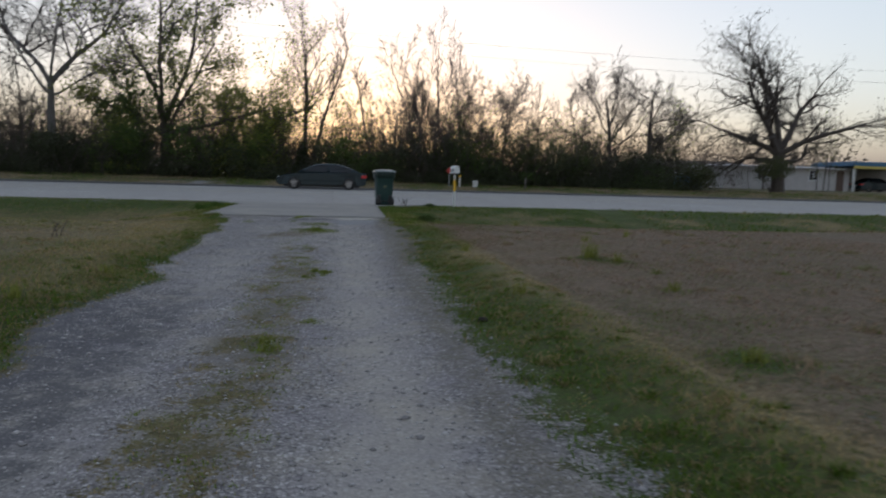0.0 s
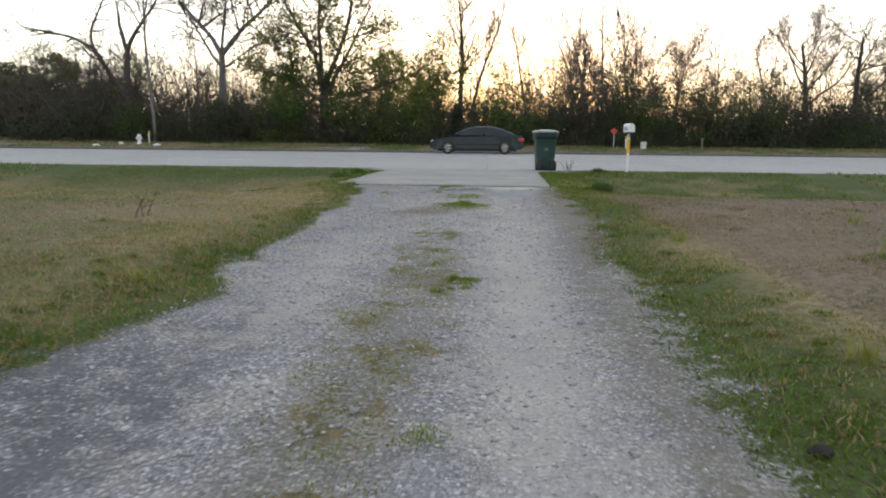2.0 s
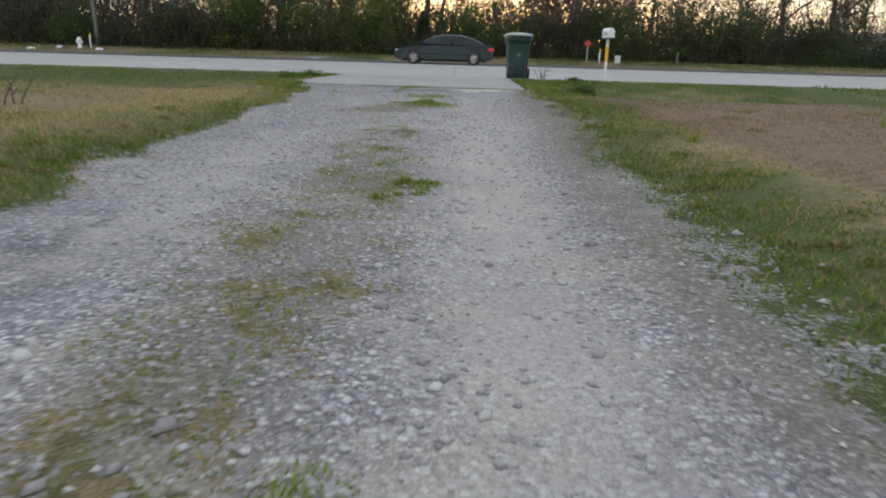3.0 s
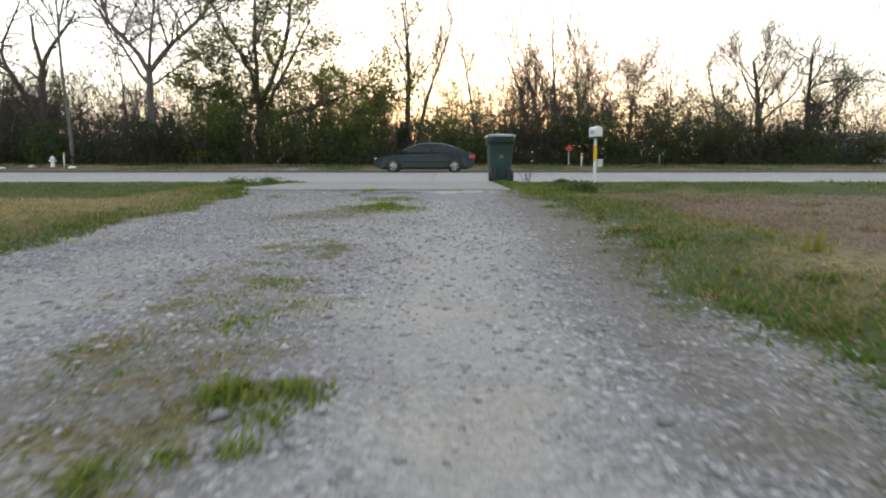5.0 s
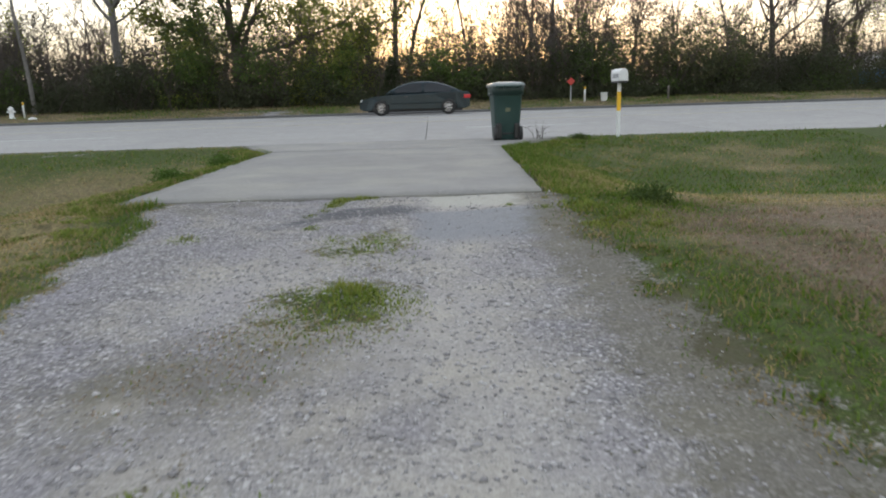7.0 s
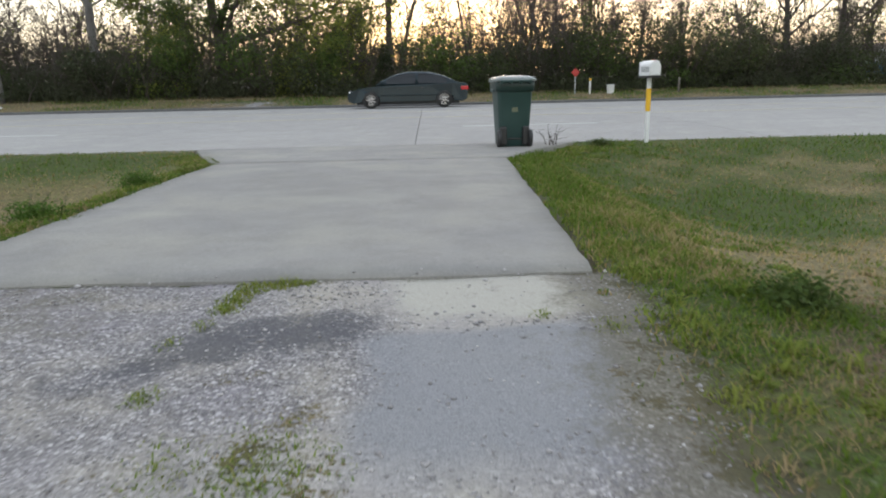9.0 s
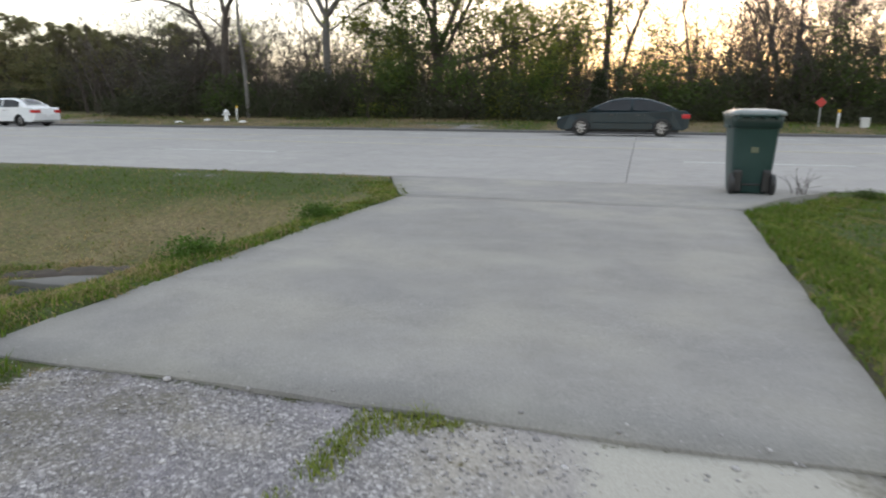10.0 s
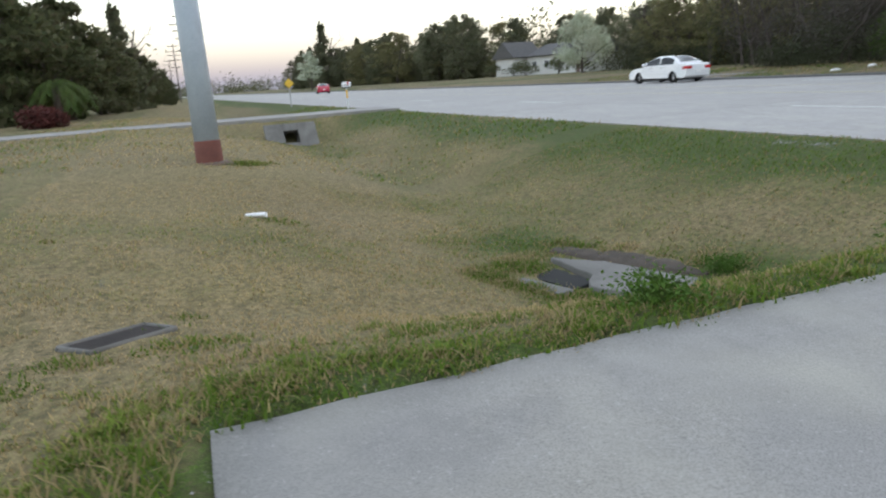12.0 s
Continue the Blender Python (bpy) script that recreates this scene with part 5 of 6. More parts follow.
        for u in (1.78, 2.74):
            part("door_handle", block((u, side * W * 0.96 - 0.02, 0.78), (u + 0.16, side * W * 0.96 + 0.012, 0.815), 0.008), M_BLACK, car)
        part("headlight", block((L - 0.34, side * 0.6 - 0.2, 0.58), (L - 0.06, side * 0.6 + 0.17, 0.7), 0.03), M_LAMP_W, car, "clear headlight")
        part("tail_light", block((-0.012, side * 0.62 - 0.2, 0.68), (0.3, side * 0.63 + 0.185, 0.84), 0.03), M_LAMP_R, car, "red tail light")
    for name2, u0, u1 in (("windscreen", 0.96, front + 0.06), ("rear_window", 0.05, rear - 0.06)):
        bm, rows = bmesh.new(), []
        for k in range(6):
            u = u0 + (u1 - u0) * k / 5
            w = flank(belt + crown(u)) * 0.76
            rows.append([bm.verts.new((b0 + (b1 - b0) * u, w * q, belt + crown(u) * (1 - 0.02 * abs(q)) + 0.012)) for q in (-1, -0.5, 0, 0.5, 1)])
        for p, q in zip(rows, rows[1:]):
            for i in range(4):
                bm.faces.new((p[i], p[i + 1], q[i + 1], q[i]))
        bmesh.ops.solidify(bm, geom=list(bm.faces), thickness=0.01)
        part(name2, soft(bm), M_GLASS, car, "dark sloping glass")
    part("number_plate", block((-0.02, -0.16, 0.5), (0.005, 0.16, 0.62), 0.004), M_WHITE, car)
    part("front_grille", block((L - 0.05, -0.35, 0.5), (L + 0.01, 0.35, 0.6), 0.01), M_BLACK, car)
    part("underbody", block((0.35, -0.74, 0.16), (L - 0.35, 0.74, 0.4), 0.05), M_BLACK, car, "dark shadowed underside")
    for x in (ra, fa):
        for side in (-1, 1):
            wheel(x, side * 0.78, r, car, side)
    return car


def parked(x, y, z, turn, length):
    return pose(x, y, z, 0, 0, turn) @ pose(-length / 2, 0, 0)


sedan("sedan", "white four-door sedan in the far lane", parked(-31.4, 38.7, 0.045, 180, 4.75), M_CARWHITE)
sedan("sedan", "dark slate-blue sedan with sloping roof in the far lane", parked(-0.6, 38.4, 0.05, 180, 4.9), M_CARDARK, 4.9, 1.45, 1.0)
sedan("sedan", "small red car far down the road", parked(-100, 33.9, 0.075, 172, 4.5), M_CARRED, 4.5, 1.4, 0.5)
sedan("sedan", "distant white car on the near lanes", parked(-190, 23.0, 0.03, 0, 4.7), M_CARWHITE, 4.7, 1.5, 0.2)


# ---- wheeled refuse bin ----
def refuse_bin(m):
    ob = thing("wheeled_bin", m, "dark green wheeled refuse bin, lid painted pale as if reflecting sky", "bin")
    body = [round_rect(0.235, 0.26, 0.05, 0.0, oy=0.03), round_rect(0.245, 0.275, 0.055, 0.03, oy=0.02), round_rect(0.27, 0.31, 0.06, 0.42), round_rect(0.298, 0.345, 0.065, 0.86), round_rect(0.3, 0.35, 0.065, 0.87)]
    part("body", rings(body), M_BIN, ob)
    rim = [round_rect(0.296, 0.343, 0.065, 0.79), round_rect(0.322, 0.372, 0.07, 0.8), round_rect(0.33, 0.38, 0.07, 0.93), round_rect(0.318, 0.368, 0.065, 0.94)]
    part("rim", rings(rim), M_BINRIM, ob, "dark raised moulded rim")
    lid = [round_rect(0.34, 0.395, 0.075, 0.935), round_rect(0.352, 0.408, 0.08, 0.945), round_rect(0.352, 0.408, 0.08, 0.968), round_rect(0.325, 0.375, 0.08, 0.992), round_rect(0.26, 0.3, 0.09, 1.01), round_rect(0.12, 0.14, 0.07, 1.022)]
    top = part("lid", rings(lid), M_LID, ob, "low domed lid with sky reflection put into its pale colour")
    ribs = bmesh.new()
    for x in (-0.14, 0.0, 0.14):
        pipe([(x, -0.28, 1.0), (x, -0.1, 1.018), (x, 0.12, 1.018), (x, 0.28, 1.0)], 0.008, 6, ribs)
    part("ribs", ribs, M_LID, top)
    hinge = bmesh.new()
    pipe([(-0.26, -0.43, 0.94), (0.26, -0.43, 0.94)], 0.016, 8, hinge)
    for x in (-0.24, -0.08, 0.08, 0.24):
        block((x - 0.02, -0.44, 0.9), (x + 0.02, -0.36, 0.96), 0.008, hinge)
    part("handle", hinge, M_BIN, ob, "lifting bar across the back")
    axle = bmesh.new()
    pipe([(-0.28, -0.27, 0.115), (0.28, -0.27, 0.115)], 0.014, 8, axle)
    part("axle", axle, M_BLACK, ob)
    for side in (-1, 1):
        hub = pose(side * 0.262, -0.3, 0.125, 0, 90, 0)
        w = rings([[hub @ Vector((math.cos(a) * q, math.sin(a) * q, z)) for a in [2 * math.pi * k / 20 for k in range(20)]] for q, z in ((0.03, -0.035), (0.1, -0.035), (0.125, -0.025), (0.125, 0.025), (0.1, 0.035), (0.03, 0.035))])
        part("wheel", w, M_BLACK, ob, "black moulded wheel")
        part("wheel_well", block((side * 0.19 - 0.06, -0.335, 0.02), (side * 0.19 + 0.06, -0.2, 0.3), 0.03), M_BLACK, ob)
        part("side_grip", block((side * 0.325 - 0.02, -0.2, 0.79), (side * 0.325 + 0.02, 0.2, 0.83), 0.012), M_BIN, ob)
    part("stop_bar", block((-0.2, -0.275, 0.36), (0.2, -0.262, 0.4), 0.005), M_BIN, ob)
    part("emblem", block((-0.05, -0.325, 0.5), (0.05, -0.305, 0.57), 0.006), surface("faded_emblem", (0.1, 0.11, 0.07), (0.16, 0.17, 0.11), 30), ob, "faded pale emblem")
    return ob


refuse_bin(pose(1.52, 20.25, 0.026, 0, 0, 3) @ Matrix.Diagonal((0.9, 0.9, 1.03, 1)))


# ---- letterboxes, markers, hydrant ----
def letterbox(name, label, x, y, tall, band, turn):
    z0 = max(0.0, height(x, y))
    ob = thing(name, pose(x, y, z0 - 0.02, 0, 0, turn), label, "mailbox")
    part("post", block((-0.028, -0.028, -0.2), (0.028, 0.028, tall - 0.26), 0.006), M_WHITE, ob, "square white post")
    if band:
        part("band", block((-0.031, -0.031, 0.5), (0.031, 0.031, 0.86), 0.005), M_ORANGE, ob, "orange-yellow band")
    part("bracket", block((-0.09, -0.2, tall - 0.28), (0.09, 0.2, tall - 0.245), 0.008), M_BLACK, ob, "black mounting plate")
    arch = [(-0.1, 0.0), (0.1, 0.0), (0.1, 0.12)] + [(0.1 * math.cos(radians(a)), 0.13 + 0.1 * math.sin(radians(a))) for a in range(20, 161, 20)] + [(-0.1, 0.12)]
    bm = prism(arch, -0.24, 0.24)
    bmesh.ops.bevel(bm, geom=[e for e in bm.edges if abs(e.verts[0].co.y - e.verts[1].co.y) < 1e-6], offset=0.012, segments=2, affect="EDGES")
    bmesh.ops.scale(bm, verts=bm.verts, vec=(0.88, 0.84, 1))
    bmesh.ops.translate(bm, verts=bm.verts, vec=(0, 0, tall - 0.243))
    shell = part("shell", bm, M_WHITE, ob, "rounded white sheet-metal box")
    part("door", block((-0.082, 0.2, tall - 0.235), (0.082, 0.212, tall - 0.03), 0.005), M_WHITE, shell)
    part("flag", block((0.089, 0.02, tall - 0.17), (0.097, 0.1, tall + 0.0), 0.003), M_RED, shell, "small red signal flag")
    for side in (-1, 1):
        for k in range(4):
            part("number_bar", block((side * 0.089 - 0.002, -0.15 + k * 0.07, tall - 0.19), (side * 0.089 + 0.002, -0.105 + k * 0.07, tall - 0.11), 0.001, segments=1), M_GREYINK, shell)
    return ob


letterbox("mailbox", "white rounded mailbox on a white post with orange band", 3.75, 20.62, 1.3, True, 8)
letterbox("mailbox", "white mailbox on a post by the neighbour's drive", -31.9, 20.6, 1.25, True, 5)


def ground_at(x, y):
    return pose(x, y, height(x, y))


marker = thing("marker_sign", ground_at(7.75, 44.9), "small red diamond reflector on a thin steel post", "sign")
part("post", block((-0.025, -0.02, -0.2), (0.025, 0.02, 1.1), 0.004), M_GALV, marker)
part("reflector", block((-0.16, -0.012, -0.16), (0.16, 0.0, 0.16), 0.01, None, pose(0, -0.02, 1.05, 0, 45, 0)), M_RED, marker, "red diamond plate")
yellow = thing("warning_sign", ground_at(-45.5, 20.2), "small yellow diamond sign on a grey post", "sign")
part("post", block((-0.03, -0.03, -0.2), (0.03, 0.03, 1.7), 0.004), M_GALV, yellow)
part("plate", block((-0.012, -0.22, -0.22), (0.0, 0.22, 0.22), 0.01, None, pose(0.05, 0, 1.5, 45, 0, 0)), M_YELLOW, yellow, "yellow diamond plate")


def stake(x, y, tall, w, label, cap=None, stuff=None):
    ob = thing("marker_post", ground_at(x, y), label, "post", "marker posts on the far verge")
    part("post", pipe([(0, 0, -0.2), (0, 0, tall * 0.7), (0.01, 0, tall)], [w, w, w * 0.9], 8), stuff or M_WHITE, ob)
    if cap:
        part("cap", pipe([(0.01, 0, tall - 0.12), (0.01, 0, tall + 0.02)], w * 1.15, 8), cap, ob, "coloured cap")


stake(8.4, 44.4, 0.75, 0.05, "thin white plastic marker post with orange tip", M_ORANGE)
stake(13.0, 44.6, 0.7, 0.06, "weathered brown wooden stub at the verge", None, M_WOODPOLE)
stake(-21.7, 44.4, 0.8, 0.05, "thin yellow-topped post beside the hydrant", M_YELLOW)
pedestal = thing("utility_pedestal", ground_at(9.5, 44.6), "small pale green-grey utility pedestal on the verge", "utility box")
part("cabinet", block((-0.16, -0.13, -0.05), (0.16, 0.13, 0.38), 0.03), M_SIDING, pedestal)
part("hood", block((-0.18, -0.15, 0.34), (0.18, 0.15, 0.43), 0.035), M_SIDING, pedestal)
hydrant = thing("fire_hydrant", ground_at(-22.25, 44.2), "white fire hydrant on the far verge", "hydrant")
part("barrel", rings([[(math.cos(6.2832 * k / 12) * r, math.sin(6.2832 * k / 12) * r, z) for k in range(12)] for r, z in ((0.16, -0.05), (0.16, 0.05), (0.11, 0.07), (0.11, 0.42), (0.14, 0.45), (0.14, 0.5), (0.1, 0.58), (0.04, 0.63))]), M_WHITE, hydrant)
for side in (-1, 1):
    part("outlet", pipe([(side * 0.08, 0, 0.36), (side * 0.2, 0, 0.36)], [0.06, 0.065], 10), M_WHITE, hydrant)


# ---- poles and wires ----
pole = thing("utility_pole", pose(-13.0, 13.35, height(-13.0, 13.35) - 0.02), "thick grey utility pole with rust-red painted foot, leaning", "pole")
LEAN = Vector((-0.055, 0.0, 1)).normalized()
part("shaft", pipe([LEAN * h for h in (0.4, 2.5, 5, 8, 11.5)], [0.215, 0.2, 0.185, 0.165, 0.14], 20), M_POLE, pole)
part("foot", pipe([LEAN * h for h in (-0.4, 0.0, 0.39, 0.415)], [0.245, 0.235, 0.228, 0.219], 20), M_RUST, pole, "rust-red painted foot")
part("collar_soil", pipe([(0, 0, -0.1), (0, 0, 0.03), (0, 0, 0.05)], [0.5, 0.36, 0.26], 16), surface("bare_soil", (0.08, 0.055, 0.04), (0.16, 0.11, 0.08), 8), pole, "trodden earth round the foot")
tower = thing("transmission_pole", ground_at(-115.0, 16.5), "tall wooden power pole with many crossarms", "pole", "power poles")
part("shaft", pipe([(0, 0, -0.3), (0, 0, 7), (0, 0, 14.2)], [0.2, 0.17, 0.13], 10), M_WOODPOLE, tower)
for z, w in ((13.6, 1.3), (12.4, 1.9), (11.5, 1.5), (10.3, 1.2), (8.6, 1.1)):
    arm = part("crossarm", block((-0.06, -w, z - 0.07), (0.06, w, z + 0.07), 0.01), M_WOODPOLE, tower)
    for y in (-w + 0.1, -w * 0.45, w * 0.45, w - 0.1):
        part("insulator", pipe([(0, y, z + 0.07), (0, y, z + 0.16), (0, y, z + 0.24)], [0.03, 0.05, 0.03], 6), M_GALV, arm)
for dx in (-70.0, -150.0):
    copy_thing(tower, ground_at(-115.0 + dx, 16.5 + dx * 0.01))


def wire(a, b, sag, label):
    bm = pipe([Vector(a).lerp(Vector(b), f) - Vector((0, 0, sag * 4 * f * (1 - f))) for f in [i / 18 for i in range(19)]], 0.008, 4)
    return tagged(part("power_line", bm, M_BLACK), label, "cable", "power lines")


wire((-22.0, 47.6, 11.6), (78, 44, 10.8), 1.4, "thin black power line strung along the far verge")
wire((-22.0, 47.8, 10.8), (78, 44.3, 10.0), 1.4, "thin black power line strung along the far verge")
end_pole = thing("utility_pole", ground_at(78, 44.2), "plain wooden power pole across the road", "pole", "power poles")
part("shaft", pipe([(0, 0, -0.3), (0, 0, 5), (0, 0, 11.1)], [0.17, 0.14, 0.11], 10), M_WOODPOLE, end_pole)


# ---- houses ----
def house(name, label, m, w, d, wall, ridge, wall_mat, roof_mat, windows=3, hip=0.0):
    ob = thing(name, m, label, "house")
    part("wall", block((0, 0, -0.3), (w, d, wall), 0.01), wall_mat, ob)
    bm = bmesh.new()
    e, t = 0.45, 0.12
    a = [bm.verts.new(p) for p in ((-e, -e, wall), (w + e, -e, wall), (w + e, d + e, wall), (-e, d + e, wall))]
    c = [bm.verts.new(p) for p in ((-e, -e, wall + t), (w + e, -e, wall + t), (w + e, d + e, wall + t), (-e, d + e, wall + t))]
    r = [bm.verts.new((-e + hip, d / 2, ridge)), bm.verts.new((w + e - hip, d / 2, ridge))]
    bm.faces.new(a[::-1])
    for i in range(4):
        bm.faces.new((a[i], a[(i + 1) % 4], c[(i + 1) % 4], c[i]))
    bm.faces.new((c[0], c[1], r[1], r[0]))
    bm.faces.new((c[2], c[3], r[0], r[1]))
    bm.faces.new((c[1], c[2], r[1]))
    bm.faces.new((c[3], c[0], r[0]))
    part("roof", bm, roof_mat, ob)
    for k in range(windows):
        x = w * (k + 0.7) / (windows + 0.4)
        win = part("window", block((x - 0.5, -0.05, 0.95), (x + 0.5, 0.02, 2.1), 0.01), M_WHITE, ob, "white window frame")
        for sx in (-1, 1):
            part("pane", block((x + sx * 0.24 - 0.2, -0.06, 1.05), (x + sx * 0.24 + 0.2, -0.03, 2.0), 0.004), M_GLASS, win)
    door = part("door", block((w * 0.93 - 0.45, -0.05, 0.0), (w * 0.93 + 0.35, 0.02, 2.05), 0.01), M_ROOF, ob)
    part("handle", pipe([(w * 0.93 + 0.25, -0.09, 1.0), (w * 0.93 + 0.25, -0.03, 1.0)], 0.03, 6), M_GALV, door)
    return ob


house("house", "pale sided house with a dark roof among trees", pose(-97, 66, height(-97, 66), 0, 0, 8), 13, 9, 2.7, 4.6, M_SIDING, M_DARKROOF, 4)
house("house", "small pale gabled wing with a steep dark roof", pose(-96.5, 63.5, height(-96, 63.5), 0, 0, 98), 5, 5, 2.7, 5.2, M_SIDING, M_DARKROOF, 1)
house("house", "low brown-roofed house beyond the thicket", pose(36.5, 76, height(36, 76), 0, 0, -6), 15, 8, 2.3, 3.3, M_TANWALL, M_ROOF, 3, 2.0)
house("shed", "long low pale grey building beside the oak", pose(38.6, 62, height(40, 62), 0, 0, -3), 13.5, 7, 2.15, 2.5, M_PALEWALL, M_PALEWALL, 2, 1.0)
stall = thing("carport", pose(51.2, 60, height(51, 60), 0, 0, -3), "blue-roofed carport with a yellow fascia", "carport")
part("roof", block((0, -0.3, 2.55), (9, 6.3, 3.0), 0.05), M_BLUE, stall)
part("fascia", block((-0.05, -0.36, 2.3), (9.05, -0.3, 2.56), 0.01), M_TRIM, stall, "yellow fascia board")
part("back_wall", block((0, 6.0, -0.2), (9, 6.2, 2.56), 0.01), M_TANWALL, stall)
for x in (0.2, 4.5, 8.8):
    part("post", block((x - 0.1, -0.2, -0.3), (x + 0.1, 0.0, 2.32), 0.01), M_SIDING, stall)
sedan("parked_car", "dark car parked under the blue carport", parked(55.4, 61.6, height(55, 61.6), 0, 4.6), M_CARDARK, 4.6, 1.45, 0.0)
for k, x in enumerate((33.0, 34.4)):
    tank = thing("storage_bin", ground_at(x, 60.2), "blue plastic storage bin with white lid", "bin", "blue storage bins")
    part("body", rings([round_rect(0.5, 0.45, 0.08, 0), round_rect(0.56, 0.5, 0.09, 1.15)]), M_BLUE, tank)
    part("lid", rings([round_rect(0.58, 0.52, 0.09, 1.15), round_rect(0.58, 0.52, 0.09, 1.22), round_rect(0.4, 0.36, 0.09, 1.32)]), M_WHITE, tank, "white lid")


def lie(x, y, turn, up=0.0):
    """A pose on the slope of the ground, raised by up."""
    n = Vector((height(x - 0.3, y) - height(x + 0.3, y), height(x, y - 0.3) - height(x, y + 0.3), 0.6)).normalized()
    return Matrix.Translation((x, y, height(x, y) + up)) @ Vector((0, 0, 1)).rotation_difference(n).to_matrix().to_4x4() @ pose(0, 0, 0, 0, 0, turn)


# ---- ditch works ----
def lump(points_r, z, seed, squash=0.5):
    """A worn stone from a shrunken, dented ball."""
    rng = random.Random(seed)
    bm = bmesh.new()
    bmesh.ops.create_icosphere(bm, subdivisions=3, radius=1)
    for v in bm.verts:
        n1 = noise.noise(v.co * 1.3 + Vector((seed, 0, 0))) * 0.3 + noise.noise(v.co * 4 + Vector((0, seed, 0))) * 0.07
        v.co = Vector((v.co.x * points_r[0], v.co.y * points_r[1], v.co.z * points_r[2])) * (1 + n1)
    return soft(bm)


head = thing("culvert_headwall", pose(-23.3, 16.45, -0.42, 0, 0, 90), "sloping concrete culvert headwall with dark pipe mouth", "culvert")
tilt = pose(0, 0, 0, -38, 0, 0)
frame_bm = bmesh.new()
for lo, hi in (((-0.85, -0.1, -0.55), (-0.24, 0.06, 0.42)), ((0.24, -0.1, -0.55), (0.85, 0.06, 0.42)), ((-0.24, -0.1, 0.12), (0.24, 0.06, 0.42)), ((-0.24, -0.1, -0.55), (0.24, 0.06, -0.36))):
    block(lo, hi, 0.015, frame_bm, tilt)
part("apron_slab", frame_bm, M_OLDCON, head, "weathered sloping concrete")
part("pipe", rings([[(math.cos(6.2832 * k / 16) * r, y, math.sin(6.2832 * k / 16) * r - 0.12) for k in range(16)] for r, y in ((0.3, -0.06), (0.3, 1.6), (0.25, 1.6), (0.25, -0.06))], cap=False), M_OLDCON, head)
# black block closes the pipe and stands for the shade within
part("pipe_end", block((-0.3, 1.4, -0.42), (0.3, 1.5, 0.2)), M_DARK, head, "near-black block standing in for the pipe's shaded inside")

drain = thing("drain_box", pose(0, 0, 0), "broken concrete drain box sunk in the ditch with dark soil", "drain")


def poured(outline, z0, z1, rough=0.012, seed=1):
    """A worn slab with the given corners, run from z0 to z1."""
    rng = random.Random(seed)
    ring = []
    for (ax, ay), (bx, by) in zip(outline, outline[1:] + outline[:1]):
        n = max(2, int(math.hypot(bx - ax, by - ay) / 0.09))
        ring += [(ax + (bx - ax) * k / n + rng.uniform(-rough, rough), ay + (by - ay) * k / n + rng.uniform(-rough, rough)) for k in range(n)]
    cx, cy = sum(p[0] for p in ring) / len(ring), sum(p[1] for p in ring) / len(ring)
    inner = [(cx + (x - cx) * 0.97, cy + (y - cy) * 0.97) for x, y in ring]
    return rings([[(x, y, z0) for x, y in ring], [(x, y, z1 - 0.012) for x, y in ring], [(x, y, z1) for x, y in inner]])


part("cover_slab", poured([(-6.2, 16.2), (-5.45, 16.2), (-5.15, 15.98), (-4.35, 16.45), (-4.85, 16.9), (-5.76, 16.55)], -1.15, -0.752, seed=2), M_OLDCON, drain)
part("side_slab", poured([(-5.85, 15.36), (-5.05, 15.62), (-5.12, 15.8), (-5.9, 15.5)], -1.15, -0.73, seed=3), M_OLDCON, drain)
# the opening is a solid slab, its shade given by near-black colour
part("opening", poured([(-5.75, 15.72), (-5.2, 15.9), (-5.36, 16.14), (-5.9, 16.08)], -1.2, -0.775, 0.02, 4), M_DARK, drain, "near-black slab standing in for the shaded opening")
bank_v, bank_f = [], []
for k in range(49):
    f = k / 48
    cx, cy = -6.5 + 1.85 * f, 16.42 + 0.68 * f
    for q in range(6):
        w = (q / 5 - 0.4) * (0.3 + 0.22 * float(patchy(cx, cy, 0.2, 61))) * math.sin(math.pi * min(1, 0.12 + f)) ** 0.5
        px, py = cx - 0.35 * w, cy + w
        bank_v.append((px, py, height(px, py) + (0.022 if 0 < q < 5 else -0.03) + 0.03 * (float(patchy(px, py, 0.07, 62)) - 0.5)))
        if k and q:
            a = 6 * k + q
            bank_f.append((a - 7, a - 6, a, a - 1))
tagged(sheet("bank", bank_v, bank_f, M_SOIL, drain), "bare dark soil of the cut bank")
meter = thing("meter_box", lie(-3.9, 12.43, 134, -0.03), "concrete meter box with a dark iron lid set in grass", "meter box")
frame_bm = bmesh.new()
for lo, hi in (((-0.26, -0.12, -0.25), (0.26, -0.1, 0.045)), ((-0.26, 0.1, -0.25), (0.26, 0.12, 0.045)), ((-0.26, -0.1, -0.25), (-0.235, 0.1, 0.045)), ((0.235, -0.1, -0.25), (0.26, 0.1, 0.045))):
    block(lo, hi, 0.012, frame_bm)
part("frame", frame_bm, M_OLDCON, meter, "pale concrete frame")
part("lid", block((-0.232, -0.097, -0.1), (0.232, 0.097, 0.036), 0.006), M_GRATE, meter, "dark lid")
paper = thing("litter", pose(-8.1, 13.55, height(-8.1, 13.55) + 0.015, 0, 0, 62) @ Matrix.Diagonal((0.85, 0.8, 0.6, 1)), "crumpled white paper cup on the grass", "litter")
part("cup", rings([[(-0.14 + 0.28 * f, math.cos(6.2832 * k / 12) * r * (1 + 0.15 * math.sin(k * 2.4)), math.sin(6.2832 * k / 12) * r + 0.02) for k in range(12)] for f, r in ((0, 0.035), (0.3, 0.042), (0.7, 0.046), (1.0, 0.05))]), M_PAPER, paper)
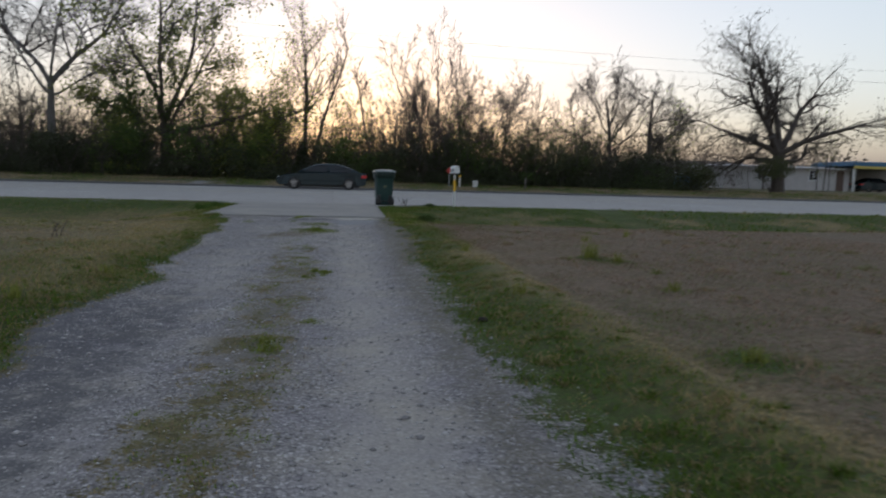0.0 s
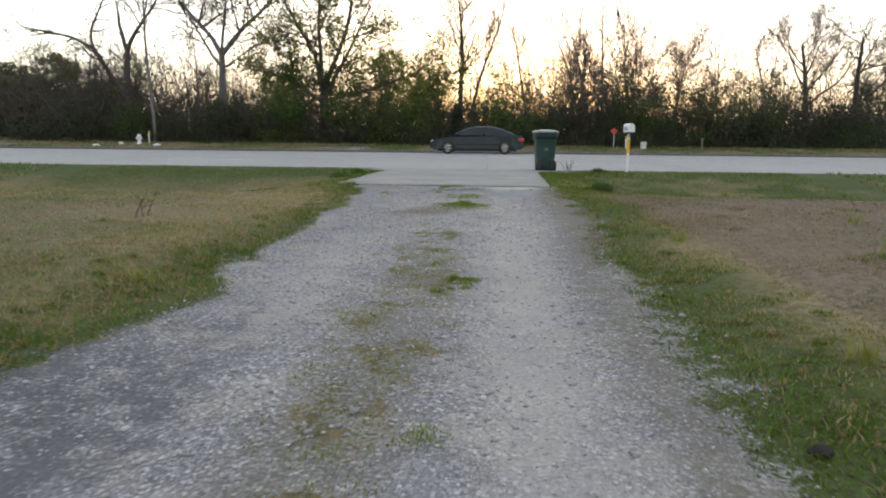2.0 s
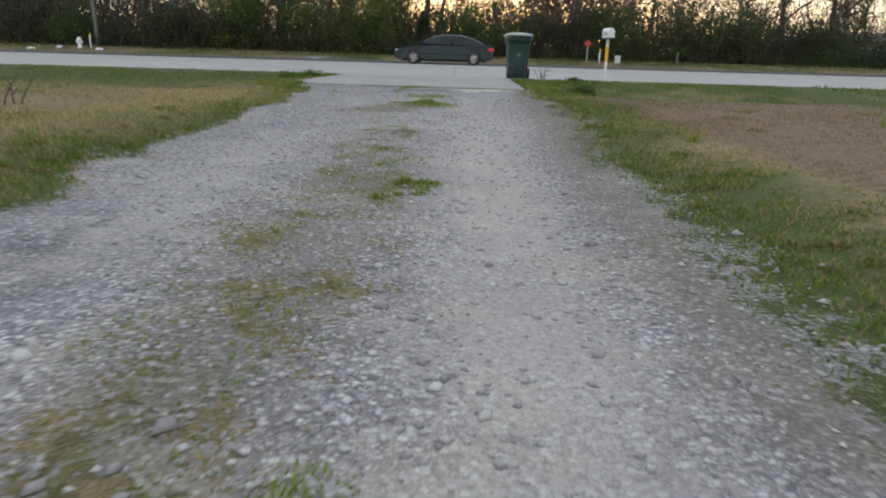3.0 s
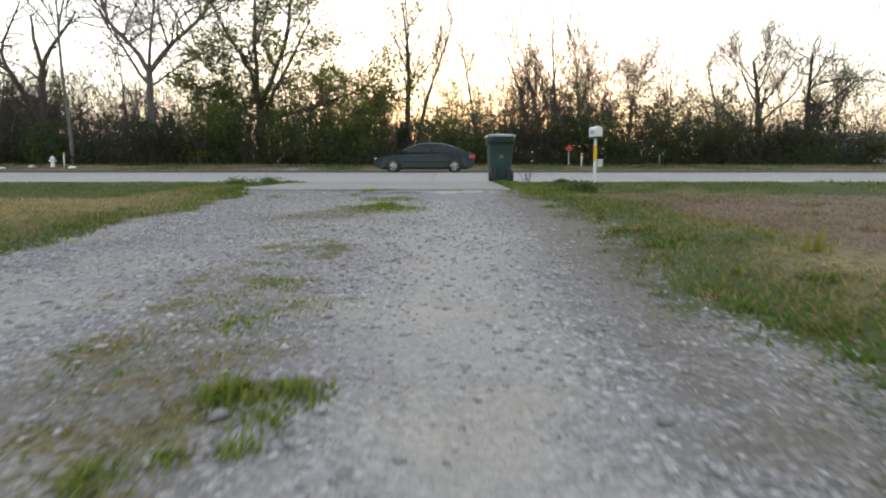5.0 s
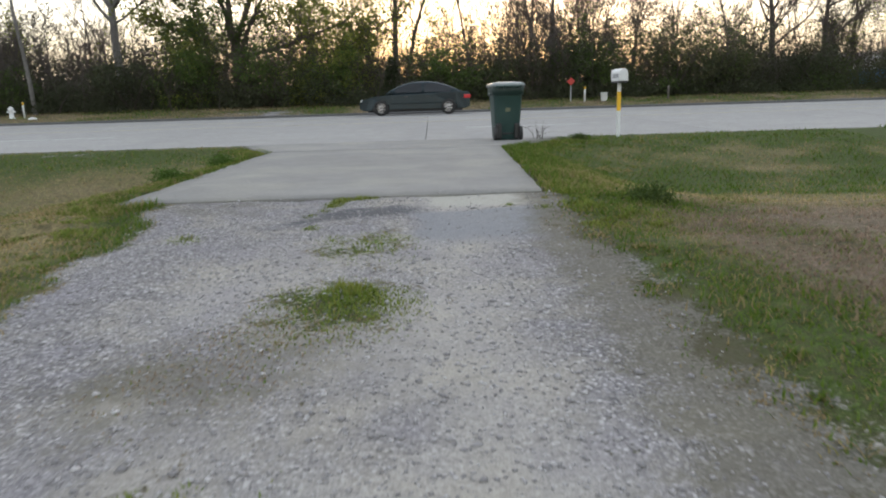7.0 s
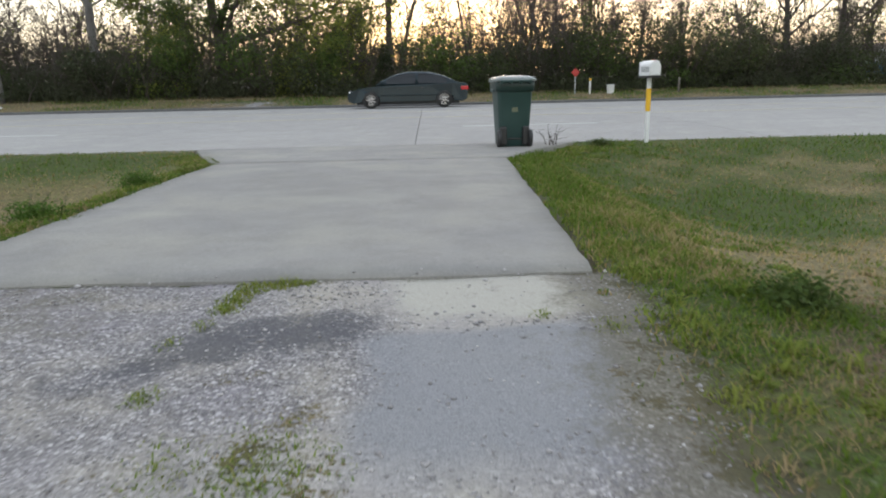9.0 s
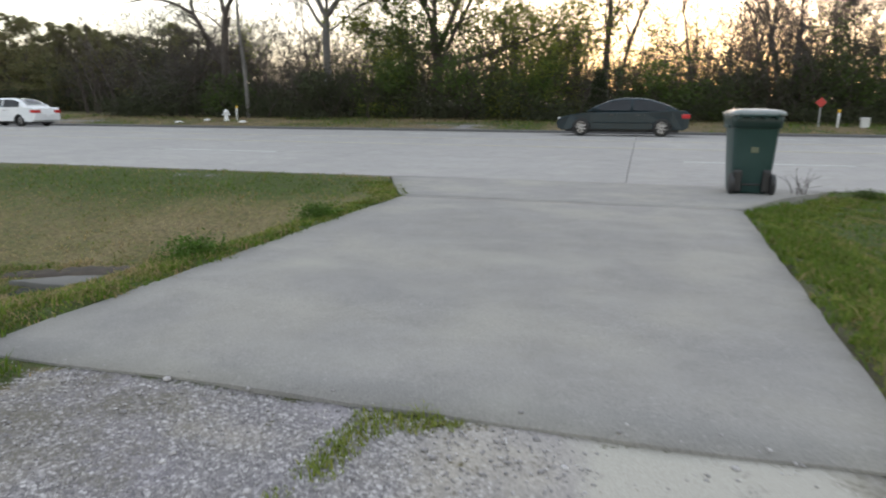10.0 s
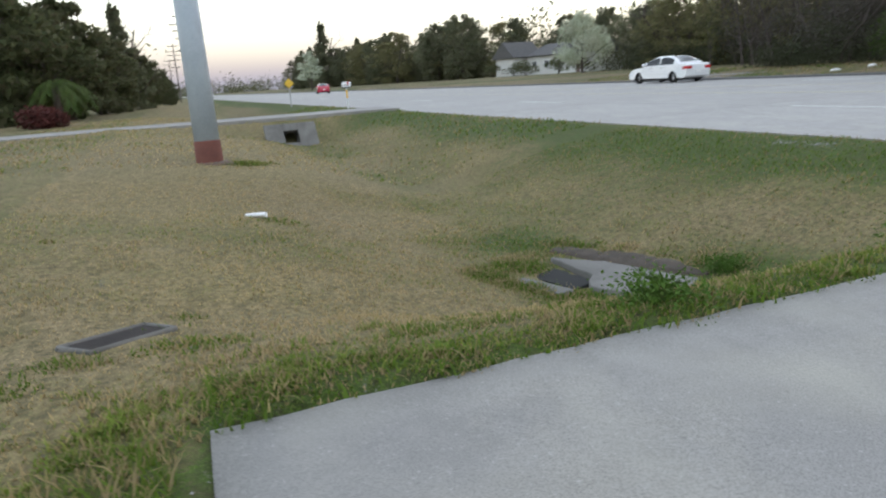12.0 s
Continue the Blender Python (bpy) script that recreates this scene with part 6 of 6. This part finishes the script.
for k, (x, y) in enumerate(((-20.6, 43.2), (-24.2, 42.6), (-23.3, 43.9))):
    scrap = thing("litter", pose(x, y, height(x, y) + 0.04, 0, 0, 40 * k), "white scrap of litter on the far verge", "litter", "scraps of litter")
    part("scrap", lump((0.22, 0.14, 0.09), 0, 90 + k), M_PAPER, scrap)

# the neighbour's concrete drive
nd = thing("neighbour_driveway", None, "narrow pale concrete drive of the next house", "driveway", kind="structure")
part("slab", block((-27.9, 6, -0.1), (-25.1, 20.9, 0.115), 0.01), M_APRON, nd)

# ---- by the drive: stone, dead stalks, weeds ----
stone = thing("stone", pose(-2.26, 4.3, height(-2.26, 4.3) - 0.01, 0, 0, 15), "long pale weathered stone in the grass", "stone")
part("rock", lump((0.21, 0.09, 0.07), 0, 5), M_OLDCON, stone)
rock = thing("stone", pose(0.95, 4.02, 0.005), "small dark stone at the drive's edge", "stone")
part("rock", lump((0.03, 0.022, 0.018), 0, 8), M_GRATE, rock)


def stalks(name, label, x, y, tall, many, seed, material, leaf=None):
    rng = random.Random(seed)
    ob = thing(name, pose(x, y, height(x, y)), label, "weed")
    for k in range(many):
        a, lean = rng.uniform(0, 6.28), rng.uniform(0.05, 0.5)
        p, d, pts = Vector((rng.gauss(0, 0.05), rng.gauss(0, 0.05), -0.03)), Vector((math.cos(a) * lean, math.sin(a) * lean, 1)).normalized(), []
        h = tall * rng.uniform(0.5, 1.0)
        for j in range(5):
            pts.append(p.copy())
            d = (d + Vector((rng.gauss(0, 0.14), rng.gauss(0, 0.14), 0))).normalized()
            p = p + d * h / 4
        bm = pipe(pts, [0.007, 0.006, 0.005, 0.004, 0.002], 5)
        stem = part("stalk", bm, material, ob)
        for q in pts[2:]:
            part("sprig", pipe([q, q + Vector((rng.gauss(0, 0.06), rng.gauss(0, 0.06), rng.uniform(0.02, 0.1)))], [0.003, 0.0015], 3), material, stem)
    if leaf:
        n2 = np.random.default_rng(seed)
        c = np.stack([n2.normal(0, tall * 0.6, 1300), n2.normal(0, tall * 0.6, 1300), np.abs(n2.normal(tall * 0.3, tall * 0.25, 1300))], 1)
        v, f = leaf_quads(c, 0.015, n2, 0.3)
        sheet("leaves", v, f, leaf, ob)
    return ob


stalks("dead_weed", "dry brown branching weed beside the stone", -2.4, 4.75, 0.42, 9, 3, M_TWIG)
stalks("dead_weed", "single dry weed stalk on the lawn", -3.0, 8.05, 0.34, 3, 4, M_TWIG)
stalks("green_weed", "leafy green weed at the field's edge", 1.72, 12.3, 0.15, 8, 6, M_LEAF, M_LEAF)


def grass_tuft(label, x, y, tall, many, seed):
    r = random.Random(seed)
    ob = thing("grass_tuft", pose(x, y, height(x, y)), label, "grass", "tufts of grass")
    for k in range(many):
        a, h, out = r.uniform(0, 6.28), tall * r.uniform(0.5, 1.1), r.uniform(0.1, 0.6)
        px, py, w = r.gauss(0, tall * 0.22), r.gauss(0, tall * 0.22), r.uniform(0.004, 0.007)
        bm = bmesh.new()
        rows = []
        for f, ww in ((0, 1), (0.5, 0.8), (0.85, 0.4)):
            c = Vector((px + math.cos(a) * out * h * f * f, py + math.sin(a) * out * h * f * f, h * f - 0.02))
            sd = Vector((-math.sin(a), math.cos(a), 0)) * w * ww
            rows.append((bm.verts.new(c - sd), bm.verts.new(c + sd)))
        tip = bm.verts.new((px + math.cos(a) * out * h, py + math.sin(a) * out * h, h))
        for p, q in zip(rows, rows[1:]):
            bm.faces.new((p[0], p[1], q[1], q[0]))
        bm.faces.new((rows[-1][0], rows[-1][1], tip))
        part("blade", bm, M_TUFT, ob)
    return ob


for k, (x, y, tall, many) in enumerate(((2.78, 6.85, 0.2, 60), (2.95, 6.5, 0.12, 40), (2.6, 4.7, 0.1, 30), (1.9, 2.68, 0.08, 40), (3.25, 11.6, 0.14, 30), (-0.33, 3.5, 0.06, 16), (-0.2, 10.26, 0.06, 44), (-0.27, 10.3, 0.055, 36), (-0.13, 6.1, 0.05, 26),
                                        (1.35, 4.6, 0.1, 24), (-1.75, 5.6, 0.1, 30), (-1.9, 4.4, 0.11, 34), (4.3, 9.3, 0.14, 24), (3.4, 8.6, 0.12, 20), (1.5, 7.4, 0.1, 24))):
    grass_tuft("clump of fresh green grass" + (" in the brown field" if x > 1.8 else " at the gravel's edge"), x, y, tall, many, 400 + k)
stalks("green_weed", "tall green weeds beside the drain box", -4.85, 17.2, 0.16, 8, 9, M_LEAF, M_WEED)
stalks("green_weed", "bushy green weed on the apron's edge", -2.72, 16.6, 0.18, 10, 10, M_LEAF, M_WEED)
stalks("green_weed", "bushy green weed on the apron's edge", -2.7, 14.7, 0.16, 8, 12, M_LEAF, M_WEED)
stalks("green_weed", "green weed clump at the road's edge", 2.95, 20.4, 0.13, 10, 13, M_LEAF, M_LEAF)
stalks("dead_weed", "dry weeds sprouting beside the bin", 2.15, 20.2, 0.4, 8, 14, M_TWIG)


# ---- grass and gravel, piece by piece ----
def blades(name, label, x0, x1, y0, y1, density, tall, wide, seed, gappy=-1.0):
    """Single bent blades on the sheet; they thin out over gravel and stand higher where it is green."""
    r = np.random.default_rng(seed)
    n = int((x1 - x0) * (y1 - y0) * density)
    x, y = r.uniform(x0, x1, n), r.uniform(y0, y1, n)
    gravel, green, brown, damp, dirt, packed = cover(x, y)
    keep = (r.random(n) > gravel * 1.7 - 0.25) & (r.random(n) < 0.6 + 0.5 * green) & (r.random(n) > 0.75 * dirt * (x > 0.7))
    keep &= ~((y > 12.7) & (y < 20.95) & (x > ramp(y, 12.8, -2.36, 18.4, -2.43, 20.9, -3.56)) & (x < ramp(y, 12.8, 1.03, 18.2, 1.22, 20.9, 2.72)))
    keep &= patchy(x, y, 0.55, 33) + 0.5 * patchy(x, y, 0.16, 34) > gappy
    keep &= ~((np.abs(x + 26.5) < 1.45) & (y < 21))
    keep &= (np.hypot(x + 3.9, y - 12.43) > 0.17) & ~((x > -6.05) & (x < -4.6) & (np.abs(y - 16.25 - 0.3 * (x + 5.3)) < 0.32))
    x, y, green, brown = x[keep], y[keep], green[keep], brown[keep]
    n = len(x)
    h = tall * r.uniform(0.4, 1.1, n) * (0.6 + 0.7 * green) * (0.6 + 0.8 * patchy(x, y, 0.35, 21))
    a = r.uniform(0, 6.28, n)
    bend = h * r.uniform(0.2, 1.9, n)
    z = rolling(x, y) - 0.005
    w = wide * r.uniform(0.6, 1.3, n)
    base = np.stack([x, y, z], 1)
    side = np.stack([-np.sin(a), np.cos(a), 0 * a], 1) * w[:, None]
    out = np.stack([np.cos(a), np.sin(a), 0 * a], 1)
    mid = base + out * (bend * 0.3)[:, None] + np.stack([0 * h, 0 * h, h * 0.6], 1)
    tip = base + out * bend[:, None] + np.stack([0 * h, 0 * h, h], 1)
    v = np.stack([base - side, base + side, mid + side * 0.6, mid - side * 0.6, tip], 1).reshape(-1, 3)
    i = 5 * np.arange(n)[:, None]
    f = np.concatenate([i + np.array([0, 1, 2]), i + np.array([0, 2, 3]), i + np.array([3, 2, 4])])
    ob = sheet(name, v, f, M_BLADE, attrs={"green": np.repeat(green, 5), "brown": np.repeat(brown, 5)})
    return tagged(ob, label, "grass", kind="stuff")


blades("grass", "green and straw grass along the gravel drive", -2.6, -1.2, 1.0, 12.8, 2300, 0.034, 0.0036, 61)
blades("grass", "green and straw grass along the gravel drive", 0.7, 2.3, 1.0, 12.8, 2700, 0.028, 0.0036, 62, 0.42)
blades("grass", "sparse grass down the middle of the drive", -1.1, 0.3, 1.2, 12.8, 1500, 0.013, 0.003, 63)
blades("lawn_grass", "short dry lawn grass", -7.0, -2.6, 2.0, 11.2, 750, 0.032, 0.006, 64)
blades("field_grass", "dead brown weeds and short olive grass", 2.3, 4.2, 1.6, 7.5, 2600, 0.03, 0.0042, 74)
blades("field_grass", "dead brown weeds and grass", 4.2, 8.0, 2.4, 12.8, 800, 0.04, 0.007, 65)
blades("field_grass", "dead brown weeds and grass", 1.5, 4.2, 7.5, 12.8, 1900, 0.032, 0.0045, 75)
blades("ditch_grass", "rough grass in the ditch", -11.0, -2.4, 12.8, 21.0, 420, 0.04, 0.007, 66)
blades("ditch_grass", "rough grass in the ditch", 1.0, 8.0, 12.8, 21.0, 420, 0.045, 0.0065, 67)
blades("ditch_grass", "rough grass in the far part of the ditch", -40.0, -12.0, 8.0, 21.0, 70, 0.07, 0.016, 68)
blades("ditch_grass", "rough grass in the far part of the ditch", 9.0, 30.0, 8.0, 21.0, 70, 0.07, 0.016, 69)
blades("lawn_grass", "short straw-coloured turf beside the apron", -6.2, -2.5, 11.2, 15.4, 2300, 0.026, 0.0042, 76)
blades("lawn_grass", "short straw-coloured turf beyond the ditch", -10.5, -6.2, 11.2, 16.4, 700, 0.03, 0.0065, 77)
blades("edge_grass", "lush grass hanging over the apron's edge", -3.1, -2.0, 12.2, 19.5, 1700, 0.05, 0.005, 70, 0.85)
blades("edge_grass", "lush grass hanging over the apron's edge", 1.0, 1.8, 12.4, 19.5, 1500, 0.055, 0.005, 71, 0.55)
blades("verge_grass", "dry grass on the far verge", -45.0, 45.0, 41.2, 48.5, 40, 0.12, 0.02, 72)


def clumps(name, label, spots, seed, wide=0.0034, material=None):
    """Mats and clumps of grass: each spot is (x, y, radius, how many, height, green, brown)."""
    r = np.random.default_rng(seed)
    rows = []
    for x, y, rad, many, tall, green, brown in spots:
        d = r.random(many) ** 0.6 * 1.05
        a = r.uniform(0, 6.28, many)
        rows.append(np.stack([x + np.cos(a) * d * rad, y + np.sin(a) * d * rad * 1.25, tall * r.uniform(0.45, 1.1, many) * (1.1 - 0.6 * d), np.clip(green + r.normal(0, 0.15, many), 0, 1), np.full(many, brown)], 1))
    x, y, h, green, brown = np.concatenate(rows).T
    n = len(x)
    a, bend = r.uniform(0, 6.28, n), h * r.uniform(0.3, 1.6, n)
    w = wide * r.uniform(0.6, 1.3, n)
    base = np.stack([x, y, rolling(x, y) - 0.006], 1)
    side = np.stack([-np.sin(a), np.cos(a), 0 * a], 1) * w[:, None]
    out, up = np.stack([np.cos(a), np.sin(a), 0 * a], 1), np.stack([0 * h, 0 * h, h], 1)
    mid, tip = base + out * (bend * 0.3)[:, None] + up * 0.6, base + out * bend[:, None] + up
    v = np.stack([base - side, base + side, mid + side * 0.6, mid - side * 0.6, tip], 1).reshape(-1, 3)
    i = 5 * np.arange(n)[:, None]
    f = np.concatenate([i + np.array([0, 1, 2]), i + np.array([0, 2, 3]), i + np.array([3, 2, 4])])
    return tagged(sheet(name, v, f, material or M_BLADE, attrs={"green": np.repeat(green, 5), "brown": np.repeat(brown, 5)}), label, "grass", kind="stuff")


rng = random.Random(17)
mats = [(-0.25, 10.02, 0.36, 1500, 0.03, 0.6, 0.3), (-0.33, 9.85, 0.3, 900, 0.022, 0.45, 0.6), (-0.08, 10.1, 0.2, 500, 0.03, 0.6, 0.2), (-0.22, 10.2, 0.13, 420, 0.06, 1.0, 0), (-0.2, 11.05, 0.3, 420, 0.03, 0.6, 0.2), (-0.75, 9.4, 0.36, 900, 0.018, 0.3, 0.8), (-0.45, 9.6, 0.3, 500, 0.02, 0.5, 0.5), (-0.44, 12.77, 0.09, 260, 0.05, 0.95, 0), (-0.57, 12.7, 0.09, 240, 0.045, 0.9, 0), (-0.61, 12.53, 0.08, 220, 0.04, 0.75, 0.1), (-0.61, 12.4, 0.07, 170, 0.035, 0.9, 0), (-0.65, 12.22, 0.06, 70, 0.03, 0.8, 0), (-0.72, 12.05, 0.06, 60, 0.025, 0.7, 0), (-0.63, 11.62, 0.06, 110, 0.035, 0.95, 0), (-0.32, 12.76, 0.04, 70, 0.03, 0.8, 0), (0.67, 12.23, 0.06, 70, 0.025, 0.7, 0.2), (0.92, 12.09, 0.08, 120, 0.03, 0.8, 0.2), (-1.35, 11.4, 0.12, 120, 0.04, 0.9, 0)]
mats += [(-0.33, 3.5, 0.12, 220, 0.04, 0.95, 0), (-0.03, 6.12, 0.06, 200, 0.035, 0.7, 0.1), (-0.13, 6.09, 0.05, 180, 0.045, 1.0, 0), (-0.06, 6.0, 0.05, 110, 0.03, 0.6, 0.1), (-0.21, 5.82, 0.04, 90, 0.035, 1.0, 0), (-0.14, 5.87, 0.03, 60, 0.025, 0.7, 0), (-0.06, 5.9, 0.03, 70, 0.03, 0.8, 0),
         ]
mats += [(-0.3, 7.1, 0.12, 260, 0.025, 0.65, 0.2), (-0.45, 6.5, 0.16, 260, 0.02, 0.4, 0.6), (-0.27, 6.62, 0.12, 220, 0.025, 0.6, 0.3), (-0.1, 4.03, 0.07, 120, 0.03, 0.8, 0), (-0.3, 3.37, 0.08, 220, 0.04, 1.0, 0), (-0.37, 3.92, 0.12, 220, 0.02, 0.6, 0.3), (-0.3, 4.66, 0.14, 220, 0.022, 0.6, 0.3), (-0.2, 6.05, 0.1, 120, 0.02, 0.4, 0.4),
         (-0.65, 9.7, 0.22, 420, 0.018, 0.35, 0.7), (-0.4, 9.4, 0.2, 300, 0.018, 0.35, 0.7), (-0.18, 11.2, 0.22, 420, 0.024, 0.6, 0.3), (-0.45, 11.25, 0.12, 200, 0.024, 0.6, 0.3), (-0.11, 8.4, 0.12, 160, 0.015, 0.35, 0.7)]
for i in range(190):
    y = 1.6 + 0.029 * i + rng.uniform(-0.1, 0.1)
    mats.append((-0.37 + 0.07 * math.sin(y * 2.1) + rng.gauss(0, 0.15), y, rng.uniform(0.06, 0.2), rng.randrange(20, 70), rng.uniform(0.008, 0.02), rng.choice((0.3, 0.4, 0.5, 0.8)), rng.uniform(0.2, 0.9)))
for i in range(170):
    y = rng.uniform(1.6, 8.8)
    mats.append((-0.36 + 0.07 * math.sin(y * 2.1) + rng.gauss(0, 0.14), y, rng.uniform(0.03, 0.1), rng.randrange(20, 60), rng.uniform(0.01, 0.022), rng.choice((0.6, 0.7, 0.9)), rng.uniform(0, 0.4)))
clumps("strip_grass", "low brown and olive mats of grass down the middle", [m for m in mats if m[5] < 0.55], 51)
clumps("strip_grass", "low fresh yellow-green mats of grass down the middle", [m for m in mats if m[5] >= 0.55], 56, 0.0034, M_TUFT)
around = [(-6.7, 16.6), (-6.4, 16.75), (-6.0, 16.9), (-5.6, 17.1), (-5.2, 17.25), (-4.8, 17.3), (-4.6, 17.0), (-4.35, 16.6), (-4.6, 16.1), (-5.0, 15.85), (-5.3, 15.6), (-5.7, 15.3), (-6.0, 15.45), (-6.3, 15.8), (-6.5, 16.15), (-5.0, 15.5), (-4.5, 16.3)]
around += [(-6.1, 15.7), (-6.0, 15.9), (-5.9, 15.75), (-6.2, 15.85)]
around += [(-5.9 + 0.12 * k, 15.25 + 0.055 * k) for k in range(10)] + [(-4.7 + 0.04 * k, 15.9 + 0.06 * k) for k in range(8)]
clumps("ditch_grass", "green and straw grass round the drain box", [(x, y, 0.2, 260, rng.uniform(0.04, 0.08), rng.choice((0.3, 0.7, 0.95)), 0.3) for x, y in around], 53, 0.006)
clumps("pole_grass", "small green tuft beside the pole's foot", [(-12.9, 13.85, 0.35, 420, 0.12, 0.95, 0), (-13.2, 14.2, 0.3, 260, 0.08, 0.8, 0), (-8.0, 13.8, 0.25, 160, 0.06, 0.9, 0), (-3.55, 12.75, 0.2, 220, 0.05, 0.7, 0)], 54, 0.008)
fringe = []
for i in range(640):
    y = rng.uniform(1.2, 12.6) if i % 3 else rng.uniform(1.2, 7.0)
    left = i % 2
    x = float(ramp(y, 1, -1.52, 9.5, -1.66, 11.2, -1.82, 12.5, -2.35)) - abs(rng.gauss(0, 0.22)) if left else 0.98 + abs(rng.gauss(0, 0.25))
    fringe.append((x, y, rng.uniform(0.03, 0.1), rng.randrange(30, 90), rng.uniform(0.015, 0.042), rng.choice((0.35, 0.6, 0.8, 1.0)), rng.uniform(0, 0.4)))
field = []
for i in range(170):
    x, y = (rng.uniform(2.0, 6.5), rng.uniform(2.0, 12.4)) if i % 5 < 3 else (rng.uniform(-6.5, -2.2), rng.uniform(2.2, 12.4))
    field.append((x, y, rng.uniform(0.05, 0.14), rng.randrange(40, 90), rng.uniform(0.03, 0.075), rng.choice((0.1, 0.2, 0.35, 0.6)), 0.75 if x > 0 else 0.3))
for i in range(70):
    y = rng.uniform(11.6, 15.0)
    field.append((-2.5 - abs(rng.gauss(0, 0.7)), y, rng.uniform(0.08, 0.2), rng.randrange(50, 120), rng.uniform(0.025, 0.055), rng.choice((0.4, 0.7, 0.9, 1.0)), 0.3))
slope = []
for i in range(420):
    y = rng.uniform(12.6, 20.4)
    x = (float(ramp(y, 12.8, 1.1, 18.2, 1.3, 20.9, 2.8)) + abs(rng.gauss(0, 0.9)) + 0.05) if i % 3 else (float(ramp(y, 12.8, -2.5, 18.4, -2.6, 20.9, -3.7)) - abs(rng.gauss(0, 0.32)) + 0.06)
    slope.append((x, y, rng.uniform(0.06, 0.16), rng.randrange(40, 110), rng.uniform(0.025, 0.06), rng.choice((0.4, 0.7, 0.9, 1.0)), rng.uniform(0, 0.4)))
clumps("edge_grass", "bright green and straw clumps on the bank beside the apron", slope, 58, 0.005)
lush = []
for i in range(460):
    y = rng.uniform(11.4, 20.2)
    x = (float(ramp(y, 11.4, 1.02, 12.8, 1.1, 18.2, 1.3, 20.9, 2.8)) + abs(rng.gauss(0, 0.42)) + 0.03) if i % 4 else (float(ramp(y, 11.4, -1.95, 12.8, -2.5, 18.4, -2.6, 20.9, -3.7)) - abs(rng.gauss(0, 0.22)) + 0.04)
    lush.append((x, y, rng.uniform(0.04, 0.13), rng.randrange(30, 90), rng.uniform(0.03, 0.065), rng.choice((0.55, 0.75, 0.9, 1.0)), rng.uniform(0, 0.3)))
clumps("edge_grass", "vivid fresh green clumps along the apron's edges", lush, 59, 0.005, M_TUFT)
clumps("lawn_tufts", "scattered dry and olive tufts in lawn and field", field, 55, 0.0045)
clumps("edge_grass", "lush dark green clumps along the gravel's edges", fringe, 52, 0.0042)


def chips(name, label, many, x0, x1, y0, y1, size, seed):
    """Loose angular chips lying on the drive."""
    r = np.random.default_rng(seed)
    x, y = r.uniform(x0, x1, many), y0 + (y1 - y0) * r.random(many)
    gravel, green, brown, damp, dirt, packed = cover(x, y)
    loose = 1.1 - np.clip((0.5 * np.exp(-((x + 0.98) / 0.28) ** 2) + 0.85 * np.exp(-((x - 0.24) / 0.28) ** 2)) * (1 - 0.85 * smooth(6.8, 8.6, y)), 0, 1)
    slate, sand = beds(x, y)
    loose = loose * (1 - 0.93 * np.maximum(slate, sand)) * (1 - 0.45 * smooth(11.9, 12.3, y) * smooth(0.6, 0.9, -x))
    keep = (r.random(many) < gravel * loose * (1 - 0.65 * damp) * (1 - 0.8 * dirt)) & (y < 12.78 + 0.5 * r.random(many) ** 3)
    x, y = x[keep], y[keep]
    n = len(x)
    octa = np.array([(1, 0, 0), (0, 1, 0), (-1, 0, 0), (0, -1, 0), (0, 0, 0.75), (0, 0, -0.75)], float)
    tri = np.array([(0, 1, 4), (1, 2, 4), (2, 3, 4), (3, 0, 4), (1, 0, 5), (2, 1, 5), (3, 2, 5), (0, 3, 5)])
    s = size * (0.35 + 0.9 * r.random(n) ** 2.2)
    a = r.uniform(0, 6.28, n)
    p = octa[None] * (1 + r.uniform(-0.4, 0.4, (n, 6, 1))) * s[:, None, None] * np.stack([r.uniform(0.7, 1.2, n), r.uniform(0.7, 1.2, n), r.uniform(0.5, 0.9, n)], 1)[:, None]
    c, q = np.cos(a)[:, None], np.sin(a)[:, None]
    v = np.stack([p[..., 0] * c - p[..., 1] * q + x[:, None], p[..., 0] * q + p[..., 1] * c + y[:, None], p[..., 2] + (rolling(x, y) + 0.15 * s + (y > 12.8) * 0.015)[:, None]], -1).reshape(-1, 3)
    f = (tri[None] + 6 * np.arange(n)[:, None, None]).reshape(-1, 3)
    return tagged(sheet(name, v, f, M_STONE), label, "gravel", kind="stuff")


chips("gravel", "loose pale limestone chips on the drive", 60000, -2.2, 1.1, 1.6, 13.3, 0.008, 81)
chips("gravel", "larger pale limestone chips on the drive", 14000, -2.2, 1.1, 1.6, 13.2, 0.0125, 82)
chips("gravel", "few large limestone chips on the drive", 500, -2.2, 1.1, 1.8, 12.8, 0.02, 83)
